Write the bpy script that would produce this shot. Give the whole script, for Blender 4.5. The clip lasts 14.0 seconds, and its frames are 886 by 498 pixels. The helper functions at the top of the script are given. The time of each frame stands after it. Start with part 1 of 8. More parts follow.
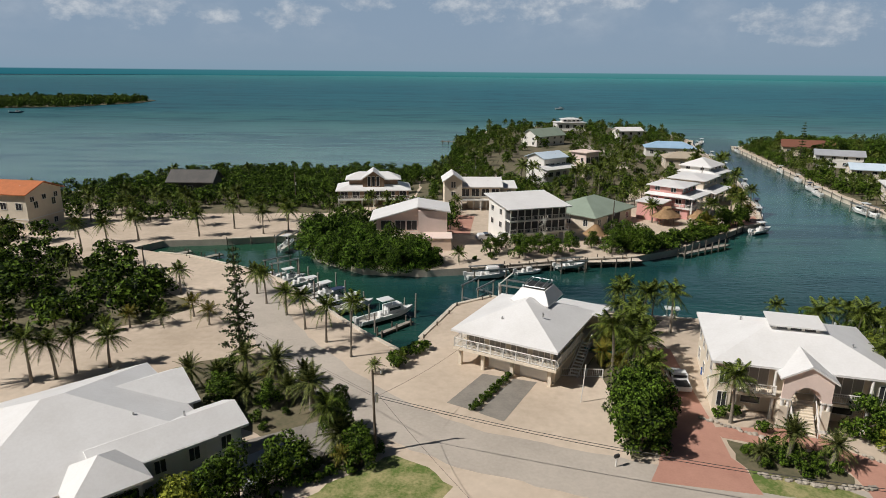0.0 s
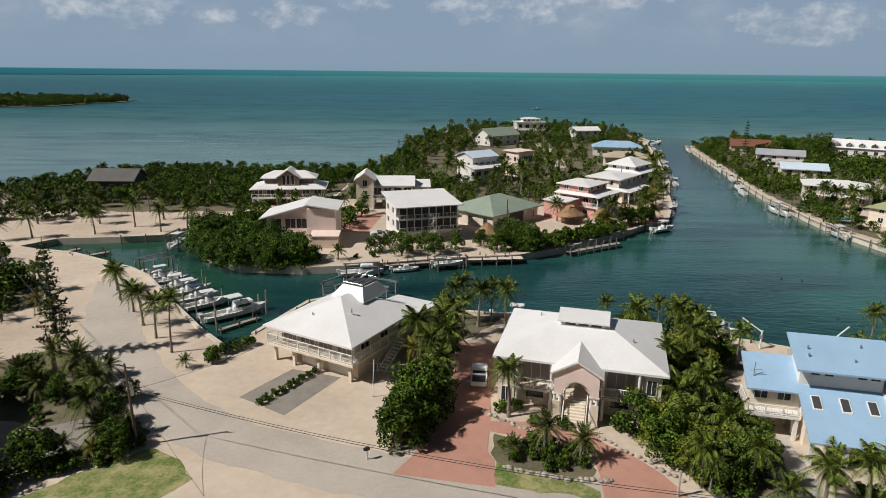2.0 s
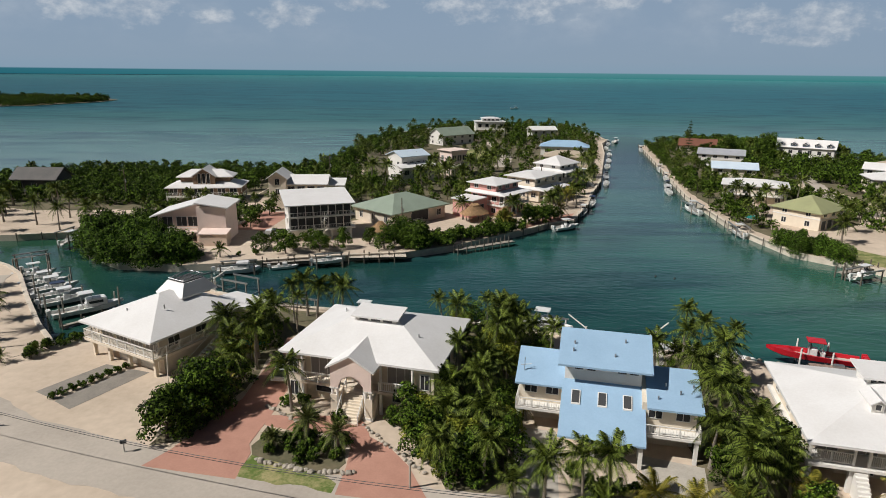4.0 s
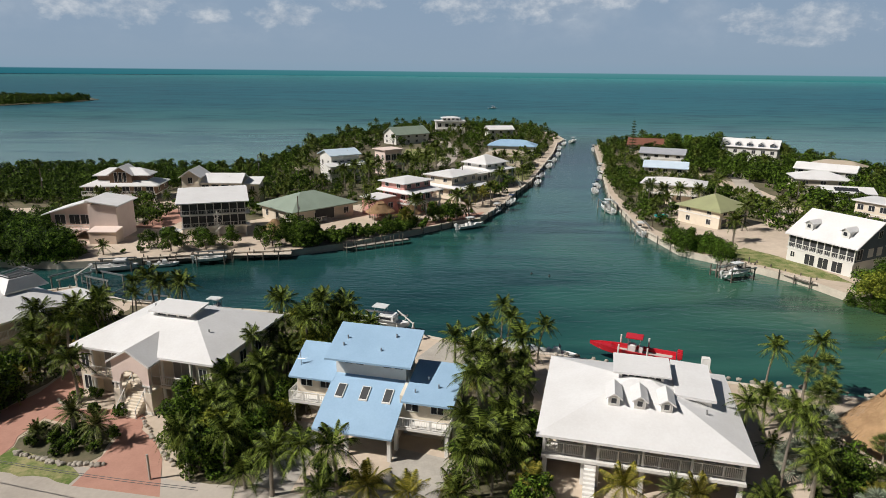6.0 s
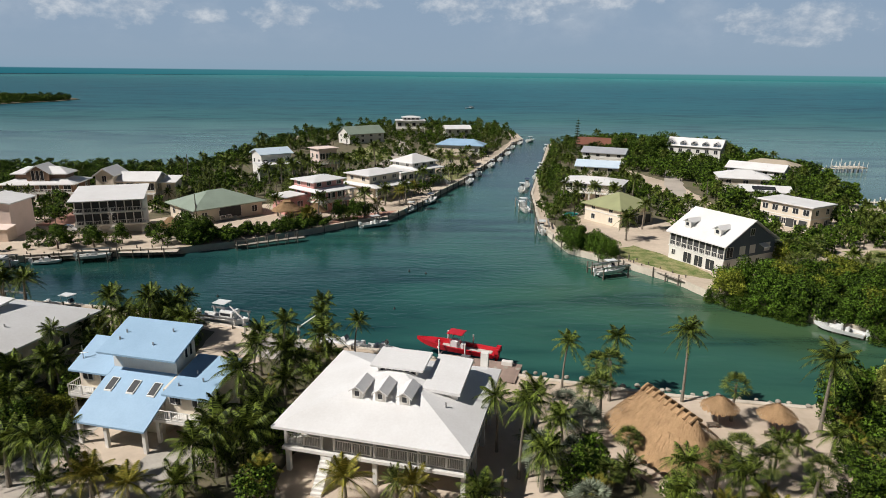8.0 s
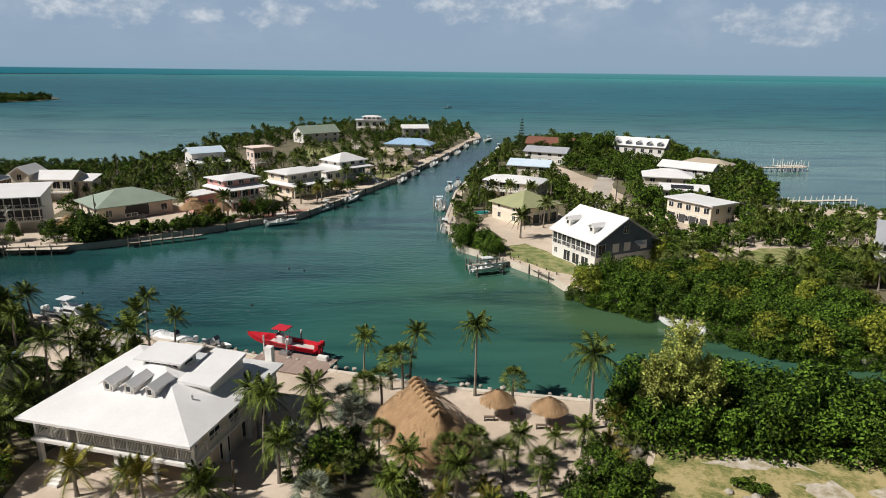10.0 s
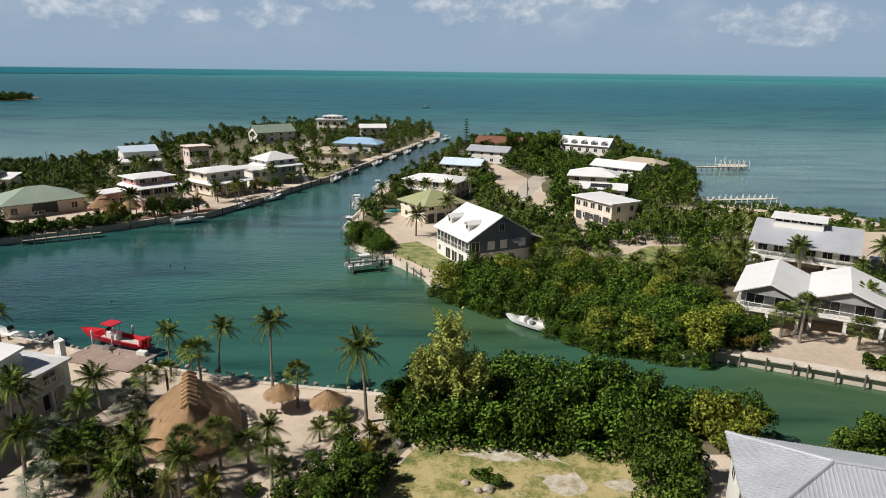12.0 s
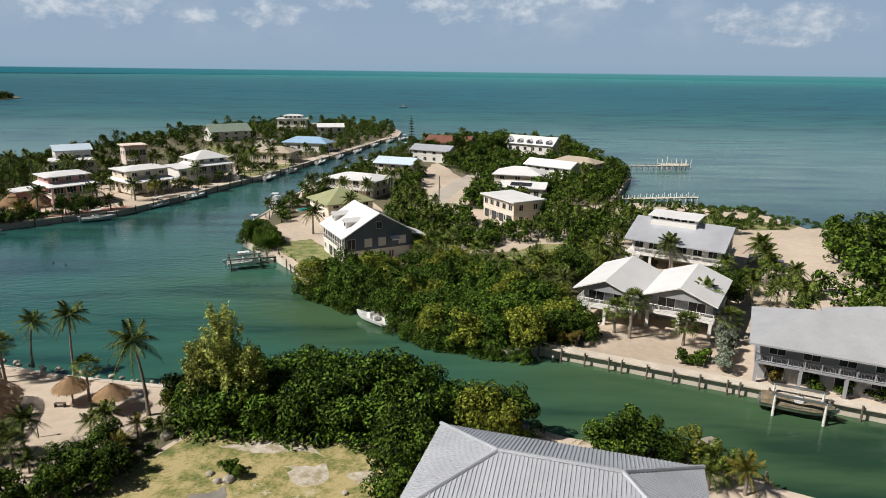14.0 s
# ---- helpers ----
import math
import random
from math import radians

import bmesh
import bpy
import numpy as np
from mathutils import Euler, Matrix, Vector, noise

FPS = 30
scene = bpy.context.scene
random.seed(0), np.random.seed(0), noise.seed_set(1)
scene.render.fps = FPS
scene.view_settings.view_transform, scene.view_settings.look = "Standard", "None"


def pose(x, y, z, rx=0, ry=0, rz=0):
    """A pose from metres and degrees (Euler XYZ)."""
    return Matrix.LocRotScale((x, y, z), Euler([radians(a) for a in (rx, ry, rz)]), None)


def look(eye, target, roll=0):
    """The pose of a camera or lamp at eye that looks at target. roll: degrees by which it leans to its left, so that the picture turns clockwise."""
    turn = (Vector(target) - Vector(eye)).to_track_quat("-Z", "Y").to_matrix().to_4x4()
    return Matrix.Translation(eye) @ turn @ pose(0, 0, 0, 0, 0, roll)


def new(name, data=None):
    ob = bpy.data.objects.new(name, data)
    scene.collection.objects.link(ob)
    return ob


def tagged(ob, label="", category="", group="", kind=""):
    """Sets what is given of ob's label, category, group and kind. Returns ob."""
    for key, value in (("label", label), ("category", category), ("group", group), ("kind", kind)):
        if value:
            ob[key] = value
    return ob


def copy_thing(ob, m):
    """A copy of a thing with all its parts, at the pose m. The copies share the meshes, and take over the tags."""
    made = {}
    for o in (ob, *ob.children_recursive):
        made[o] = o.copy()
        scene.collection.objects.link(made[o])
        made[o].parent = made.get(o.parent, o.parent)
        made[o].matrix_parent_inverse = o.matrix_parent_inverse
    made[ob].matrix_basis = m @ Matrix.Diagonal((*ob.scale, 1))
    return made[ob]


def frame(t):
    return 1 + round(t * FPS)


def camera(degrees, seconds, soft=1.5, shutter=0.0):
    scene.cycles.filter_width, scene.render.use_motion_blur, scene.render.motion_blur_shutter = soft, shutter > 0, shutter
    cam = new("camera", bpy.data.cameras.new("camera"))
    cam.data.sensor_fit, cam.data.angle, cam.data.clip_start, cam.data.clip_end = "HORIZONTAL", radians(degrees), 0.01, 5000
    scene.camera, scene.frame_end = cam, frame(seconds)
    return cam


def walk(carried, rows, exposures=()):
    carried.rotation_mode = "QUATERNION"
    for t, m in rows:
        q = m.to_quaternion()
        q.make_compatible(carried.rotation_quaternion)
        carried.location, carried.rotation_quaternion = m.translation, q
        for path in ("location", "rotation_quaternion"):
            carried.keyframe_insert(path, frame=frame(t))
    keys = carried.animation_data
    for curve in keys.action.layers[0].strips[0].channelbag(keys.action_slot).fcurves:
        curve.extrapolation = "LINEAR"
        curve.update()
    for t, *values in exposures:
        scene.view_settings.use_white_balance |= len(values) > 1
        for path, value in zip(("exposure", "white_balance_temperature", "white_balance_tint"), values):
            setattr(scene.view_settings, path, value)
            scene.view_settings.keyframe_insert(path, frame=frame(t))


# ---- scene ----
cam = camera(70.0, 14.0, soft=0.3)
# seconds, x, y, z, yaw, pitch, roll of a straight sideways flight
ROWS = [
    (0, 0.0, -0.0, 36.9, 0.0, -15.672, -0.561),
    (0.5, 5.86, -0.192, 36.904, 0.006, -15.672, -0.566),
    (1, 11.718, -0.385, 36.909, 0.011, -15.672, -0.571),
    (1.5, 17.575, -0.579, 36.913, 0.016, -15.672, -0.576),
    (2, 23.429, -0.774, 36.917, 0.021, -15.672, -0.581),
    (2.5, 29.282, -0.97, 36.921, 0.025, -15.672, -0.586),
    (3, 35.132, -1.167, 36.925, 0.029, -15.672, -0.591),
    (3.5, 40.98, -1.365, 36.93, 0.033, -15.672, -0.596),
    (4, 46.827, -1.564, 36.934, 0.037, -15.672, -0.601),
    (4.5, 52.672, -1.764, 36.938, 0.04, -15.671, -0.606),
    (5, 58.514, -1.965, 36.942, 0.043, -15.671, -0.611),
    (5.5, 64.355, -2.167, 36.945, 0.045, -15.671, -0.617),
    (6, 70.193, -2.37, 36.949, 0.047, -15.671, -0.622),
    (6.5, 76.03, -2.574, 36.953, 0.049, -15.671, -0.627),
    (7, 81.865, -2.779, 36.957, 0.051, -15.671, -0.632),
    (7.5, 87.698, -2.985, 36.961, 0.052, -15.671, -0.638),
    (8, 93.529, -3.192, 36.965, 0.053, -15.671, -0.643),
    (8.5, 99.358, -3.4, 36.968, 0.054, -15.671, -0.648),
    (9, 105.185, -3.609, 36.972, 0.055, -15.671, -0.654),
    (9.5, 111.009, -3.819, 36.975, 0.055, -15.671, -0.659),
    (10, 116.833, -4.03, 36.979, 0.055, -15.671, -0.665),
    (10.5, 122.654, -4.242, 36.983, 0.054, -15.671, -0.67),
    (11, 128.473, -4.455, 36.986, 0.053, -15.671, -0.676),
    (11.5, 134.29, -4.669, 36.989, 0.052, -15.671, -0.681),
    (12, 140.105, -4.884, 36.993, 0.051, -15.671, -0.687),
    (12.5, 145.918, -5.1, 36.996, 0.049, -15.671, -0.693),
    (13, 151.73, -5.318, 37.0, 0.047, -15.671, -0.698),
    (13.5, 157.539, -5.536, 37.003, 0.045, -15.67, -0.704),
    (14, 163.346, -5.755, 37.006, 0.042, -15.67, -0.71),
]
walk(cam, [(t, pose(x, y, z, 90 + pitch, 0, yaw) @ pose(0, 0, 0, 0, 0, -roll)) for t, x, y, z, yaw, pitch, roll in ROWS], [(0, -0.11), (6, -0.03), (10, 0.11), (14, 0.18)])
# ---- world, sun, exposure ----
SUN = Vector((-6.2, -2.0, 6.7)).normalized()
world = bpy.data.worlds.new("sky")
scene.world = world
world.use_nodes = True
wn = world.node_tree.nodes
sky = wn.new("ShaderNodeTexSky")
sky.sky_type = "NISHITA"
sky.sun_disc = False
sky.sun_elevation = math.asin(SUN.z)
sky.sun_rotation = math.atan2(SUN.x, SUN.y)
sky.air_density, sky.dust_density = 1.0, 0.6
wn["Background"].inputs["Strength"].default_value = 0.02
world.node_tree.links.new(sky.outputs["Color"], wn["Background"].inputs["Color"])
sun_data = bpy.data.lights.new("sun", "SUN")
sun_data.energy, sun_data.angle, sun_data.color = 4.9, radians(0.5), (1.0, 0.96, 0.91)
sun = new("sun", sun_data)
sun.matrix_world = look(SUN * 100, (0, 0, 0))
scene.view_settings.exposure = 0.0


# ---- materials ----
def nodes_of(name):
    m = bpy.data.materials.new(name)
    m.use_nodes = True
    t = m.node_tree
    return m, t, t.nodes["Principled BSDF"], t.nodes.new, t.links.new


def ramp(make, stops):
    r = make("ShaderNodeValToRGB")
    e = r.color_ramp.elements
    while len(e) < len(stops):
        e.new(0.5)
    for k, (p, c) in enumerate(stops):
        e[k].position = p
        e[k].color = (*c, 1)
    return r


def mat(name, c, c2=None, rough=0.6, scale=0.6, fine=9.0, bump=0.15, metal=0.0, spec=0.5, amount=0.6, stretch=(1, 1, 1), coords="Object", rnd=0.0):
    """A surface of two colours mixed by broad stains and fine grain, with a fine relief."""
    m, t, b, make, link = nodes_of(name)
    c2 = c2 or tuple(v * 0.78 for v in c)
    tc = make("ShaderNodeTexCoord")
    mp = make("ShaderNodeMapping")
    mp.inputs["Scale"].default_value = stretch
    link(tc.outputs[coords], mp.inputs["Vector"])
    n1, n2 = make("ShaderNodeTexNoise"), make("ShaderNodeTexNoise")
    n1.inputs["Scale"].default_value, n1.inputs["Detail"].default_value, n1.inputs["Roughness"].default_value = scale, 5, 0.65
    n2.inputs["Scale"].default_value, n2.inputs["Detail"].default_value = fine, 3
    link(mp.outputs["Vector"], n1.inputs["Vector"])
    link(mp.outputs["Vector"], n2.inputs["Vector"])
    mx = make("ShaderNodeMath")
    mx.operation = "MULTIPLY_ADD"
    mx.inputs[1].default_value = 0.35
    link(n2.outputs["Fac"], mx.inputs[0])
    link(n1.outputs["Fac"], mx.inputs[2])
    lo = 0.675 - 0.30 / max(amount, 0.1) * 0.5
    cr = ramp(make, [(max(lo, 0.0), c), (min(0.675 + 0.30 / max(amount, 0.1) * 0.5, 1.0), c2)])
    link(mx.outputs[0], cr.inputs["Fac"])
    out = cr.outputs["Color"]
    if rnd:
        oi = make("ShaderNodeObjectInfo")
        hv = make("ShaderNodeHueSaturation")
        rr = make("ShaderNodeMapRange")
        rr.inputs["To Min"].default_value, rr.inputs["To Max"].default_value = 1 - rnd, 1 + rnd
        link(oi.outputs["Random"], rr.inputs["Value"])
        link(rr.outputs[0], hv.inputs["Value"])
        link(out, hv.inputs["Color"])
        out = hv.outputs["Color"]
    link(out, b.inputs["Base Color"])
    b.inputs["Roughness"].default_value, b.inputs["Metallic"].default_value = rough, metal
    b.inputs["Specular IOR Level"].default_value = spec
    if bump:
        bp = make("ShaderNodeBump")
        bp.inputs["Strength"].default_value, bp.inputs["Distance"].default_value = bump, 0.05
        link(n2.outputs["Fac"], bp.inputs["Height"])
        link(bp.outputs["Normal"], b.inputs["Normal"])
    return m


def leafy(name, c, c2, rough=0.55, rnd=0.3):
    """Leaves: two tones by leaf and by plant, the dark one standing in for crown shade, partly letting light through.
    """
    m, t, b, make, link = nodes_of(name)
    ge, oi = make("ShaderNodeNewGeometry"), make("ShaderNodeObjectInfo")
    # near-black lower stop puts the shade between leaves into their colour
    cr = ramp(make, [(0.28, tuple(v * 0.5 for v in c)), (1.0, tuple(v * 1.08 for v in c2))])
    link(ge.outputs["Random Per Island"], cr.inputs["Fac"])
    hv, rr = make("ShaderNodeHueSaturation"), make("ShaderNodeMapRange")
    rr.inputs["To Min"].default_value, rr.inputs["To Max"].default_value = 1 - rnd, 1 + rnd
    link(oi.outputs["Random"], rr.inputs["Value"])
    link(rr.outputs[0], hv.inputs["Value"])
    link(cr.outputs["Color"], hv.inputs["Color"])
    link(hv.outputs["Color"], b.inputs["Base Color"])
    b.inputs["Roughness"].default_value = rough
    b.inputs["Specular IOR Level"].default_value = 0.08
    tr, ms = make("ShaderNodeBsdfTranslucent"), make("ShaderNodeMixShader")
    link(hv.outputs["Color"], tr.inputs["Color"])
    ms.inputs["Fac"].default_value = 0.03
    link(b.outputs["BSDF"], ms.inputs[1])
    link(tr.outputs["BSDF"], ms.inputs[2])
    link(ms.outputs["Shader"], t.nodes["Material Output"].inputs["Surface"])
    return m


M = {
    "sand": mat("coral_sand", (0.63, 0.52, 0.41), (0.43, 0.345, 0.26), 0.9, 0.045, 1.1, 0.3, amount=0.75),
    "whitesand": mat("white_sand", (0.70, 0.58, 0.46), (0.52, 0.42, 0.32), 0.9, 0.12, 2.0, 0.3),
    "road": mat("worn_asphalt", (0.50, 0.44, 0.375), (0.37, 0.325, 0.275), 0.9, 0.10, 3.0, 0.25, amount=0.7),
    "concrete": mat("concrete", (0.50, 0.46, 0.40), (0.32, 0.29, 0.25), 0.85, 0.4, 6.0, 0.2),
    "pad": mat("stained_concrete", (0.30, 0.27, 0.23), (0.17, 0.155, 0.135), 0.8, 0.3, 4.0, 0.2),
    "paver": mat("clay_pavers", (0.50, 0.27, 0.20), (0.38, 0.19, 0.14), 0.8, 0.3, 5.0, 0.3),
    "lawn": mat("lawn", (0.095, 0.145, 0.025), (0.34, 0.30, 0.14), 0.95, 0.5, 3.5, 0.9, amount=1.1),
    "scrub": mat("dry_grass", (0.36, 0.29, 0.13), (0.15, 0.17, 0.045), 0.95, 0.28, 2.6, 0.9, amount=1.2),
    # under the trees this dark litter colour also carries their shade
    "litter": mat("leaf_litter", (0.20, 0.16, 0.10), (0.07, 0.075, 0.035), 0.95, 0.25, 2.5, 0.6),
    "chalk": mat("bare_limestone", (0.56, 0.50, 0.42), (0.30, 0.25, 0.15), 0.9, 0.8, 4.0, 0.5, amount=1.1),
    "white": mat("white_paint", (0.80, 0.78, 0.74), (0.68, 0.65, 0.60), 0.55, 0.35, 7.0, 0.05, amount=0.45),
    "whiteroof": mat("white_roof_paint", (0.79, 0.78, 0.77), (0.64, 0.62, 0.60), 0.5, 0.22, 4.0, 0.05, amount=0.45),
    "greyroof": mat("galvanised_roof", (0.52, 0.53, 0.56), (0.40, 0.41, 0.44), 0.45, 0.25, 5.0, 0.05, 0.25),
    "greyroof2": mat("weathered_grey_roof", (0.42, 0.42, 0.43), (0.31, 0.31, 0.32), 0.55, 0.25, 5.0, 0.08),
    "blueroof": mat("pale_blue_metal_roof", (0.34, 0.50, 0.66), (0.27, 0.41, 0.56), 0.45, 0.25, 5.0, 0.04),
    "ltblueroof": mat("washed_blue_roof", (0.62, 0.72, 0.80), (0.50, 0.60, 0.70), 0.5, 0.25, 5.0, 0.04),
    "greenroof": mat("sage_green_roof", (0.30, 0.36, 0.29), (0.23, 0.28, 0.22), 0.55, 0.25, 5.0, 0.05),
    "oliveroof": mat("olive_roof", (0.36, 0.37, 0.19), (0.27, 0.28, 0.15), 0.6, 0.25, 5.0, 0.05),
    "orangeroof": mat("orange_tile_roof", (0.55, 0.17, 0.055), (0.38, 0.12, 0.04), 0.7, 0.6, 6.0, 0.3),
    "tanroof": mat("tan_roof", (0.48, 0.40, 0.30), (0.36, 0.30, 0.23), 0.7, 0.3, 5.0, 0.1),
    "brownroof": mat("red_brown_roof", (0.22, 0.085, 0.05), (0.14, 0.06, 0.04), 0.7, 0.3, 5.0, 0.1),
    "darkroof": mat("dark_roof", (0.06, 0.06, 0.06), (0.12, 0.11, 0.10), 0.7, 0.3, 5.0, 0.1),
    "cream": mat("cream_stucco", (0.78, 0.69, 0.56), (0.66, 0.57, 0.45), 0.8, 0.4, 8.0, 0.1),
    "pinkwall": mat("pale_pink_stucco", (0.80, 0.65, 0.58), (0.70, 0.56, 0.49), 0.8, 0.4, 8.0, 0.1),
    "salmon": mat("salmon_stucco", (0.70, 0.36, 0.32), (0.58, 0.29, 0.26), 0.8, 0.4, 8.0, 0.1),
    "peach": mat("peach_stucco", (0.74, 0.59, 0.48), (0.63, 0.49, 0.39), 0.8, 0.4, 8.0, 0.1),
    "beige": mat("beige_stucco", (0.66, 0.58, 0.47), (0.55, 0.47, 0.38), 0.8, 0.4, 8.0, 0.1),
    "greywall": mat("grey_siding", (0.36, 0.36, 0.37), (0.27, 0.27, 0.28), 0.7, 0.4, 8.0, 0.1),
    "slate": mat("slate_blue_siding", (0.12, 0.15, 0.19), (0.09, 0.115, 0.15), 0.6, 0.4, 8.0, 0.1),
    "cedar": mat("weathered_cedar", (0.27, 0.17, 0.11), (0.18, 0.11, 0.07), 0.8, 0.5, 7.0, 0.2, stretch=(4, 4, 0.6)),
    "wood": mat("grey_dock_wood", (0.36, 0.32, 0.27), (0.22, 0.195, 0.165), 0.85, 0.6, 7.0, 0.25, rnd=0.15),
    "reddeck": mat("red_brown_deck_wood", (0.36, 0.26, 0.21), (0.26, 0.19, 0.155), 0.85, 0.6, 7.0, 0.25, rnd=0.12),
    "piling": mat("wet_piling_wood", (0.17, 0.145, 0.115), (0.09, 0.075, 0.06), 0.85, 0.8, 7.0, 0.3),
    "wallcap": mat("limestone_seawall", (0.68, 0.60, 0.50), (0.48, 0.42, 0.34), 0.9, 0.35, 3.0, 0.4),
    "rock": mat("coral_rock", (0.46, 0.41, 0.34), (0.24, 0.21, 0.17), 0.9, 1.2, 6.0, 0.8, rnd=0.2),
    "glass": mat("dark_window_glass", (0.025, 0.028, 0.032), (0.05, 0.05, 0.055), 0.06, 0.5, 3.0, 0.0),
    "screen": mat("dark_screen_and_shade", (0.035, 0.036, 0.038), (0.06, 0.06, 0.06), 0.7, 0.6, 9.0, 0.0),
    "shutter": mat("grey_storm_shutter", (0.33, 0.30, 0.28), (0.25, 0.23, 0.21), 0.6, 0.4, 6.0, 0.1, stretch=(8, 8, 1)),
    "metal": mat("galvanised_steel", (0.50, 0.50, 0.50), (0.36, 0.36, 0.36), 0.4, 1.0, 9.0, 0.05, 0.8),
    "dark": mat("dark_rubber", (0.02, 0.02, 0.022), (0.035, 0.035, 0.035), 0.6, 1.0, 9.0, 0.05),
    "hull": mat("white_gelcoat", (0.78, 0.78, 0.77), (0.68, 0.68, 0.66), 0.25, 0.6, 5.0, 0.0, amount=0.4),
    "deckmat": mat("boat_deck", (0.60, 0.57, 0.50), (0.48, 0.45, 0.40), 0.6, 0.8, 7.0, 0.05),
    "navy": mat("navy_canvas", (0.02, 0.035, 0.08), (0.03, 0.05, 0.10), 0.7, 0.8, 7.0, 0.1),
    "red": mat("red_gelcoat", (0.60, 0.018, 0.03), (0.48, 0.014, 0.024), 0.3, 0.6, 5.0, 0.0),
    "camo": mat("tan_boat_cover", (0.26, 0.20, 0.13), (0.10, 0.085, 0.05), 0.9, 1.5, 6.0, 0.4),
    "bluebin": mat("blue_plastic", (0.02, 0.09, 0.30), (0.015, 0.07, 0.24), 0.5, 1.0, 6.0, 0.0),
    "carpaint": mat("white_car_paint", (0.70, 0.70, 0.70), (0.60, 0.60, 0.60), 0.25, 0.6, 5.0, 0.0),
    "greycar": mat("grey_car_paint", (0.10, 0.105, 0.11), (0.08, 0.08, 0.085), 0.3, 0.6, 5.0, 0.0),
    "pool": mat("pool_water", (0.03, 0.34, 0.32), (0.04, 0.42, 0.38), 0.05, 0.8, 3.0, 0.1),
    "thatch": mat("dry_palm_thatch", (0.50, 0.32, 0.17), (0.30, 0.185, 0.095), 0.95, 1.2, 9.0, 0.6, stretch=(1, 1, 0.35)),
    "bark": mat("palm_bark", (0.27, 0.235, 0.19), (0.16, 0.135, 0.105), 0.9, 1.5, 6.0, 0.4, stretch=(1, 1, 3)),
    "treebark": mat("tree_bark", (0.16, 0.125, 0.09), (0.085, 0.065, 0.05), 0.9, 1.5, 6.0, 0.4),
    "pole": mat("creosoted_pole", (0.15, 0.115, 0.085), (0.09, 0.07, 0.05), 0.9, 1.0, 6.0, 0.2),
    "coco": leafy("coconut_fronds", (0.018, 0.034, 0.006), (0.180, 0.230, 0.038)),
    "yellowcoco": leafy("yellowing_fronds", (0.14, 0.145, 0.02), (0.26, 0.22, 0.04)),
    "date": leafy("date_palm_fronds", (0.03, 0.05, 0.012), (0.205, 0.225, 0.065)),
    "fan": leafy("fan_palm_leaves", (0.03, 0.06, 0.012), (0.21, 0.25, 0.055)),
    "silver": leafy("silver_fan_leaves", (0.14, 0.17, 0.12), (0.25, 0.28, 0.20)),
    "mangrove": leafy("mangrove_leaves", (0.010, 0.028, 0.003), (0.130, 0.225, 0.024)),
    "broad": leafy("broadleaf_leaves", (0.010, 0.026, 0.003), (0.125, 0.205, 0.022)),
    "bright": leafy("bright_green_leaves", (0.12, 0.16, 0.018), (0.29, 0.31, 0.04)),
    "rusty": leafy("rusty_green_leaves", (0.14, 0.11, 0.02), (0.21, 0.16, 0.035)),
    "pine": leafy("pine_needles", (0.03, 0.06, 0.02), (0.10, 0.14, 0.045)),
    "casuarina": leafy("casuarina_needles", (0.24, 0.29, 0.055), (0.44, 0.47, 0.12)),
}


def field_material():
    """Dry lot: green and straw-coloured grass with blotches of bare chalk."""
    m, t, b, make, link = nodes_of("dry_lot")
    tc = make("ShaderNodeTexCoord")
    fac = []
    for sc, de in ((0.16, 6), (3.2, 4), (0.45, 3)):
        n = make("ShaderNodeTexNoise")
        n.inputs["Scale"].default_value, n.inputs["Detail"].default_value, n.inputs["Roughness"].default_value = sc, de, 0.65
        link(tc.outputs["Object"], n.inputs["Vector"])
        fac.append(n.outputs["Fac"])
    k = make("ShaderNodeMath")
    k.operation = "MULTIPLY_ADD"
    k.inputs[1].default_value = 0.55
    link(fac[1], k.inputs[0])
    link(fac[2], k.inputs[2])
    grass = ramp(make, [(0.58, (0.10, 0.13, 0.03)), (0.72, (0.24, 0.22, 0.075)), (0.86, (0.42, 0.34, 0.16))])
    link(k.outputs[0], grass.inputs["Fac"])
    k2 = make("ShaderNodeMath")
    k2.operation = "MULTIPLY_ADD"
    k2.inputs[1].default_value = 0.22
    link(fac[1], k2.inputs[0])
    link(fac[0], k2.inputs[2])
    bare = ramp(make, [(0.735, (0, 0, 0)), (0.79, (1, 1, 1))])
    link(k2.outputs[0], bare.inputs["Fac"])
    mx = make("ShaderNodeMix")
    mx.data_type = "RGBA"
    link(bare.outputs["Color"], mx.inputs[0])
    link(grass.outputs["Color"], mx.inputs[6])
    mx.inputs[7].default_value = (0.52, 0.46, 0.37, 1)
    link(mx.outputs[2], b.inputs["Base Color"])
    b.inputs["Roughness"].default_value = 0.95
    bp = make("ShaderNodeBump")
    bp.inputs["Strength"].default_value, bp.inputs["Distance"].default_value = 0.8, 0.12
    link(fac[1], bp.inputs["Height"])
    link(bp.outputs["Normal"], b.inputs["Normal"])
    return m


M["scrub"] = field_material()


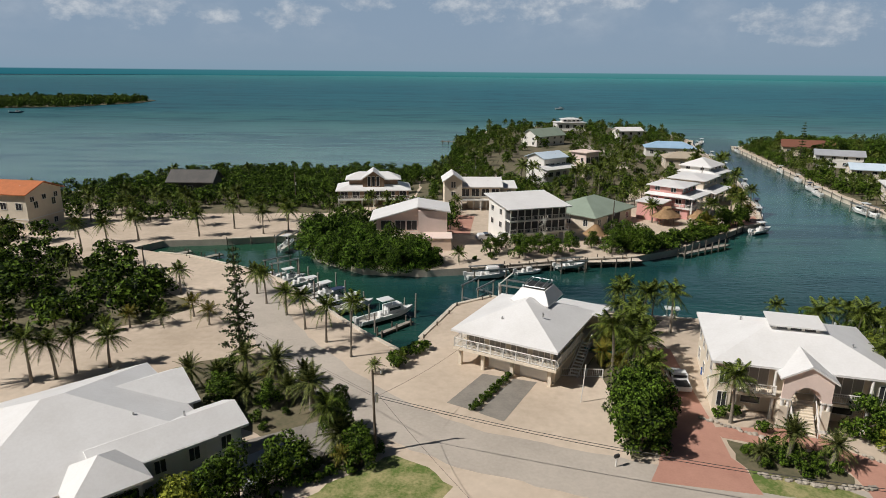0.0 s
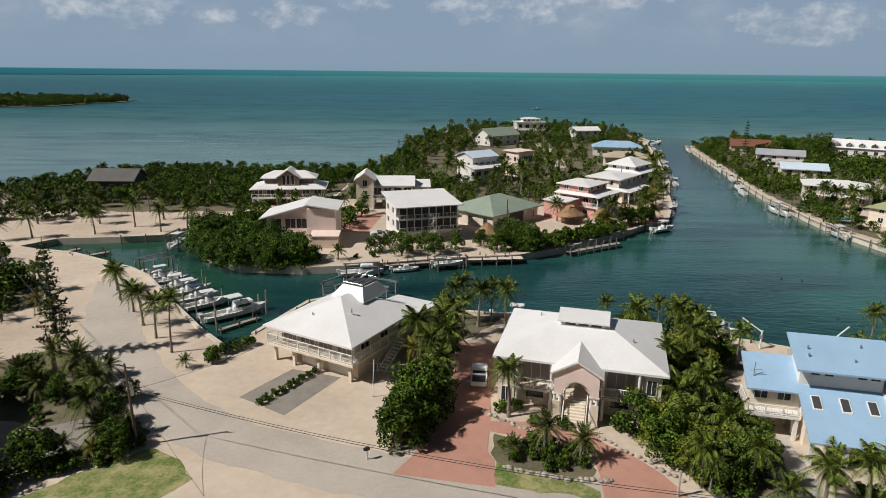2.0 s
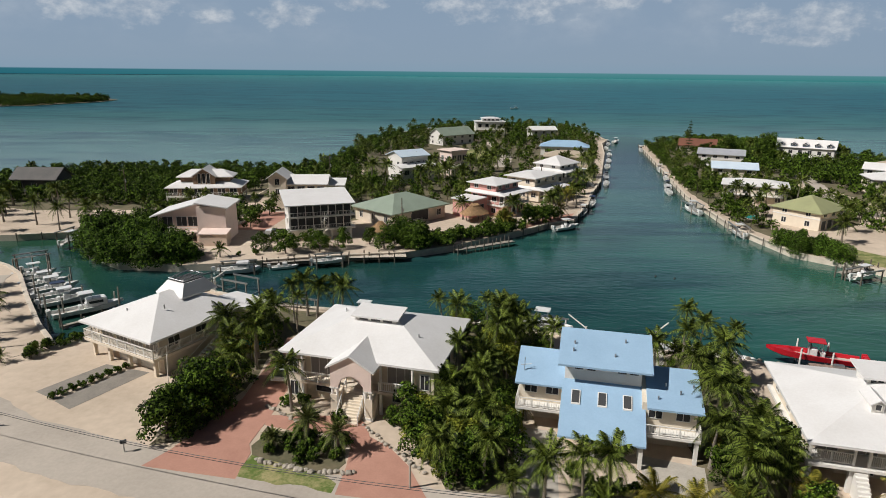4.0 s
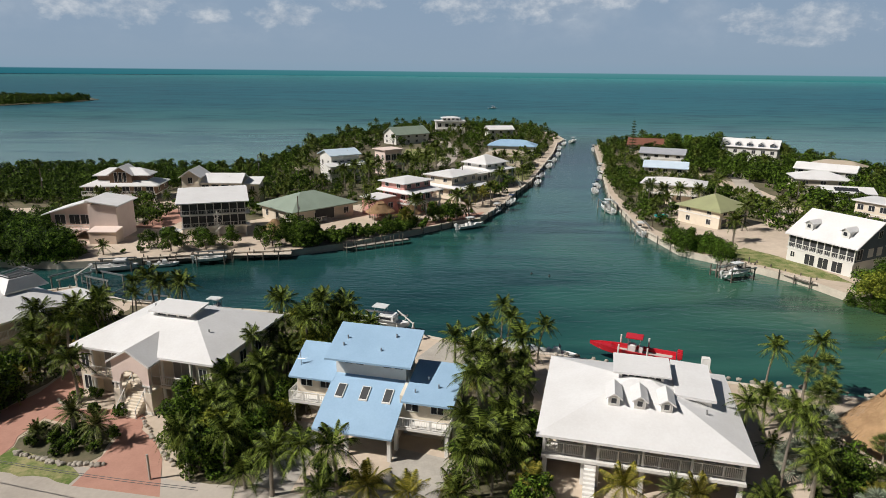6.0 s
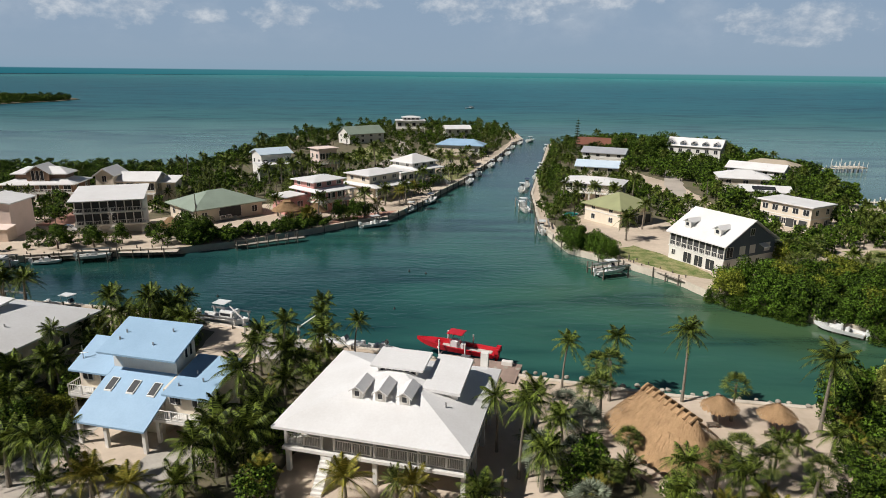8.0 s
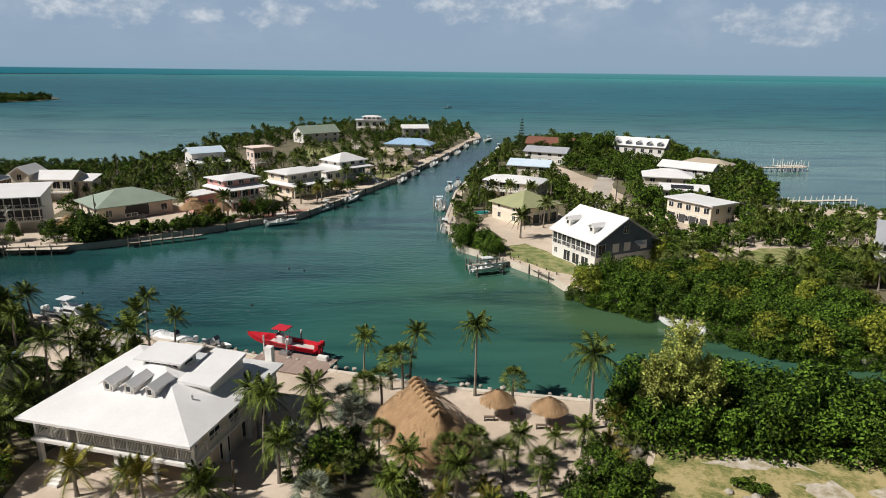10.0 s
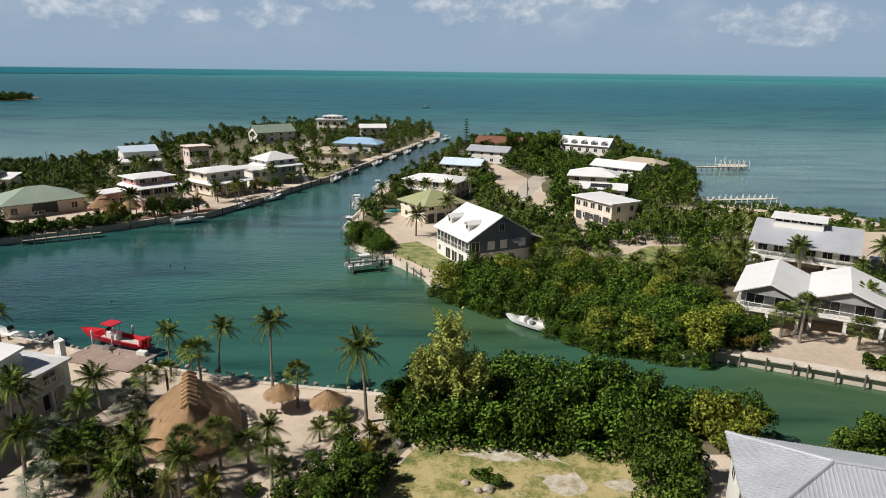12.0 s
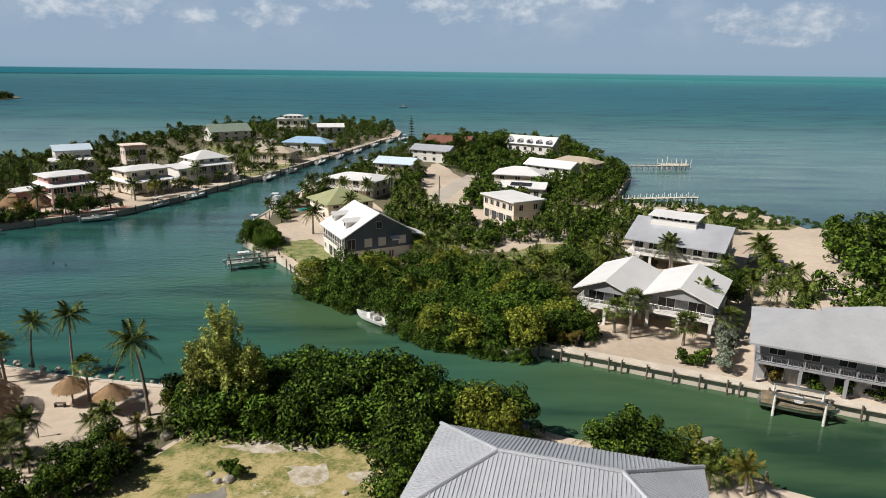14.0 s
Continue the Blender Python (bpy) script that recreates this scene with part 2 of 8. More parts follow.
def sea_material():
    """Sea water: green in the canals, milky over the shoals, blue-green farther out, with weed beds and wind streaks."""
    m, t, b, make, link = nodes_of("sea_water")
    tc, sp = make("ShaderNodeTexCoord"), make("ShaderNodeSeparateXYZ")
    link(tc.outputs["Object"], sp.inputs[0])

    def math2(op, a, c, d=None):
        k = make("ShaderNodeMath")
        k.operation = op
        for i, v in enumerate((a, c, d)):
            if v is None:
                continue
            if isinstance(v, (int, float)):
                k.inputs[i].default_value = v
            else:
                link(v, k.inputs[i])
        return k.outputs[0]

    def noise_of(scale, sx, sy, detail=4):
        mp, n = make("ShaderNodeMapping"), make("ShaderNodeTexNoise")
        mp.inputs["Scale"].default_value = (sx, sy, 1)
        n.inputs["Scale"].default_value, n.inputs["Detail"].default_value = scale, detail
        link(tc.outputs["Object"], mp.inputs["Vector"])
        link(mp.outputs["Vector"], n.inputs["Vector"])
        return n.outputs["Fac"]

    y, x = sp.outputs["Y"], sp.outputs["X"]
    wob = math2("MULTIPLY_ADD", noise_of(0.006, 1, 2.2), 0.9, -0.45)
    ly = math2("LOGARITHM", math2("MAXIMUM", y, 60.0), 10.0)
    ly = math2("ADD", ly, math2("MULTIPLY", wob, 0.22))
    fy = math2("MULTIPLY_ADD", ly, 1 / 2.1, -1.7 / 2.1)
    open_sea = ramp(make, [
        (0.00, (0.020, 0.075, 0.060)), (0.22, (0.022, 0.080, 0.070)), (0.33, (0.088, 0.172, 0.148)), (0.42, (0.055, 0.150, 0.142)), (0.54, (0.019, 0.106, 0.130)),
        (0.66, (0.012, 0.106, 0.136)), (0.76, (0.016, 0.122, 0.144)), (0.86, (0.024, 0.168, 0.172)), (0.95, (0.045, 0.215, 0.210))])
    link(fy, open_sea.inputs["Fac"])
    canal = ramp(make, [(0.12, (0.018, 0.070, 0.040)), (0.27, (0.015, 0.060, 0.042)), (0.37, (0.011, 0.050, 0.053)), (0.50, (0.022, 0.090, 0.080)), (0.64, (0.032, 0.100, 0.072)), (0.74, (0.046, 0.094, 0.046))])
    link(math2("ADD", math2("MULTIPLY_ADD", math2("MAXIMUM", math2("ADD", y, -145.0), 0.0), -0.002, math2("MULTIPLY_ADD", x, 0.0022, 0.02)), math2("MULTIPLY", noise_of(0.016, 1, 1), 0.6)), canal.inputs["Fac"])
    # the canal's own colour between the two spits of land
    a = make("ShaderNodeMapRange")
    a.interpolation_type = "SMOOTHSTEP"
    link(y, a.inputs["Value"])
    a.inputs["From Min"].default_value, a.inputs["From Max"].default_value = 215, 170
    c = make("ShaderNodeMapRange")
    c.interpolation_type = "SMOOTHSTEP"
    link(math2("ABSOLUTE", math2("ADD", math2("MULTIPLY_ADD", y, -0.13, -84.0), x), 0), c.inputs["Value"])
    c.inputs["From Min"].default_value, c.inputs["From Max"].default_value = 45, 25
    e = make("ShaderNodeMapRange")
    e.interpolation_type = "SMOOTHSTEP"
    link(y, e.inputs["Value"])
    e.inputs["From Min"].default_value, e.inputs["From Max"].default_value = 420, 330
    inx = make("ShaderNodeMapRange")
    link(x, inx.inputs["Value"])
    inx.inputs["From Min"].default_value, inx.inputs["From Max"].default_value = 235, 215
    near = math2("MAXIMUM", math2("MULTIPLY", a.outputs[0], inx.outputs[0]), math2("MULTIPLY", c.outputs[0], e.outputs[0]))
    mix = make("ShaderNodeMix")
    mix.data_type = "RGBA"
    link(near, mix.inputs[0])
    link(open_sea.outputs["Color"], mix.inputs[6])
    link(canal.outputs["Color"], mix.inputs[7])
    weed = ramp(make, [(0.40, (1.25, 1.2, 1.16)), (0.52, (1, 1, 1)), (0.64, (0.42, 0.54, 0.64))])
    flecks = math2("MULTIPLY_ADD", noise_of(0.11, 0.25, 1.2, 10), 1.0, 0.0)
    link(math2("MULTIPLY_ADD", noise_of(0.012, 0.35, 1.6, 6), 0.55, math2("MULTIPLY_ADD", flecks, 0.9, -0.225)), weed.inputs["Fac"])
    mul = make("ShaderNodeMix")
    mul.data_type, mul.blend_type = "RGBA", "MULTIPLY"
    mul.inputs[0].default_value = 1.0
    link(mix.outputs[2], mul.inputs[6])
    link(weed.outputs["Color"], mul.inputs[7])
    # base colour scaled darker with the bearing x/y towards the west
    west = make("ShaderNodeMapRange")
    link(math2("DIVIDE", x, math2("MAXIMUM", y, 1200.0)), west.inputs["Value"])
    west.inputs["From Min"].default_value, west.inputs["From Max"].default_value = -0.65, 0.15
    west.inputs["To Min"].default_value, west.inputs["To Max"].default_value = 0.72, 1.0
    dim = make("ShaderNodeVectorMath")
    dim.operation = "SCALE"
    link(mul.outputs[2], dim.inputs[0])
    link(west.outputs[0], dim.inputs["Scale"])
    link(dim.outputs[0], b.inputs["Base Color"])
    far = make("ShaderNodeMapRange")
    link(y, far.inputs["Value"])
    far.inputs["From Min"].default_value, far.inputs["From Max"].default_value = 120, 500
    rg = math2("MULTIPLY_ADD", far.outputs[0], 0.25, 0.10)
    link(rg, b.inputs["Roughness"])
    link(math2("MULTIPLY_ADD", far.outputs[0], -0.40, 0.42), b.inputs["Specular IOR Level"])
    b.inputs["IOR"].default_value = 1.33
    bp = make("ShaderNodeBump")
    bp.inputs["Strength"].default_value, bp.inputs["Distance"].default_value = 0.26, 0.25
    link(math2("ADD", noise_of(0.75, 0.6, 1.3, 6), math2("MULTIPLY", noise_of(0.08, 0.5, 1.5, 3), 1.2)), bp.inputs["Height"])
    link(bp.outputs["Normal"], b.inputs["Normal"])
    return m


M["sea"] = sea_material()


def sky_backdrop_material():
    """Hazy sky low over the horizon with a few rows of cumulus, and the last strip of far sea."""
    m, t, b, make, link = nodes_of("low_sky")
    t.nodes.remove(b)
    tc, sp = make("ShaderNodeTexCoord"), make("ShaderNodeSeparateXYZ")
    link(tc.outputs["Object"], sp.inputs[0])

    def calc(op, a, c, d=None, clamp=False):
        k = make("ShaderNodeMath")
        k.operation, k.use_clamp = op, clamp
        for i, v in enumerate((a, c, d)):
            if isinstance(v, (int, float)):
                k.inputs[i].default_value = v
            elif v is not None:
                link(v, k.inputs[i])
        return k.outputs[0]

    mr = make("ShaderNodeMapRange")
    mr.inputs["From Max"].default_value = 700
    link(sp.outputs["Z"], mr.inputs["Value"])
    grads = []
    for sea0, sea1 in (((0.020, 0.135, 0.175), (0.030, 0.150, 0.20)), ((0.050, 0.215, 0.225), (0.085, 0.255, 0.28))):
        g = ramp(make, [(0.0, sea0), (0.046, sea1), (0.055, (0.245, 0.35, 0.455)), (0.16, (0.265, 0.355, 0.46)), (0.45, (0.265, 0.355, 0.47)), (1.0, (0.25, 0.345, 0.47))])
        link(mr.outputs[0], g.inputs["Fac"])
        grads.append(g.outputs["Color"])
    wx = make("ShaderNodeMapRange")
    wx.inputs["From Min"].default_value, wx.inputs["From Max"].default_value = -2600, 500
    link(sp.outputs["X"], wx.inputs["Value"])
    grad = make("ShaderNodeMix")
    grad.data_type = "RGBA"
    link(wx.outputs[0], grad.inputs[0])
    link(grads[0], grad.inputs[6])
    link(grads[1], grad.inputs[7])
    mp, n, n2 = make("ShaderNodeMapping"), make("ShaderNodeTexNoise"), make("ShaderNodeTexNoise")
    mp.inputs["Scale"].default_value = (1, 1, 1.6)
    link(tc.outputs["Object"], mp.inputs["Vector"])
    n.inputs["Scale"].default_value, n.inputs["Detail"].default_value, n.inputs["Roughness"].default_value = 0.0075, 7, 0.6
    n2.inputs["Scale"].default_value, n2.inputs["Detail"].default_value = 0.0016, 5
    link(mp.outputs["Vector"], n.inputs["Vector"])
    link(mp.outputs["Vector"], n2.inputs["Vector"])
    u = calc("DIVIDE", calc("ADD", sp.outputs["X"], -80.0), sp.outputs["Y"])
    w = calc("DIVIDE", calc("ADD", sp.outputs["Z"], -37.0), sp.outputs["Y"])
    heaps = None
    # slope sideways, slope upwards, half width, half height of each heap of cloud
    for cu, cw, hu, hw in ((-0.57, 0.096, 0.062, 0.028), (-0.46, 0.095, 0.060, 0.034), (-0.355, 0.076, 0.03, 0.014), (-0.24, 0.078, 0.055, 0.022), (-0.13, 0.098, 0.04, 0.014),
                           (0.025, 0.098, 0.065, 0.030), (0.135, 0.094, 0.070, 0.024), (0.22, 0.104, 0.11, 0.014), (0.46, 0.077, 0.060, 0.022), (0.56, 0.078, 0.075, 0.032), (0.53, 0.050, 0.06, 0.010)):
        du = calc("MULTIPLY", calc("SUBTRACT", u, cu), 1 / hu)
        dw = calc("MULTIPLY", calc("SUBTRACT", w, cw), 1 / hw)
        q = calc("SUBTRACT", 1.0, calc("ADD", calc("MULTIPLY", du, du), calc("MULTIPLY", dw, dw)))
        heaps = q if heaps is None else calc("MAXIMUM", heaps, q)
    cover = calc("ADD", calc("MULTIPLY", calc("MAXIMUM", heaps, -0.9), 0.45), calc("MULTIPLY_ADD", n.outputs["Fac"], 1.9, -0.95), clamp=True)
    thin = calc("MULTIPLY", calc("MULTIPLY_ADD", n2.outputs["Fac"], 2.2, -0.95, True), calc("MULTIPLY_ADD", w, 11.0, -0.25, True), clamp=True)
    cl = calc("MAXIMUM", calc("MULTIPLY", cover, 0.8), calc("MULTIPLY", thin, 0.6))
    shade = ramp(make, [(0.35, (0.42, 0.46, 0.52)), (0.62, (0.72, 0.74, 0.76))])
    link(n.outputs["Fac"], shade.inputs["Fac"])
    mix = make("ShaderNodeMix")
    mix.data_type = "RGBA"
    link(cl, mix.inputs[0])
    link(grad.outputs[2], mix.inputs[6])
    link(shade.outputs["Color"], mix.inputs[7])
    em = make("ShaderNodeEmission")
    link(mix.outputs[2], em.inputs["Color"])
    link(em.outputs[0], t.nodes["Material Output"].inputs["Surface"])
    return m


M["lowsky"] = sky_backdrop_material()

# ---- building helpers ----
G = 1.4  # ground level above the water


def from_data(name, verts, faces):
    me = bpy.data.meshes.new(name)
    me.from_pydata([tuple(v) for v in verts], [], [tuple(f) for f in faces])
    me.update()
    return me


def part(name, bm, material, parent, label=""):
    """One mesh object under a thing or part; bm may be a bmesh or a finished mesh."""
    if isinstance(bm, bmesh.types.BMesh):
        me = bpy.data.meshes.new(name)
        bm.normal_update()
        bm.to_mesh(me)
        bm.free()
    else:
        me = bm
    if not me.materials:
        me.materials.append(M[material])
    ob = new(name, me)
    ob.parent = parent
    if label:
        tagged(ob, label)
    return ob


def thing(name, label, category, x, y, rz=0.0, z=G, group="", kind=""):
    ob = new(name)
    ob.empty_display_size = 0.3
    ob.matrix_basis = pose(x, y, z, 0, 0, rz)
    return tagged(ob, label, category, group, kind)


def bx(bm, x0, x1, y0, y1, z0, z1):
    v = [bm.verts.new(p) for p in ((x0, y0, z0), (x1, y0, z0), (x1, y1, z0), (x0, y1, z0), (x0, y0, z1), (x1, y0, z1), (x1, y1, z1), (x0, y1, z1))]
    for f in ((3, 2, 1, 0), (4, 5, 6, 7), (0, 1, 5, 4), (1, 2, 6, 5), (2, 3, 7, 6), (3, 0, 4, 7)):
        bm.faces.new([v[i] for i in f])
    return v


def box(*a):
    bm = bmesh.new()
    bx(bm, *a)
    return bm


def bevelled(*a, width=0.04):
    bm = box(*a)
    bmesh.ops.bevel(bm, geom=bm.edges[:], offset=width, segments=2, affect="EDGES")
    return bm


def rod(bm, p, q, r, r2=None, n=8):
    p, q = Vector(p), Vector(q)
    r2 = r if r2 is None else r2
    z = (q - p).normalized()
    a = z.orthogonal().normalized()
    b = z.cross(a)
    lo = [bm.verts.new(p + (a * math.cos(k) + b * math.sin(k)) * r) for k in (i * 2 * math.pi / n for i in range(n))]
    hi = [bm.verts.new(q + (a * math.cos(k) + b * math.sin(k)) * r2) for k in (i * 2 * math.pi / n for i in range(n))]
    for i in range(n):
        bm.faces.new((lo[i], lo[(i + 1) % n], hi[(i + 1) % n], hi[i]))
    bm.faces.new(lo[::-1])
    bm.faces.new(hi)


def rods(segments, r, n=6):
    bm = bmesh.new()
    for p, q in segments:
        rod(bm, p, q, r, n=n)
    return bm


def tube(points, r, n=6):
    """One continuous bent rod through the points."""
    v, f = [], []
    pts = [Vector(p) for p in points]
    for i, p in enumerate(pts):
        z = (pts[min(i + 1, len(pts) - 1)] - pts[max(i - 1, 0)]).normalized()
        a = z.cross(Vector((0, 0, 1)) if abs(z.z) < 0.95 else Vector((1, 0, 0))).normalized()
        b = z.cross(a)
        v += [p + (a * math.cos(k) + b * math.sin(k)) * r for k in (j * 2 * math.pi / n for j in range(n))]
    for i in range(len(pts) - 1):
        f += [(i * n + j, i * n + (j + 1) % n, (i + 1) * n + (j + 1) % n, (i + 1) * n + j) for j in range(n)]
    f += [tuple(range(n))[::-1], tuple((len(pts) - 1) * n + j for j in range(n))]
    return from_data("tube", v, f)


def slab(verts, faces, thick):
    """A thick skin: the given upper faces, the same ones lower down, and the rim between."""
    n = len(verts)
    vs = list(verts) + [(x, y, z - thick) for x, y, z in verts]
    fs = [tuple(f) for f in faces] + [tuple(i + n for i in reversed(f)) for f in faces]
    once = {}
    for f in faces:
        for a, b in zip(f, (*f[1:], f[0])):
            if (b, a) in once:
                del once[(b, a)]
            else:
                once[(a, b)] = 1
    fs += [(b, a, a + n, b + n) for a, b in once]
    return from_data("slab", vs, fs)


def sheet(name, label, category, outline, top, bottom, material, side=None, kind="structure"):
    """A flat piece of ground with a real edge."""
    bm = bmesh.new()
    up = [bm.verts.new((x, y, top)) for x, y in outline]
    dn = [bm.verts.new((x, y, bottom)) for x, y in outline]
    f = bm.faces.new(up)
    n = len(up)
    sides = [bm.faces.new((up[i], dn[i], dn[(i + 1) % n], up[(i + 1) % n])) for i in range(n)]
    bm.normal_update()
    if f.normal.z < 0:
        bmesh.ops.reverse_faces(bm, faces=bm.faces[:])
    for s in sides:
        s.material_index = 1 if side else 0
    bmesh.ops.triangulate(bm, faces=[f])
    me = bpy.data.meshes.new(name)
    bm.to_mesh(me)
    bm.free()
    me.materials.append(M[material])
    if side:
        me.materials.append(M[side])
    return tagged(new(name, me), label, category, "", kind)


def inside(x, y, poly):
    hit = False
    for (x0, y0), (x1, y1) in zip(poly, (*poly[1:], poly[0])):
        if (y0 > y) != (y1 > y) and x < (x1 - x0) * (y - y0) / (y1 - y0) + x0:
            hit = not hit
    return hit


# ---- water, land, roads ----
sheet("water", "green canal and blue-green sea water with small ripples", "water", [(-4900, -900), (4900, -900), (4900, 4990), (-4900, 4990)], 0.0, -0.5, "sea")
arc = [(80 + 4700 * math.sin(radians(a)), 4700 * math.cos(radians(a))) for a in range(-64, 65, 2)]
sky_v = [(x, y, z) for x, y in arc for z in (-5, 700, 1500)]
sky_f = [(3 * i + k, 3 * i + k + 1, 3 * i + k + 4, 3 * i + k + 3) for i in range(len(arc) - 1) for k in range(2)]
backdrop = new("backdrop", from_data("backdrop", sky_v, sky_f))
backdrop.data.materials.append(M["lowsky"])
tagged(backdrop, "hazy blue sky with low rows of cumulus", "sky", "", "structure")

LAND = [(-900, -300), (-900, 210), (-300, 195), (-132, 186), (-112, 184), (-100, 205), (-83, 226), (-48, 229), (-7, 228), (3, 255), (4, 300), (8, 345), (25, 400),
        (55, 438), (95, 445), (125, 425), (137, 385), (137, 353), (129, 332), (120, 290), (109, 248), (100, 213), (92, 190), (87, 173), (79, 153), (72, 149),
        (65, 142), (58, 136), (49, 128), (39, 122.5), (24, 119.5), (5, 113.6), (-3, 112), (-15, 113), (-25, 121), (-31, 137), (-47, 133), (-60, 131), (-64, 125),
        (-57, 122), (-50, 120), (-45, 117), (-34, 110.5), (-29, 106)]
LAND += [(-20, 94), (-11.4, 83), (-5, 76), (-3, 81), (2, 94), (8, 98), (20, 91.5), (45, 87.5), (66, 80), (72, 77), (85, 73.5), (104, 66.5),
         (119, 62.5), (134, 60), (138, 62), (157, 62), (166, 57), (176, 51), (187, 48), (194, 43), (206, 37), (330, -20), (330, -300)]
SPIT = [(147, 326), (134, 258), (120.4, 188), (117, 147), (120, 126), (129, 116.5), (136, 107), (140, 96), (151, 88), (157, 82), (162, 77), (172, 71.5), (177, 73), (186.5, 68.7),
        (199, 63), (212.6, 56.7), (300, 18), (420, -40), (900, -100), (900, 220), (500, 200), (275, 150), (251, 143), (248, 164), (212, 174), (230, 219), (230, 262), (232, 300), (222, 335), (185, 350)]
ISLE = [(-900, 600), (-420, 600), (-364, 632), (-338, 720), (-345, 775), (-420, 860), (-900, 860)]
sheet("ground", "pale coral sand ground with stains and tracks", "ground", LAND, G, -1.0, "sand", "wallcap")
sheet("ground", "pale coral sand ground of the eastern spit", "ground", SPIT, G, -1.0, "sand", "wallcap")
sheet("ground", "low muddy island shore", "ground", ISLE, 0.5, -1.0, "litter")


def uneven(outline, reach=0.5, step=1.2):
    """The same outline with a frayed, natural edge."""
    out = []
    for (x0, y0), (x1, y1) in zip(outline, (*outline[1:], outline[0])):
        n = max(1, min(14, int(math.hypot(x1 - x0, y1 - y0) / step)))
        for i in range(n):
            x, y = x0 + (x1 - x0) * i / n, y0 + (y1 - y0) * i / n
            v = noise.noise_vector(Vector((x * 0.45, y * 0.45, 3.0))) + 0.6 * noise.noise_vector(Vector((x * 1.3, y * 1.3, 8.0)))
            out.append((x + v.x * reach, y + v.y * reach))
    return out


def strip(points, half):
    """The outline of a lane along a line of points."""
    left, right = [], []
    for i, (x, y) in enumerate(points):
        x0, y0 = points[max(i - 1, 0)]
        x1, y1 = points[min(i + 1, len(points) - 1)]
        d = math.hypot(x1 - x0, y1 - y0)
        nx, ny = -(y1 - y0) / d, (x1 - x0) / d
        left.append((x + nx * half, y + ny * half))
        right.append((x - nx * half, y - ny * half))
    return left + right[::-1]


ROAD = [(-33, 104), (-28.5, 92), (-22, 80), (-13, 68), (-5, 59.5), (3, 54.3), (14, 50.3), (26, 46.8), (38, 44.6), (60, 41), (90, 34.5), (130, 27)]
sheet("road", "worn sandy-grey asphalt road with patched edges", "road", uneven(strip(ROAD, 3.4), 0.35), G + 0.03, G - 0.2, "road")
sheet("driveway", "red clay paver driveway curving to the house", "driveway", [(19.0, 49.4), (28.3, 47.6), (28.5, 51.7), (27.9, 53.2), (28.6, 58.3), (28.8, 61.5), (29.2, 66), (30.5, 78), (25.5, 79), (24.5, 62.0), (23.1, 58.9), (20.6, 52.1)], G + 0.034, G - 0.2, "paver")
sheet("driveway", "red clay paver path to the front steps", "driveway", [(28.4, 58.6), (32.4, 58.6), (37.4, 58.6), (38.9, 57.1), (39.6, 54.7), (41.8, 52.8), (43.8, 49.8), (46.0, 44.2), (37.6, 45.6), (38.0, 49.7), (37.9, 54.1), (35.0, 55.3), (31.5, 55.7), (28.5, 56.7)], G + 0.038, G - 0.2, "paver")
sheet("flower_bed", "dark mulched garden bed", "garden bed", uneven([(28.2, 52.8), (28.8, 56.4), (31.5, 55.4), (37.6, 54.0), (37.8, 50.1), (36.4, 47.9), (32.3, 49.8), (28.7, 50.8)]), G + 0.02, G - 0.2, "litter")
sheet("lawn", "clipped green roadside lawn strip", "lawn", uneven([(28.5, 47.8), (37.2, 46.0), (37.6, 47.2), (36.4, 48.2), (32.3, 50.0), (28.6, 50.9)]), G + 0.045, G - 0.2, "lawn")
sheet("lawn", "green roadside lawn with sandy edges", "lawn", uneven([(-14, 44), (-9, 49.5), (-4.2, 53.2), (-1.2, 51.2), (1.2, 48.4), (-1, 45.6), (2, 42), (12, 39), (12, 34), (-10, 34)]), G + 0.015, G - 0.2, "lawn")
sheet("pavement", "stained concrete parking pad", "parking pad", [(0.6, 63.2), (3.1, 61.8), (7.4, 69.5), (5.0, 70.3)], G + 0.02, G - 0.2, "pad")
sheet("pavement", "stained concrete parking pad", "parking pad", [(4.0, 61.1), (6.6, 59.4), (11.3, 68.2), (8.6, 69.1)], G + 0.02, G - 0.2, "pad")
sheet("driveway", "dark asphalt drive beside the white house", "driveway", [(-20, 55), (-13, 59), (-8.5, 57), (-11, 53), (-16, 50)], G + 0.02, G - 0.2, "pad")
sheet("driveway", "pale concrete driveway under the blue-roofed house", "driveway", [(63.5, 40.6), (68.5, 39.6), (71.5, 50), (66, 52)], G + 0.02, G - 0.2, "concrete")
sheet("driveway", "pale concrete driveway under the blue-roofed house", "driveway", [(53.5, 46), (57, 45), (58.6, 56), (54.2, 57)], G + 0.02, G - 0.2, "concrete")
sheet("lawn", "green lawn beside the canal dock", "lawn", uneven([(130, 118), (136.5, 108.5), (143.5, 104), (142, 113), (138, 122), (134.5, 128), (128, 124)]), G + 0.02, G - 0.2, "lawn")
sheet("lawn", "patchy green yard behind the trees", "lawn", uneven([(170, 112), (176, 107.5), (190, 112), (195, 127), (184, 126)]), G + 0.02, G - 0.2, "lawn")
sheet("lawn", "bright green strip of growth along the bay shore", "lawn", uneven([(203, 160), (216, 150), (234, 141), (246, 141.5), (251, 146), (236, 155), (212, 162)]), G + 0.02, G - 0.2, "lawn")
sheet("lawn", "green yard between houses near the point", "lawn", uneven([(52, 262), (62, 250), (72, 262), (66, 300), (52, 300)]), G + 0.02, G - 0.2, "lawn")
sheet("lawn", "green yard beside the narrow canal", "lawn", uneven([(94, 208), (99, 214), (106, 242), (96, 240), (90, 222)]), G + 0.02, G - 0.2, "lawn")
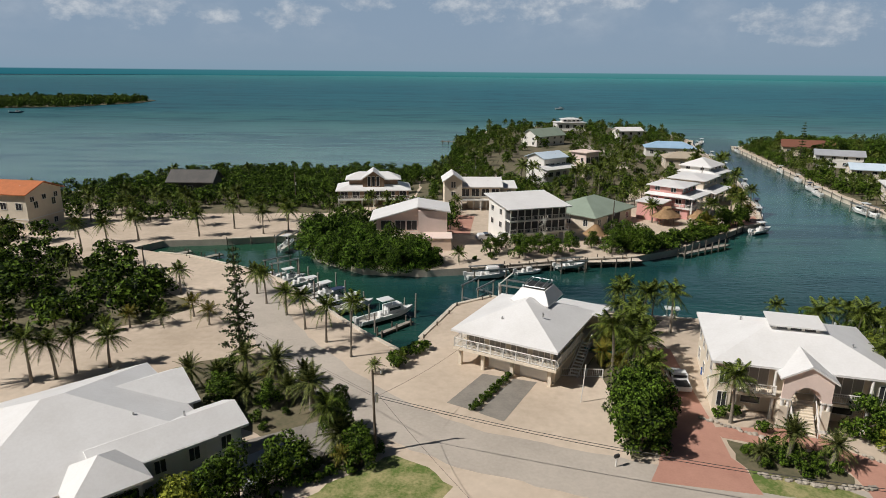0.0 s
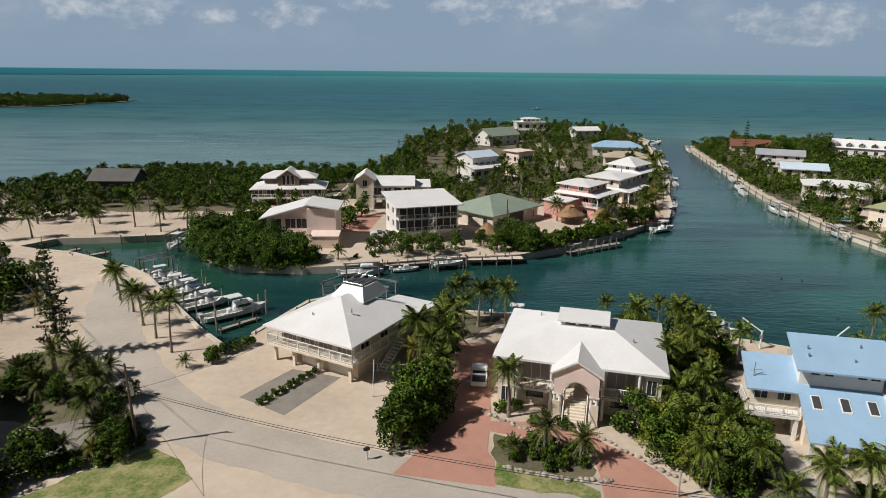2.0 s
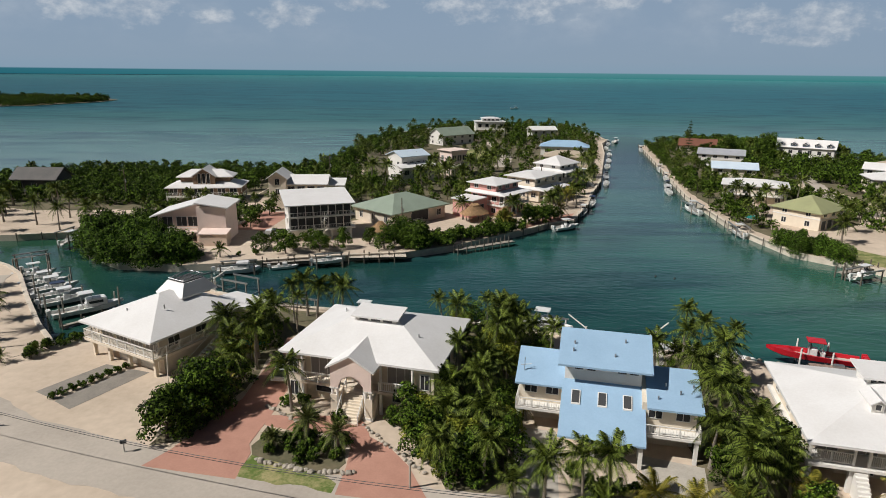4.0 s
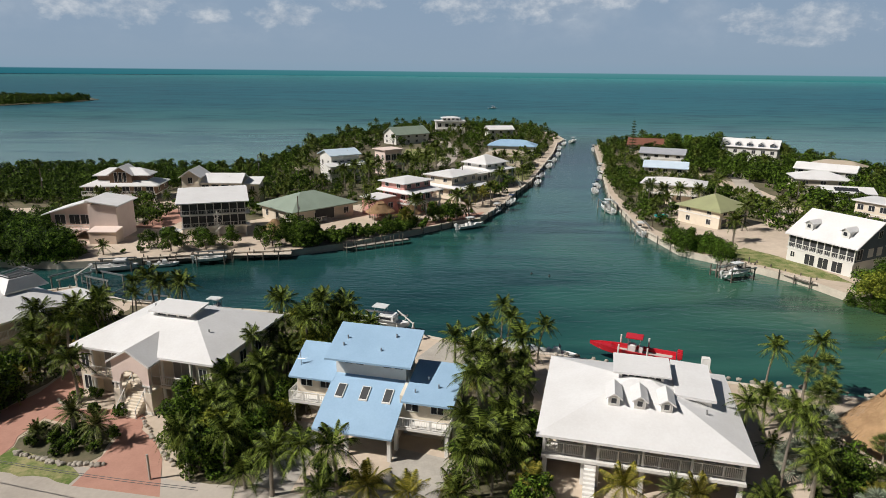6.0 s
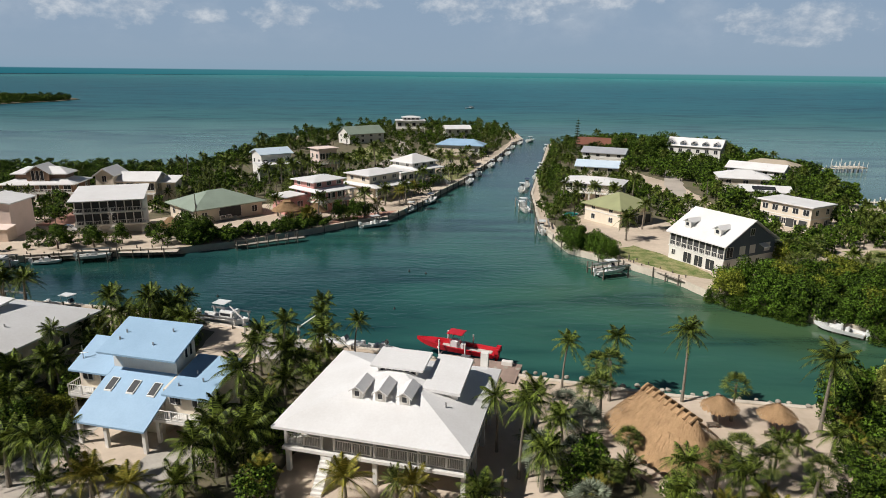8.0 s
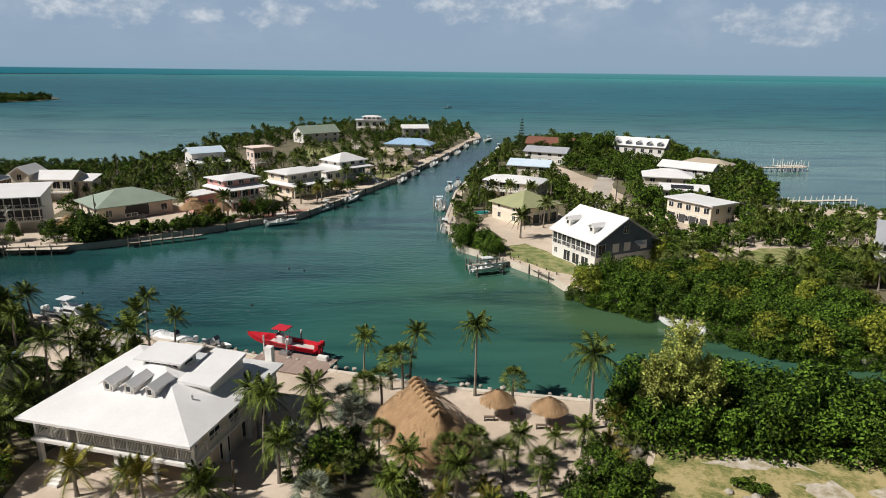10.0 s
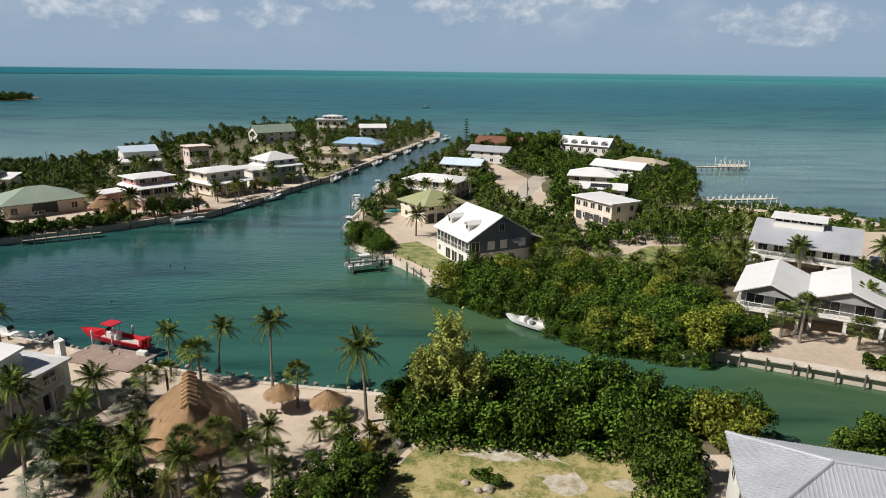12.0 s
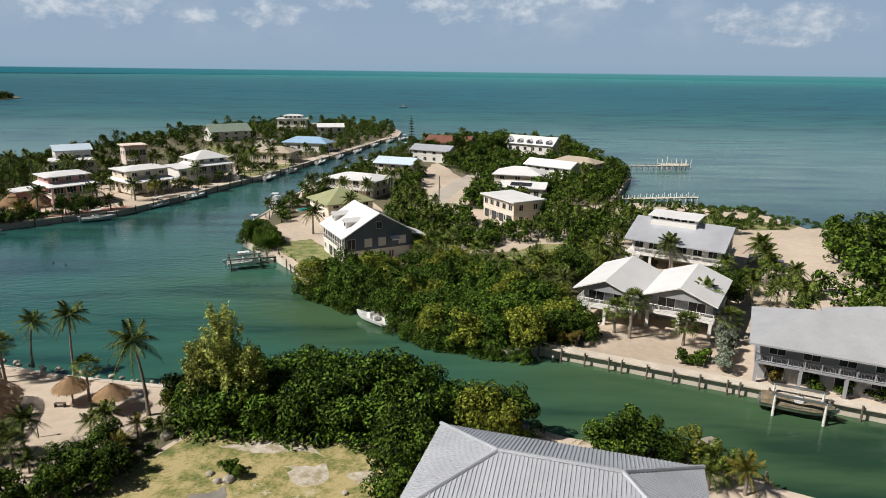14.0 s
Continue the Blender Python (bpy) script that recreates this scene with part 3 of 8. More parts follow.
sheet("field", "dry yellow-green grass lot with bare patches", "field", uneven([(122, 27), (136.5, 47), (138, 52), (147, 51), (159, 49.5), (163, 46), (162, 38), (158, 27)]), G + 0.02, G - 0.2, "scrub")
sheet("bare_patch", "bare chalky limestone patch in the grass", "bare ground", uneven([(141.5, 48.8), (145, 49.6), (150.5, 48.6), (151.6, 47.6), (147, 47.8), (143.5, 47.8)], 0.9, 0.4), G + 0.035, G - 0.2, "chalk")
sheet("bare_patch", "bare chalky limestone patch in the grass", "bare ground", uneven([(149.2, 45.6), (152.2, 46.0), (153.4, 43.6), (151.6, 42.4), (149.6, 43.4)], 1.1, 0.4), G + 0.035, G - 0.2, "chalk")
sheet("bare_patch", "small bare chalky patch in the grass", "bare ground", uneven([(155.2, 44.6), (157.2, 45.2), (157.6, 43.4), (155.8, 43.0)], 0.8, 0.4), G + 0.035, G - 0.2, "chalk")
sheet("bare_patch", "grey stony patch in the grass", "bare ground", uneven([(141.6, 41.2), (144.8, 42.2), (145.2, 39.8), (142.4, 39.0)], 0.8, 0.4), G + 0.035, G - 0.2, "pad")
sheet("terrace", "orange-tinted patio beside the stucco house", "terrace", [(-2, 140), (6, 139), (8, 158), (-1, 160)], G + 0.02, G - 0.2, "paver")
sheet("terrace", "salmon paved waterside terrace of the pink house", "terrace", [(65.5, 143.4), (71.6, 149.4), (78.4, 153.6), (81.0, 161), (75.5, 157.5), (66.5, 149.5)], G + 0.02, G - 0.2, "paver")
sheet("road", "pale sandy lane between the houses of the point", "road", uneven(strip([(69, 244), (73, 268), (74, 300), (70, 334)], 2.6), 0.5, 2.5), G + 0.025, G - 0.2, "road")
sheet("road", "pale sandy lane down the middle of the eastern spit", "road", uneven(strip([(160, 160), (163, 182), (172, 212), (181, 242)], 3.0), 0.5, 2.5), G + 0.025, G - 0.2, "road")
# dark sheets under the trees: leaf litter with the tree shade painted in
for k, outline in enumerate((
        [(-150, 119), (-66, 116), (-50, 103), (-38, 92), (-43, 85), (-58, 79), (-150, 72)],
        [(-112, 181), (-98, 203), (-82, 224), (-48, 227), (-8, 226), (-8, 186), (-30, 160), (-60, 158), (-90, 168)],
        [(-30, 135), (-25, 122), (-15, 114), (-3, 113), (0, 119), (-10, 128), (-20, 142)],
        [(18.2, 53.0), (20.8, 53.0), (23.2, 60), (24.0, 64), (25.2, 78), (33, 88), (22, 90), (20.5, 78), (19.6, 66)],
        [(44, 57), (47, 46), (54, 46), (56, 58), (55, 66), (62, 72), (61, 79), (54, 84), (46, 86)],
        [(69, 60), (71, 52), (70, 42), (79, 41), (79.5, 54), (82, 72), (72, 75)],
        [(103, 52), (104, 44), (112, 40), (117, 39), (112, 46), (108, 53)],
        [(140, 97), (151, 89), (162, 78), (174, 72.5), (182, 76), (184, 90), (172, 106), (152, 106)],
        [(137, 50), (137, 61), (157, 61.4), (166, 56), (174, 51), (166, 49), (158, 48)],
        [(136.5, 59.5), (133.2, 52), (130.8, 46.5), (127, 40.5), (128.5, 36), (132.5, 41), (136, 46), (137.2, 52)],
        [(4, 258), (5, 300), (10, 344), (27, 396), (55, 433), (95, 440), (122, 420), (132, 384), (130, 345), (118, 296), (104, 252), (60, 204), (28, 204), (12, 244)],
        [(157, 112), (184, 88), (200, 102), (212, 126), (190, 122), (166, 118)],
        [(122, 136), (119.5, 150), (123, 190), (137, 258), (149, 320), (186, 346), (224, 330), (228, 262), (227, 216), (210, 174), (186, 160), (170, 162), (172, 205), (160, 252), (154, 220), (154, 160), (150, 150), (134, 196), (130, 160)],
        [(232, 90), (239, 100), (243, 114), (250, 134), (276, 146), (600, 190), (600, -60), (300, 30), (240, 62)],
        [(14, 178), (20, 146), (50, 172), (62, 205), (24, 206)],
        [(-8, 178), (22, 178), (26, 202), (8, 246), (4, 254), (-7, 226)],
        [(-32, 72), (-27, 60), (-14, 54), (-8, 50), (-6, 56), (-12, 66), (-24, 76)])):
    sheet("tree_shade_ground", "dark leaf litter under trees", "ground cover", uneven(outline, 1.0, 2.0), G + 0.012, G - 0.2, "litter")

# ---- houses ----
KEEP_OUT = []  # footprints (x, y, radius) that plants stay clear of
WIN = {}


def window_meshes(w, h, bars):
    key = (round(w, 2), round(h, 2), bars)
    if key not in WIN:
        a, b, t = w / 2, h / 2, 0.07
        ring = [(-a - t, -b - t), (a + t, -b - t), (a + t, b + t), (-a - t, b + t), (-a, -b), (a, -b), (a, b), (-a, b)]
        v = [(x, -0.06, z) for x, z in ring] + [(x, 0.03, z) for x, z in ring]
        q = []
        for k in range(4):
            m = (k + 1) % 4
            q += [(k, m, m + 4, k + 4), (k + 12, m + 12, m + 8, k + 8), (m, k, k + 8, m + 8), (k + 4, m + 4, m + 12, k + 12)]
        fm = from_data("window", v, q)
        c = box(-0.03, 0.03, -0.045, 0.02, -b, b)
        cm = bpy.data.meshes.new("mullion")
        c.to_mesh(cm)
        c.free()
        p = box(-a, a, -0.02, 0.02, -b, b)
        pm = bpy.data.meshes.new("pane")
        p.to_mesh(pm)
        p.free()
        WIN[key] = (fm, pm, cm)
    return WIN[key]


def window(h, x, y, z, w, hh, face="F", bars=1, glass="glass", trim="white", name="window"):
    """A framed window or glazed door on a wall; face says which way it looks."""
    fm, pm, cm = window_meshes(w, hh, bars)
    if glass != "glass" or trim != "white":
        key = (round(w, 2), round(hh, 2), glass, trim)
        if key not in WIN:
            WIN[key] = (fm.copy(), pm.copy())
            WIN[key][0].materials.clear()
            WIN[key][1].materials.clear()
        fm, pm = WIN[key]
    o = part(name, fm, trim, h)
    o.matrix_basis = pose(x, y, z, 0, 0, {"F": 0, "B": 180, "L": -90, "R": 90}[face])
    part("pane", pm, glass, o)
    for i in range(1, bars + 1):
        part("mullion", cm, "white", o).location = (-w / 2 + i * w / (bars + 1), 0, 0)
    return o


def row_of_windows(h, x0, x1, y0, y1, z, face, n, w=1.2, hh=1.2, **k):
    for i in range(n):
        s = (i + 0.5) / n
        x = x0 + (x1 - x0) * s if face in "FB" else (x0 - 0.03 if face == "L" else x1 + 0.03)
        y = (y0 - 0.03 if face == "F" else y1 + 0.03) if face in "FB" else y0 + (y1 - y0) * s
        window(h, x, y, z, w, hh, face, **k)


def roof_hip(h, x0, x1, y0, y1, z, rise, m, thick=0.22, label=""):
    w, d = x1 - x0, y1 - y0
    if w >= d:
        e = d / 2
        a, b = (x0 + e, (y0 + y1) / 2, z + rise), (x1 - e - 0.02, (y0 + y1) / 2, z + rise)
        f = [(0, 1, 5, 4), (1, 2, 5), (2, 3, 4, 5), (3, 0, 4)]
    else:
        e = w / 2
        a, b = ((x0 + x1) / 2, y0 + e, z + rise), ((x0 + x1) / 2, y1 - e, z + rise)
        f = [(0, 1, 4), (1, 2, 5, 4), (2, 3, 5), (3, 0, 4, 5)]
    return part("roof", slab([(x0, y0, z), (x1, y0, z), (x1, y1, z), (x0, y1, z), a, b], f, thick), m, h, label)


def roof_gable(h, x0, x1, y0, y1, z, rise, axis, m, thick=0.22, ends=None, over=0.5):
    """A two-sided roof with its ridge along an axis; ends: the material of the walls under it."""
    if axis == "x":
        c = (y0 + y1) / 2
        v = [(x0, y0, z), (x1, y0, z), (x1, y1, z), (x0, y1, z), (x0, c, z + rise), (x1, c, z + rise)]
        f = [(0, 1, 5, 4), (2, 3, 4, 5)]
    else:
        c = (x0 + x1) / 2
        v = [(x0, y0, z), (x1, y0, z), (x1, y1, z), (x0, y1, z), (c, y0, z + rise), (c, y1, z + rise)]
        f = [(0, 4, 5, 3), (1, 2, 5, 4)]
    o = part("roof", slab(v, f, thick), m, h)
    if ends:
        k = over
        for s in (0, 1):
            if axis == "x":
                x = x0 + k if s == 0 else x1 - k - 0.12
                tri = [(x, y0 + k, z - 0.1), (x, y1 - k, z - 0.1), (x, c, z + rise - 0.3)]
                tri += [(x + 0.12, yy, zz) for _, yy, zz in tri]
            else:
                y = y0 + k if s == 0 else y1 - k - 0.12
                tri = [(x0 + k, y, z - 0.1), (x1 - k, y, z - 0.1), (c, y, z + rise - 0.3)]
                tri += [(xx, y + 0.12, zz) for xx, _, zz in tri]
            part("gable_wall", from_data("gable_wall", tri, [(0, 1, 2), (5, 4, 3), (0, 3, 4, 1), (1, 4, 5, 2), (2, 5, 3, 0)]), ends, h)
    return o


def roof_shed(h, x0, x1, y0, y1, zf, zb, m, thick=0.2, name="roof"):
    return part(name, slab([(x0, y0, zf), (x1, y0, zf), (x1, y1, zb), (x0, y1, zb)], [(0, 1, 2, 3)], thick), m, h)


def railing(h, pts, z, m="white", height=1.0, step=1.7, gap=0.16):
    """Posts one by one, with rails and thin bars between."""
    bars = []
    for (xa, ya), (xb, yb) in zip(pts, pts[1:]):
        d = math.hypot(xb - xa, yb - ya)
        n = max(1, round(d / step))
        for i in range(n + 1):
            x, y = xa + (xb - xa) * i / n, ya + (yb - ya) * i / n
            part("post", box(x - 0.06, x + 0.06, y - 0.06, y + 0.06, z, z + height + 0.05), m, h)
        for zz in (0.12, height):
            part("rail", tube([(xa, ya, z + zz), (xb, yb, z + zz)], 0.05), m, h)
        for i in range(1, int(d / gap)):
            x, y = xa + (xb - xa) * i * gap / d, ya + (yb - ya) * i * gap / d
            bars.append(((x, y, z + 0.12), (x, y, z + height)))
    part("railing_infill", rods(bars, 0.022, 4), m, h)


def stair(h, x0, x1, y_top, y_low, z_top, n, m="concrete"):
    for i in range(n):
        z = z_top * (n - i) / (n + 1)
        a = y_top + (y_low - y_top) * i / n
        b = y_top + (y_low - y_top) * (i + 1) / n
        part("step", box(x0, x1, min(a, b) - 0.02, max(a, b), 0, z), m, h)


def flight(h, x0, y0, z0, x1, y1, z1, width, m="white"):
    """An open stair of treads between two stringers."""
    d = Vector((x1 - x0, y1 - y0, 0))
    side = Vector((-d.y, d.x, 0)).normalized() * width / 2
    a, b = Vector((x0, y0, z0)), Vector((x1, y1, z1))
    part("stringer", rods([(a + side, b + side), (a - side, b - side)], 0.09), m, h)
    part("handrail", rods([(a + side + Vector((0, 0, 0.95)), b + side + Vector((0, 0, 0.95))), (a - side + Vector((0, 0, 0.95)), b - side + Vector((0, 0, 0.95)))], 0.04), m, h)
    n = max(3, int(abs(z1 - z0) / 0.2))
    tb = bmesh.new()
    for i in range(n):
        c = a.lerp(b, (i + 0.5) / n)
        rod(tb, c + side, c - side, 0.11, n=4)
    part("treads", tb, m, h)


def stilts(h, xs, ys, z, m="white", r=0.18):
    for x in xs:
        for y in ys:
            part("stilt", box(x - r, x + r, y - r, y + r, 0, z), m, h)


def roof_vents(h, spots, m="metal"):
    for x, y, z in spots:
        b = bmesh.new()
        rod(b, (x, y, z - 0.2), (x, y, z + 0.28), 0.09)
        part("vent_pipe", b, m, h)


def house(label, x, y, rz, w, d, z, wall, roof, kind="hip", rise=2.4, over=0.7, low="wall", split=2.6, name="house", rails="", screens=False, wins=(3, 2), gable_axis="x", trim="white", gwall=None, hip_label=""):
    """A plain island house: one or two levels, openings on all sides, a thick roof, and porches where it has them."""
    h = thing(name, label, "house", x, y, rz)
    KEEP_OUT.append((x, y, max(w, d) * 0.52))
    a, b = w / 2 - over, d / 2 - over
    two = z > 4.2
    if two:
        if low == "stilt":
            stilts(h, [-a + 0.3, -a / 3, a / 3, a - 0.3], [-b + 0.3, 0, b - 0.3], split)
            part("store_wall", box(-a * 0.55, a * 0.75, -b * 0.45, b - 0.4, 0, split), wall, h)
            window(h, 0, -b * 0.45 - 0.03, 1.1, 2.2, 2.0, bars=0, glass="white", name="garage_door")
        else:
            part("wall", box(-a + 0.05, a - 0.05, -b + 0.05, b - 0.05, 0, split), wall, h)
            row_of_windows(h, -a + 0.05, a - 0.05, -b + 0.05, b - 0.05, 1.35, "F", wins[0], 1.3, 1.3)
            row_of_windows(h, -a + 0.05, a - 0.05, -b + 0.05, b - 0.05, 1.35, "R", wins[1], 1.1, 1.2)
            row_of_windows(h, -a + 0.05, a - 0.05, -b + 0.05, b - 0.05, 1.35, "L", wins[1], 1.1, 1.2)
        part("floor_slab", box(-a - 0.05, a + 0.05, -b - 0.05, b + 0.05, split, split + 0.25), trim, h)
        z0 = split + 0.25
    else:
        z0 = 0
    part("wall", box(-a, a, -b, b, z0, z), wall, h)
    zc = z0 + (z - z0) * 0.5
    tall = min(1.5, (z - z0) * 0.5)
    row_of_windows(h, -a, a, -b, b, zc, "F", wins[0], 1.4 if not rails else 1.9, tall if not rails else min(2.0, z - z0 - 0.5))
    for s in "LRB":
        row_of_windows(h, -a, a, -b, b, zc, s, wins[1] if s != "B" else wins[0], 1.1, tall)
    if kind == "hip":
        roof_hip(h, -w / 2, w / 2, -d / 2, d / 2, z, rise, roof)
    elif kind == "gable":
        roof_gable(h, -w / 2, w / 2, -d / 2, d / 2, z, rise, gable_axis, roof, ends=gwall or wall, over=over)
    elif kind == "flat":
        part("roof", bevelled(-w / 2, w / 2, -d / 2, d / 2, z, z + 0.35), roof, h)
    elif kind == "shed":
        roof_shed(h, -w / 2, w / 2, -d / 2, d / 2, z, z + rise, roof)
        for x_ in (-a, a - 0.15):
            part("side_wall", from_data("side_wall", [(x_, -b, z), (x_, b, z), (x_, b, z + rise * 0.9), (x_ + 0.15, -b, z), (x_ + 0.15, b, z), (x_ + 0.15, b, z + rise * 0.9)], [(0, 1, 2), (5, 4, 3), (0, 3, 4, 1), (1, 4, 5, 2), (2, 5, 3, 0)]), wall, h)
    roof_vents(h, [(w * 0.18, -d * 0.2, z + rise * 0.5)])
    if "F" in rails:
        part("balcony", box(-a, a, -b - 1.6, -b - 0.06, z0 - 0.25, z0), trim, h)
        railing(h, [(-a, -b - 1.5), (a, -b - 1.5)], z0, gap=0.3)
        stilts(h, [-a + 0.15, 0, a - 0.15], [-b - 1.4], z0 - 0.25)
    if "R" in rails:
        part("balcony", box(a + 0.06, a + 1.5, -b, b, z0 - 0.25, z0), trim, h)
        railing(h, [(a + 1.4, -b), (a + 1.4, b)], z0, gap=0.3)
    return h


def monitor(h, x0, x1, y0, y1, z0, z1, roof, wall="white", n=3, over=0.5, slope=0.5, name="clerestory"):
    """A raised roof lantern with a row of small windows."""
    c = part(name, box(x0, x1, y0, y1, z0, z1), wall, h)
    part("roof", slab([(x0 - over, y0 - over, z1), (x1 + over, y0 - over, z1), (x1 + over, y1 + over, z1 + slope), (x0 - over, y1 + over, z1 + slope)], [(0, 1, 2, 3)], 0.16), roof, c)
    row_of_windows(h, x0 + 0.2, x1 - 0.2, y0, y1, z1 - 0.45, "F", n, (x1 - x0) / n * 0.72, 0.42, bars=0)
    window(h, x1 + 0.03, (y0 + y1) / 2, z1 - 0.45, (y1 - y0) * 0.5, 0.42, "R", bars=0)


def dormer(h, x, y0, y1, z0, z1, w, roof, wall="white"):
    a = w / 2
    part("dormer_wall", box(x - a, x + a, y0, y1, z0, z1), wall, h)
    window(h, x, y0 - 0.03, (z0 + z1) / 2 + 0.2, w * 0.45, (z1 - z0) * 0.42, bars=0)
    o = part("dormer_roof", slab([(x - a - 0.25, y0 - 0.3, z1 - 0.1), (x + a + 0.25, y0 - 0.3, z1 - 0.1), (x + a + 0.25, y1, z1 - 0.1), (x - a - 0.25, y1, z1 - 0.1), (x, y0 - 0.3, z1 + w * 0.38), (x, y1, z1 + w * 0.38)], [(0, 4, 5, 3), (1, 2, 5, 4)], 0.12), roof, h)
    part("dormer_gable", from_data("dormer_gable", [(x - a, y0, z1 - 0.2), (x + a, y0, z1 - 0.2), (x, y0, z1 + w * 0.32), (x - a, y0 + 0.1, z1 - 0.2), (x + a, y0 + 0.1, z1 - 0.2), (x, y0 + 0.1, z1 + w * 0.32)], [(0, 1, 2), (5, 4, 3), (0, 3, 4, 1), (1, 4, 5, 2), (2, 5, 3, 0)]), wall, h)
    return o


# the white-roofed house by the road bend
def road_bend_house():
    h = thing("house", "large white stucco house with a many-sided white roof", "house", -31, 50, 42)
    KEEP_OUT.append((-32, 50, 13))
    ez = 4.6
    part("wall", box(-12, 7.2, -7.8, 9.8, 0, ez), "white", h)
    part("wing_wall", box(6.9, 10.1, -7.9, -3.3, 0, ez - 0.02), "white", h)
    part("wing_wall", box(6.9, 8.5, -0.8, 6.4, 0, ez - 0.02), "white", h)
    roof_hip(h, -13, 7.9, -8.5, 10.6, ez, 3.6, "whiteroof")
    roof_gable(h, -2, 10.7, -8.42, -2.8, ez + 0.06, 1.2, "x", "whiteroof", ends="white", over=0.45)
    roof_gable(h, -2, 9.1, -1.3, 7.1, ez + 0.05, 1.9, "x", "whiteroof", ends="white", over=0.45)
    roof_hip(h, -4.5, 1.5, -11, -5.0, ez + 0.08, 1.8, "whiteroof")
    part("porch_wall", box(-3.8, 0.8, -10.3, -7.9, 0, ez - 0.02), "white", h)
    row_of_windows(h, 1.5, 10.1, -7.9, 0, 3.4, "F", 3, 0.9, 1.2)
    row_of_windows(h, 2.5, 10.1, -7.9, 0, 1.1, "F", 3, 1.2, 1.6)
    window(h, 10.13, -5.6, 3.3, 1.2, 1.2, "R")
    window(h, 8.53, 3.0, 3.2, 1.4, 1.2, "R")
    row_of_windows(h, -3.8, 0.8, -10.3, 0, 2.6, "F", 2, 1.7, 2.6, bars=4)
    roof_vents(h, [(2.5, -3.5, 6.4), (6.2, -5.2, 5.9)])
    g = thing("carport", "low grey flat-roofed carport beside the white house", "carport", -16.2, 51.3, 42)
    part("roof", bevelled(-3.2, 3.2, -2.2, 2.2, 0.0, 0.35), "greyroof2", g)
    part("wall", box(-3.0, 3.0, -2.0, 2.0, -0.3, 0.0), "white", g)


road_bend_house()


def garage_house():
    h = thing("house", "cream stilt house with broad white hip roof and garage doors", "house", 10.8, 75.6, -29.2)
    h.scale.z = 1.15
    KEEP_OUT.append((10.8, 75.6, 9.5))
    ez = 4.35
    part("garage_wall", box(-2.6, 6.0, -5.4, 6.6, 0, 2.0), "beige", h)
    part("garage_wall", box(-6.0, -2.6, 1.0, 6.6, 0, 2.0), "beige", h)
    stilts(h, [-6.1, -3.0], [-6.4, -2.4], 2.0, "cream", 0.2)
    stilts(h, [0.9, 5.7], [-6.4], 2.0, "cream", 0.2)
    for x in (-0.9, 3.3):
        window(h, x, -5.44, 0.95, 3.3, 1.85, bars=0, glass="white", name="garage_door")
    part("floor_slab", box(-6.7, 6.7, -7.3, 7.0, 2.0, 2.3), "cream", h)
    part("upper_wall", box(-5.7, 5.7, -5.6, 6.6, 2.3, ez), "beige", h)
    row_of_windows(h, -5.7, 5.7, -5.6, 6.6, 3.25, "F", 4, 2.1, 1.6, bars=2, glass="shutter")
    row_of_windows(h, -5.7, 5.7, -5.6, 6.6, 3.3, "R", 3, 1.6, 1.3, bars=1)
    railing(h, [(-6.6, 6.9), (-6.6, -7.2), (6.6, -7.2), (6.6, 2.0)], 2.3)
    flight(h, 7.3, 2.5, 2.3, 7.3, -2.6, 0, 1.1)
    roof_hip(h, -6.9, 6.9, -7.6, 7.6, ez, 2.5, "whiteroof")
    c = part("cupola", slab([(-2.6, 0.6, 6.2), (2.6, 0.6, 6.2), (2.6, 6.2, 6.2), (-2.6, 6.2, 6.2), (-1.6, 1.8, 7.45), (1.6, 1.8, 7.45), (1.6, 5.2, 7.45), (-1.6, 5.2, 7.45)],
                           [(0, 1, 5, 4), (1, 2, 6, 5), (2, 3, 7, 6), (3, 0, 4, 7), (4, 5, 6, 7)], 0.15), "whiteroof", h)
    part("roof_deck", box(-1.45, 1.45, 1.95, 5.05, 7.46, 7.52), "screen", c, "dark flat deck on the roof")
    for x in (-1.1, 0.0, 1.1):
        part("rack_pipe", rods([((x, 2.0, 7.75), (x, 5.0, 8.0))], 0.07), "metal", c)
    part("rack_frame", rods([((-1.5, 1.9, 7.7), (1.5, 1.9, 7.7)), ((-1.5, 5.1, 7.9), (1.5, 5.1, 7.9)), ((-1.5, 1.9, 7.7), (-1.5, 5.1, 7.9)), ((1.5, 1.9, 7.7), (1.5, 5.1, 7.9))], 0.06), "metal", c)
    part("rear_wall", box(1.6, 7.4, 6.6, 10.4, 0, 4.0), "beige", h)
    part("rear_roof", slab([(1.0, 6.0, 4.5), (8.0, 6.0, 4.5), (8.0, 11, 4.1), (1.0, 11, 4.1)], [(0, 1, 2, 3)], 0.25), "whiteroof", h)
    roof_vents(h, [(-1.5, -4.4, 5.5), (3.0, -2.4, 6.1)])
    f = thing("fence", "low white picket fence beside the garage", "fence", 16.2, 69.6, -8)
    railing(f, [(-2.6, 0), (3.2, 0.4)], 0, height=1.1, gap=0.22)


garage_house()


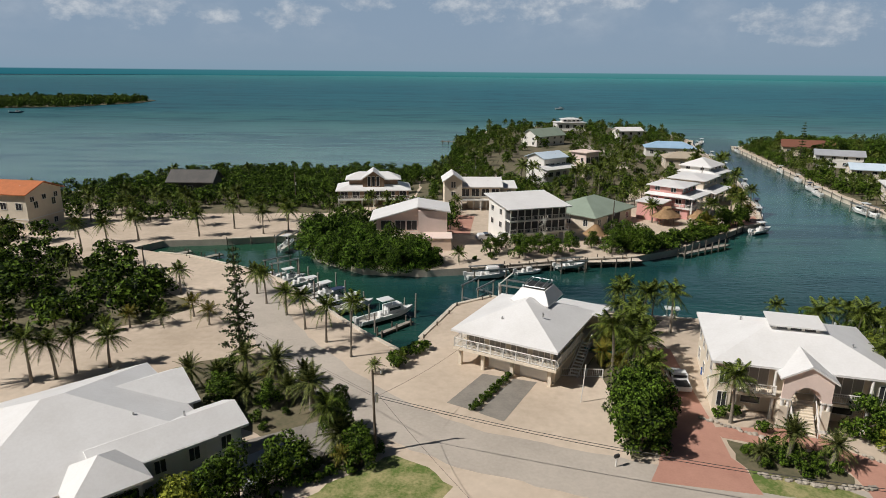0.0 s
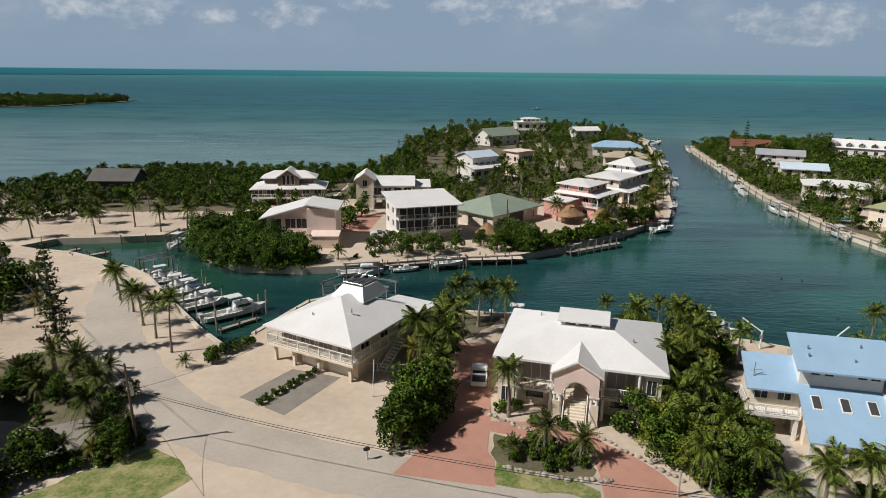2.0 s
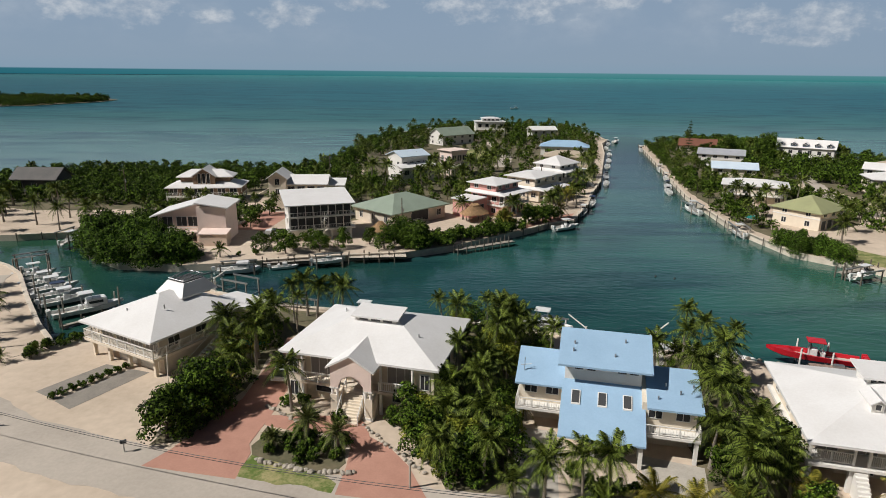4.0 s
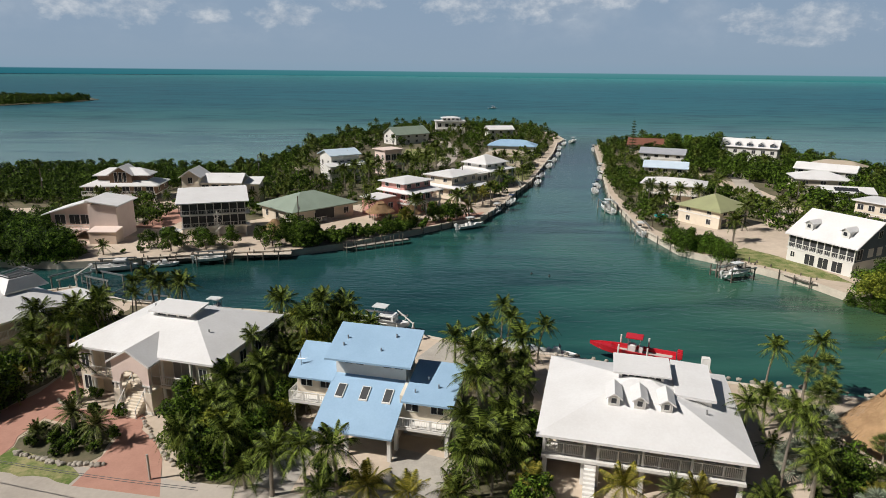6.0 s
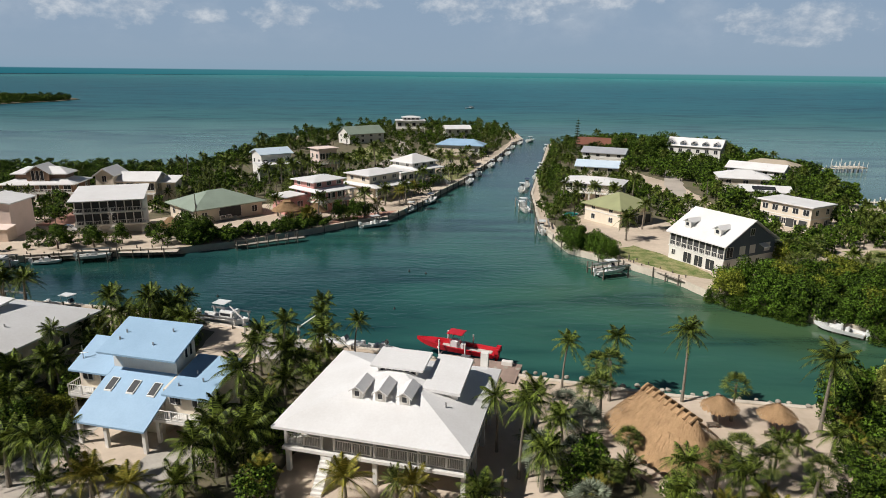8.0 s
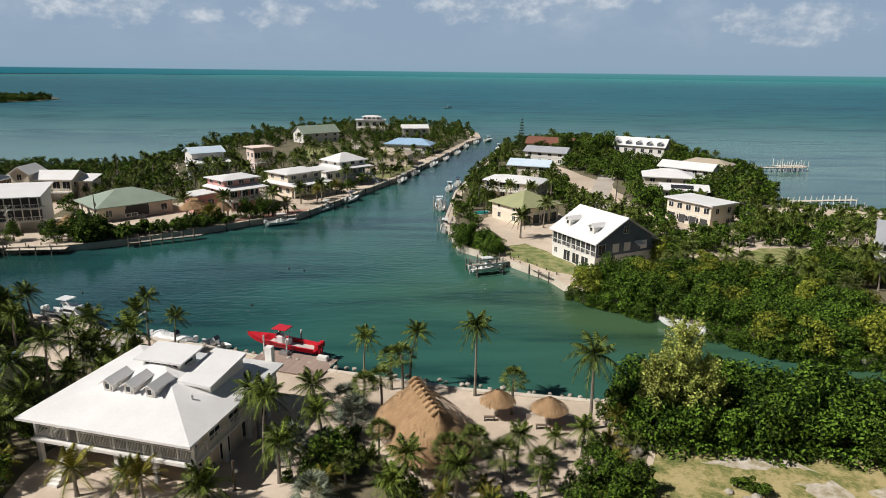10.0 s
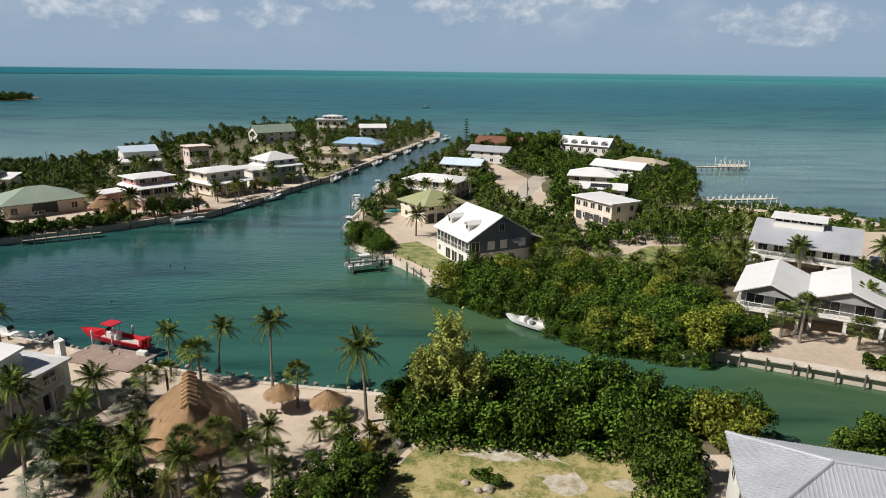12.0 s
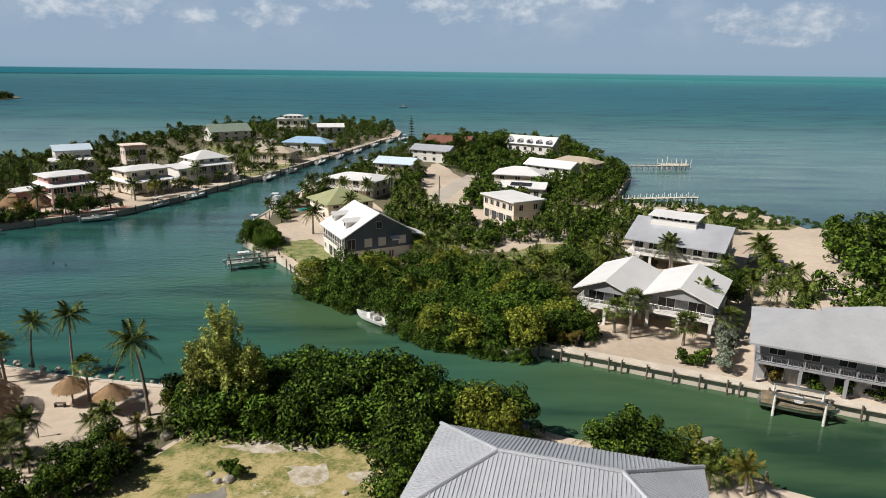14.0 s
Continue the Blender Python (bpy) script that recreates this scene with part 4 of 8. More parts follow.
def portico_house():
    h = thing("house", "white-roofed cream house with an arched portico and balconies", "house", 39.95, 68.1, -15)
    h.scale.z = 1.1
    KEEP_OUT.append((39.2, 67.3, 10))
    ez, a, b0, b1 = 5.5, 8.5, -7.2, 5.4
    part("lower_wall", box(-a, a, b0, b1, 0, 2.5), "cream", h)
    part("upper_wall", box(-a + 0.02, a - 0.02, b0 + 0.02, b1, 2.5, ez), "cream", h)
    for x0, x1 in ((-a + 0.01, -6.7), (6.6, a - 0.01)):
        part("corner_wall", box(x0, x1, -8.3, b0, 0, ez - 0.02), "cream", h)
    roof_hip(h, -9.1, 9.1, -8.8, 6.1, ez, 2.5, "whiteroof")
    monitor(h, -2.3, 2.4, -2.9, -0.5, 6.6, 8.0, "whiteroof", n=3, slope=0.3)
    # portico with an arched opening, columns and steps
    arch = bmesh.new()
    yo, r = -10.3, 1.45
    n = 14
    top = [(r * math.cos(math.pi * i / n), 3.0 + r * math.sin(math.pi * i / n)) for i in range(n + 1)]
    ring = [(2.3, 3.1), (2.3, 5.3), (0, 6.5), (-2.3, 5.3), (-2.3, 3.1), (-r, 3.1)] + [p for p in top[::-1] if p[1] > 3.12] + [(r, 3.1)]
    fr = [arch.verts.new((x, yo, z)) for x, z in ring]
    bk = [arch.verts.new((x, yo + 0.35, z)) for x, z in ring]
    f1 = arch.faces.new(fr)
    f2 = arch.faces.new(bk[::-1])
    for i in range(len(ring)):
        j = (i + 1) % len(ring)
        arch.faces.new((fr[j], fr[i], bk[i], bk[j]))
    bmesh.ops.triangulate(arch, faces=[f1, f2])
    part("portico_front", arch, "pinkwall", h)
    part("portico_trim", rods([((-2.55, yo - 0.2, 5.2), (0, yo - 0.2, 6.55)), ((0, yo - 0.2, 6.55), (2.55, yo - 0.2, 5.2))], 0.09, 4), "white", h)
    part("portico_roof", slab([(-2.7, yo - 0.3, 5.25), (0, yo - 0.3, 6.7), (2.7, yo - 0.3, 5.25), (2.7, -8.4, 5.3), (0, -4.9, 6.7), (-2.7, -8.4, 5.3)], [(0, 1, 4, 5), (1, 2, 3, 4)], 0.2), "whiteroof", h)
    for x in (-2.15, -1.6, 1.6, 2.15):
        c = bmesh.new()
        rod(c, (x, yo + 0.2, 0), (x, yo + 0.2, 3.1), 0.2, 0.17, 10)
        bx(c, x - 0.26, x + 0.26, yo - 0.06, yo + 0.46, 0, 0.3)
        bx(c, x - 0.24, x + 0.24, yo - 0.04, yo + 0.44, 2.95, 3.1)
        part("column", c, "white", h)
    part("porch_floor", box(-2.4, 2.4, -8.7, b0, 0, 2.45), "beige", h)
    for x in (-1.98, 1.98):
        part("cheek_wall", box(x - 0.38, x + 0.38, yo, -8.7, 0, 2.3), "cream", h)
    window(h, 0, b0 - 0.03, 3.9, 2.2, 2.6, bars=1, glass="beige", name="double_door")
    stair(h, -1.05, 1.05, -8.72, -11.5, 2.45, 11, "cream")
    for x in (-1.2, 1.2):
        part("stair_rail", rods([((x, -8.7, 3.4), (x, -11.5, 1.0)), ((x, -10.1, 1.2), (x, -10.1, 2.2)), ((x, -11.5, 0), (x, -11.5, 1.0)), ((x, -8.7, 2.45), (x, -8.7, 3.4))], 0.06), "white", h)
    for x0, x1 in ((-6.6, -2.45), (2.45, 6.5)):
        part("balcony", box(x0, x1, -8.9, b0 - 0.01, 2.3, 2.55), "cream", h)
        railing(h, [(x0 + 0.1, -8.8), (x1 - 0.1, -8.8)], 2.55, gap=0.22)
        window(h, (x0 + x1) / 2, b0 - 0.03, 3.75, 2.9, 2.1, bars=2, glass="shutter", name="shuttered_door")
        window(h, (x0 + x1) / 2, b0 - 0.04, 1.2, 1.9, 0.7, bars=0)
        for x in (x0 + 0.25, x1 - 0.25):
            c = bmesh.new()
            rod(c, (x, -8.6, 0), (x, -8.6, 2.3), 0.2, 0.17, 10)
            rod(c, (x, -8.6, 2.55), (x, -8.6, ez - 0.1), 0.15, 0.15, 10)
            part("column", c, "white", h)
    for x in (-7.6, 7.5):
        window(h, x, -8.33, 3.9, 0.9, 1.5)
    window(h, -7.6, -8.33, 1.4, 0.9, 1.5)
    row_of_windows(h, -a, a, b0, b1, 3.8, "L", 4, 1.2, 1.4)
    row_of_windows(h, -a, a, b0, b1, 1.4, "L", 3, 1.2, 1.2)
    row_of_windows(h, -a, a, b0, b1, 3.8, "R", 4, 1.2, 1.4)
    roof_vents(h, [(5.5, -4.0, 6.7), (-5.0, 0.5, 7.0)])


portico_house()


def blue_house():
    h = thing("house", "cream stilt house with stepped pale blue metal roofs", "house", 62.9, 54.0, -13.5)
    KEEP_OUT.append((63, 55.5, 9.5))
    part("tower_wall", box(-4.2, 3.3, 2.1, 5.3, 0, 8.0), "white", h)
    roof_shed(h, -4.9, 4.2, 0.7, 5.8, 7.75, 9.65, "blueroof")
    for x_ in (-4.2, 3.15):
        part("tower_gable", from_data("tower_gable", [(x_, 2.1, 7.9), (x_, 5.3, 7.9), (x_, 5.3, 9.2), (x_, 2.1, 8.05), (x_ + 0.15, 2.1, 7.9), (x_ + 0.15, 5.3, 7.9), (x_ + 0.15, 5.3, 9.2), (x_ + 0.15, 2.1, 8.05)], [(3, 2, 1, 0), (4, 5, 6, 7), (0, 1, 5, 4), (1, 2, 6, 5), (2, 3, 7, 6), (3, 0, 4, 7)]), "white", h)
    row_of_windows(h, -3.4, -1.0, 2.1, 9, 7.0, "F", 2, 0.8, 0.45, bars=0)
    row_of_windows(h, 0.8, 3.1, 2.1, 9, 7.0, "F", 2, 0.85, 0.45, bars=0)
    row_of_windows(h, -4.2, 3.3, 3.3, 4.9, 7.5, "R", 2, 0.4, 1.5, bars=0)
    # the front sweep and the left wing lie in one slope
    roof_shed(h, -4.35, 3.7, -4.0, 2.2, 2.65, 5.65, "blueroof")
    for x in (-2.95, -0.4, 2.0):
        y, z, sl = 0.1, 4.6, 3.0 / 6.2
        s = part("skylight", slab([(x - 0.41, y - 0.75, z - 0.75 * sl + 0.16), (x + 0.45, y - 0.75, z - 0.75 * sl + 0.16), (x + 0.45, y + 0.75, z + 0.75 * sl + 0.16), (x - 0.45, y + 0.75, z + 0.75 * sl + 0.16)], [(0, 1, 2, 3)], 0.2), "white", h)
        part("pane", slab([(x - 0.35, y - 0.65, z - 0.65 * sl + 0.19), (x + 0.35, y - 0.65, z - 0.65 * sl + 0.19), (x + 0.35, y + 0.65, z + 0.65 * sl + 0.19), (x - 0.35, y + 0.65, z + 0.65 * sl + 0.19)], [(0, 1, 2, 3)], 0.04), "screen", s)
    stilts(h, [-4.0, -1.0, 3.3], [-3.5], 2.5, "white")
    part("entry_wall", box(-3.6, 3.0, -0.2, 2.1, 0, 4.0), "cream", h)
    for x in (-3.7, 3.05):
        part("cheek_wall", from_data("cheek_wall", [(x, -1.0, 2.2), (x, 2.1, 2.2), (x, 2.1, 5.4), (x, -1.0, 3.9), (x + 0.15, -1.0, 2.2), (x + 0.15, 2.1, 2.2), (x + 0.15, 2.1, 5.4), (x + 0.15, -1.0, 3.9)], [(3, 2, 1, 0), (4, 5, 6, 7), (0, 1, 5, 4), (1, 2, 6, 5), (2, 3, 7, 6), (3, 0, 4, 7)]), "cream", h)
    # wings with balconies
    for x0, x1, y0, y1, ez, up in ((-9.1, -4.2, 1.0, 5.4, 5.1, 7.2), (3.75, 8.9, -1.2, 5.2, 5.15, 6.6)):
        roof_shed(h, x0, x1, y0, y1, ez, up, "blueroof")
        wx0, wx1, wy0 = (x0 + 0.5, -4.25, y0 + 0.9) if x0 < 0 else (3.35, x1 - 0.5, y0 + 0.9)
        part("wing_wall", box(wx0, wx1, wy0, y1 - 0.3, 2.7, ez), "cream", h)
        part("wing_gable", from_data("wing_gable", [(wx0, wy0, ez), (wx1, wy0, ez), (wx1, y1 - 0.3, ez), (wx0, y1 - 0.3, ez), (wx0, y1 - 0.3, up - 0.4), (wx1, y1 - 0.3, up - 0.4), (wx0, wy0, ez + 0.08), (wx1, wy0, ez + 0.08)], [(0, 1, 7, 6), (1, 2, 5, 7), (2, 3, 4, 5), (3, 0, 6, 4), (3, 2, 1, 0), (6, 7, 5, 4)]), "cream", h)
        part("balcony", box(wx0 - 0.3, wx1 + 0.3, wy0 - 1.5, y1 - 0.5, 2.4, 2.68), "white", h)
        railing(h, [(wx0 - 0.25, wy0 - 1.4), (wx1 + 0.25, wy0 - 1.4)], 2.68, gap=0.24)
        side = wx0 - 0.25 if x0 < 0 else wx1 + 0.25
        railing(h, [(side, wy0 - 1.4), (side, y1 - 1)], 2.68, gap=0.24)
        row_of_windows(h, wx0, wx1, wy0, y1, 4.2, "F", 2, 1.2, 0.9)
        stilts(h, [wx0, wx1], [wy0 - 1.2, wy0 + 2, y1 - 0.8], 2.4, "white")
        part("storage_wall", box(wx0 + 0.3, wx1 - 0.3, wy0 + 1.5, y1 - 0.9, 0, 2.4), "beige", h)
    roof_vents(h, [(-3.5, 2.6, 8.5), (-3.4, 3.6, 8.9), (0.6, 2.4, 8.4), (1.6, 4.4, 9.2), (4.8, 0.2, 5.5), (6.9, 1.2, 5.8), (5.6, 2.2, 6.0), (8.2, 2.4, 6.0)])
    part("antenna", rods([((-8.3, 2.4, 5.8), (-8.3, 2.4, 7.3)), ((-8.7, 2.4, 6.4), (-7.6, 2.4, 6.6))], 0.04), "metal", h)


blue_house()


def dormer_house():
    h = thing("house", "cream house with a broad white roof, three dormers and a lantern", "house", 89.5, 53.8, -13.8)
    h.scale.z = 1.12
    KEEP_OUT.append((89.2, 52.6, 10.5))
    ez = 4.65
    part("lower_wall", box(-5.0, 8.0, -5.6, 5.8, 0, 2.2), "beige", h)
    part("lower_wall", box(-8.0, -5.0, -2.6, 5.8, 0, 2.2), "beige", h)
    part("floor_slab", box(-8.5, 8.5, -9.0, 6.0, 2.2, 2.45), "white", h)
    part("upper_wall", box(-8.0, 8.0, -6.6, 5.8, 2.45, ez), "cream", h)
    row_of_windows(h, -8, 8, -6.6, 5.8, 3.45, "F", 5, 1.8, 1.7, bars=1, glass="shutter")
    row_of_windows(h, -8, 8, -6.6, 5.8, 3.5, "R", 4, 1.6, 1.4)
    row_of_windows(h, -8, 8, -6.6, 5.8, 3.5, "L", 3, 1.2, 1.3)
    row_of_windows(h, -5, 8, -5.6, 5.8, 1.1, "F", 3, 2.0, 1.7, bars=0)
    row_of_windows(h, -5, 8, -5.6, 5.8, 1.1, "R", 3, 1.6, 1.5, bars=1)
    stilts(h, [-8.2, -4.8, -3.6, 0.2, 4.2, 8.2], [-8.4], 2.2, "white", 0.2)
    stilts(h, [8.3], [-4, 0, 4, 5.8], 2.2, "white", 0.2)
    for x in (-8.3, -4.8, -3.6, 0.2, 4.2, 8.3):
        part("porch_post", box(x - 0.11, x + 0.11, -8.6, -8.38, 2.45, ez), "white", h)
    railing(h, [(-8.4, -8.5), (-4.8, -8.5)], 2.45)
    railing(h, [(-3.6, -8.5), (8.4, -8.5)], 2.45)
    railing(h, [(8.4, -8.5), (8.4, 5.8)], 2.45)
    stair(h, -4.7, -3.7, -8.75, -11.4, 2.3, 9, "white")
    roof_hip(h, -9.0, 9.0, -9.8, 6.6, ez, 2.25, "whiteroof")
    monitor(h, -2.0, 2.1, -1.2, 1.4, 6.2, 7.3, "whiteroof", n=6, slope=0.25, over=0.6)
    for x in (-2.5, -0.25, 2.05):
        dormer(h, x, -5.5, -2.9, 5.55, 6.7, 1.0, "whiteroof")
    part("side_roof", slab([(3.0, -3.0, 6.35), (6.6, -3.0, 6.2), (6.6, 3.4, 6.75), (3.0, 3.4, 6.9)], [(0, 1, 2, 3)], 0.25), "whiteroof", h)
    part("side_wall", box(3.2, 6.3, -2.6, 3.1, 5.0, 6.15), "white", h)
    c = part("chimney", box(6.7, 7.5, 6.7, 7.4, 0, 6.0), "white", h)
    roof_vents(h, [(5.6, -4.4, 5.7)])


dormer_house()


def ribbed_house():
    h = thing("house", "house with a ribbed galvanised metal hip roof at the canal", "house", 171.5, 32.4, -16)
    KEEP_OUT.append((172, 32, 11))
    ez, w, d, up = 7.5, 10.2, 5.9, 2.3
    part("wall", box(-w + 0.6, w - 0.6, -d + 0.6, d - 0.6, 0, ez), "white", h)
    row_of_windows(h, -w + 0.6, w - 0.6, -d + 0.6, d - 0.6, 5.6, "B", 5, 1.6, 1.5)
    row_of_windows(h, -w + 0.6, w - 0.6, -d + 0.6, d - 0.6, 2.2, "B", 4, 1.6, 1.8)
    row_of_windows(h, -w + 0.6, w - 0.6, -d + 0.6, d - 0.6, 5.6, "L", 3, 1.4, 1.5)
    row_of_windows(h, -w + 0.6, w - 0.6, -d + 0.6, d - 0.6, 5.6, "R", 3, 1.4, 1.5)
    r = roof_hip(h, -w, w, -d, d, ez, up, "greyroof")
    # raised ribs on the four faces
    b = bmesh.new()
    for i in range(-34, 35):
        s = i * 0.3
        reach = min(d, w - abs(s))
        if reach > 0.3:
            for sg in (-1, 1):
                rod(b, (s, sg * d, ez + 0.02), (s, sg * (d - reach), ez + up * reach / d + 0.02), 0.045, n=4)
        reach = d - abs(s)
        if reach > 0.3:
            for sg in (-1, 1):
                rod(b, (sg * w, s, ez + 0.02), (sg * (w - reach), s, ez + up * reach / d + 0.02), 0.045, n=4)
    part("rib_field", b, "greyroof", r)
    for sx in (-1, 1):
        for sy in (-1, 1):
            part("hip_cap", tube([(sx * w, sy * d, ez + 0.04), (sx * (w - d), 0, ez + up + 0.04)], 0.16), "greyroof", r)
    part("ridge_cap", tube([(-(w - d), 0, ez + up + 0.04), (w - d, 0, ez + up + 0.04)], 0.16), "greyroof", r)
    part("porch_wall", box(-w + 1, w - 3, -d - 6, -d + 0.6, 0, 5.2), "white", h)
    part("porch_roof", slab([(-w + 0.4, -d - 6.8, 4.9), (w - 2.4, -d - 6.8, 4.9), (w - 2.4, -d + 0.7, 6.9), (-w + 0.4, -d + 0.7, 6.9)], [(0, 1, 2, 3)], 0.2), "greyroof", h)


ribbed_house()


def cape_house():
    h = thing("house", "white two-storey house with screened porches and slate-blue gable", "house", 148.0, 117.0, -62.3)
    KEEP_OUT.append((148, 117, 9.5))
    ez = 5.5
    part("wall", box(-6.4, 6.4, -4.6, 7.0, 0, ez), "white", h)
    part("lower_wall", box(-6.4, 6.4, -7.0, -4.6, 0, 2.5), "white", h)
    part("porch_floor", box(-6.6, 6.6, -7.1, -4.6, 2.5, 2.75), "white", h)
    part("screen_wall", box(-6.3, 6.3, -6.9, -4.7, 2.75, ez), "screen", h)
    for i in range(10):
        x = -6.4 + i * 12.8 / 9
        part("post", box(x - 0.09, x + 0.09, -7.02, -6.84, 2.75, ez), "white", h)
    railing(h, [(-6.4, -6.98), (6.4, -6.98)], 2.75, step=20, gap=0.35)
    row_of_windows(h, -3.0, 5.0, -7.0, 7, 1.2, "F", 3, 1.9, 2.0)
    window(h, -5.2, -7.03, 1.5, 0.8, 1.0)
    roof_gable(h, -7.1, 7.1, -7.6, 7.6, ez, 4.3, "x", "whiteroof", ends="slate", over=0.6)
    part("gable_band", box(6.41, 6.46, -7.0, 7.0, 2.75, ez), "slate", h)
    window(h, 6.53, 0.0, 7.4, 1.1, 1.3, "R")
    for y in (-2.2, 0.6, 4.8):
        window(h, 6.5, y, 4.1, 1.4, 1.5, "R", glass="white")
    window(h, 6.49, -5.6, 4.1, 1.6, 1.9, "R", glass="screen")
    for y in (-5.5, 2.5):
        window(h, 6.44, y, 1.5, 1.0, 1.2, "R")
    part("awning", slab([(6.5, 2.2, 5.0), (7.9, 2.2, 4.5), (7.9, 4.0, 4.5), (6.5, 4.0, 5.0)], [(0, 1, 2, 3)], 0.1), "white", h)
    for x in (-3.6, 3.4):
        dormer(h, x, -5.7, -2.6, 6.4, 8.0, 1.5, "whiteroof")
    part("rear_wing", box(-1.0, 6.0, 7.0, 11.0, 0, 3.6), "white", h)
    roof_shed(h, -1.5, 6.5, 6.8, 11.5, 5.4, 3.7, "whiteroof")


cape_house()


def twin_house():
    h = thing("house", "pale grey stilt house with twin white gable roofs and balconies", "house", 195.6, 85.0, -31)
    KEEP_OUT.append((193.5, 87, 11))
    for x0, x1, y0, y1 in ((-10.0, -0.6, -8.6, 6.5), (-0.6, 9.6, -6.0, 8.0)):
        roof_gable(h, x0, x1, y0, y1, 5.2, 1.9, "y", "whiteroof", ends="greywall", over=0.5)
        part("wall", box(x0 + 0.9, x1 - 0.9, y0 + 2.4, y1 - 0.9, 2.7, 5.3), "greywall", h)
        part("floor_slab", box(x0 + 0.4, x1 - 0.4, y0 + 0.6, y1 - 0.8, 2.4, 2.7), "white", h)
        row_of_windows(h, x0 + 0.9, x1 - 0.9, y0 + 2.4, y1, 3.9, "F", 2, 2.3, 2.0, bars=1)
        railing(h, [(x0 + 0.5, y0 + 0.7), (x1 - 0.5, y0 + 0.7)], 2.7, gap=0.25)
        stilts(h, [x0 + 0.8, (x0 + x1) / 2, x1 - 0.8], [y0 + 0.9, y0 + 6, y1 - 1.2], 2.4, "white", 0.22)
        part("eave_trim", rods([((x0, y0 - 0.02, 5.1), ((x0 + x1) / 2, y0 - 0.02, 7.0)), ((x1, y0 - 0.02, 5.1), ((x0 + x1) / 2, y0 - 0.02, 7.0))], 0.12, 4), "white", h)
    railing(h, [(-9.5, -7.9), (-9.5, 3)], 2.7, gap=0.25)
    part("store_wall", box(-7.5, 6.0, 0.0, 6.0, 0, 2.4), "white", h)
    row_of_windows(h, 0.3, 8.7, -3.6, 7.1, 4.0, "R", 3, 1.3, 1.3)
    window(h, 8.73, 2, 4.0, 1.4, 1.4, "R")


twin_house()


def stilt_hall():
    h = thing("house", "long pale stilt house with grey metal roof and white lantern", "house", 209.5, 112.5, -33)
    KEEP_OUT.append((209.5, 112.5, 11))
    part("wall", box(-8.0, 8.0, -5.6, 6.5, 2.9, 5.6), "white", h)
    part("floor_slab", box(-8.8, 8.8, -7.4, 6.8, 2.6, 2.9), "white", h)
    railing(h, [(-8.7, -7.3), (8.7, -7.3), (8.7, 4)], 2.9, gap=0.3)
    row_of_windows(h, -8, 8, -5.6, 6.5, 4.3, "F", 6, 1.5, 1.2)
    row_of_windows(h, -8, 8, -5.6, 6.5, 4.3, "R", 3, 1.3, 1.2)
    roof_gable(h, -9.0, 9.0, -8.0, 8.4, 5.6, 3.0, "x", "greyroof", ends="white", over=1.0)
    monitor(h, -5.8, 2.6, -2.2, 2.2, 7.6, 9.5, "whiteroof", n=6, slope=0.3)
    stilts(h, [-8.4, -4, 0, 4, 8.4], [-7, 0, 6], 2.6, "white", 0.22)
    part("store_wall", box(-5, 3, 0, 5.5, 0, 2.6), "cream", h)
    flight(h, -6.5, -7.4, 2.9, -6.5, -11.6, 0, 1.3)


stilt_hall()


def grey_porch_house():
    h = thing("house", "grey house with pale grey hip roof and two verandas", "house", 211.8, 64.6, -26)
    KEEP_OUT.append((211.8, 64.6, 10))
    part("lower_wall", box(-9.0, 9.0, -4.2, 5.6, 0, 2.6), "greywall", h)
    part("upper_wall", box(-9.0, 9.0, -4.2, 5.6, 2.85, 5.4), "greywall", h)
    part("veranda_floor", box(-9.6, 9.6, -5.9, 5.8, 2.6, 2.85), "greywall", h)
    railing(h, [(-9.5, 3), (-9.5, -5.8), (9.5, -5.8)], 2.85, m="greywall", gap=0.25)
    row_of_windows(h, -9, 9, -4.2, 5.6, 4.2, "F", 5, 1.7, 1.5)
    row_of_windows(h, -9, 9, -4.2, 5.6, 1.3, "F", 5, 1.9, 1.9)
    stilts(h, [-9.3, -4.6, 0, 4.6, 9.3], [-5.7], 2.6, "greywall")
    roof_hip(h, -10.4, 10.4, -6.8, 6.6, 5.4, 3.0, "greyroof2")
    roof_hip(h, -2.0, 12.0, -1.0, 10.0, 5.6, 3.0, "greyroof2")
    part("rear_wall", box(-1, 11, 5.6, 9.2, 0, 5.6), "greywall", h)


grey_porch_house()

# houses of the western spit
orange = house("cream three-storey house with an orange tiled roof", -97, 143, -9, 13, 12, 8.6, "cream", "orangeroof", "gable", 2.2, split=2.7, wins=(3, 2))
row_of_windows(orange, -5.8, 5.8, -5.3, 5.3, 7.2, "R", 3, 1.1, 1.1)
house("dark wooden house half hidden by trees", -74, 187, 0, 14, 10, 3.8, "darkroof", "darkroof", "gable", 3.0, wins=(3, 2))
pyr = house("cedar house with white hip roofs stepped round a glazed gable", -19.5, 174.5, 6, 20.4, 12, 4.4, "cedar", "whiteroof", "hip", 2.0, low="stilt", split=1.9, rails="F", wins=(6, 2))
part("upper_wall", box(-6.6, 6.6, -2.6, 2.6, 4.9, 7.2), "cedar", pyr)
roof_hip(pyr, -7.6, 7.6, -3.4, 3.4, 7.0, 1.7, "whiteroof")
roof_gable(pyr, -3.4, 3.4, -4.6, 3.0, 7.2, 2.3, "y", "whiteroof", ends="cedar", over=0.5)
part("gable_front", box(-2.9, 2.9, -4.1, -2.6, 4.8, 7.3), "cedar", pyr)
for x in (-1.2, 0, 1.2):
    window(pyr, x, -4.14, 6.6, 0.75, 2.6, bars=0)
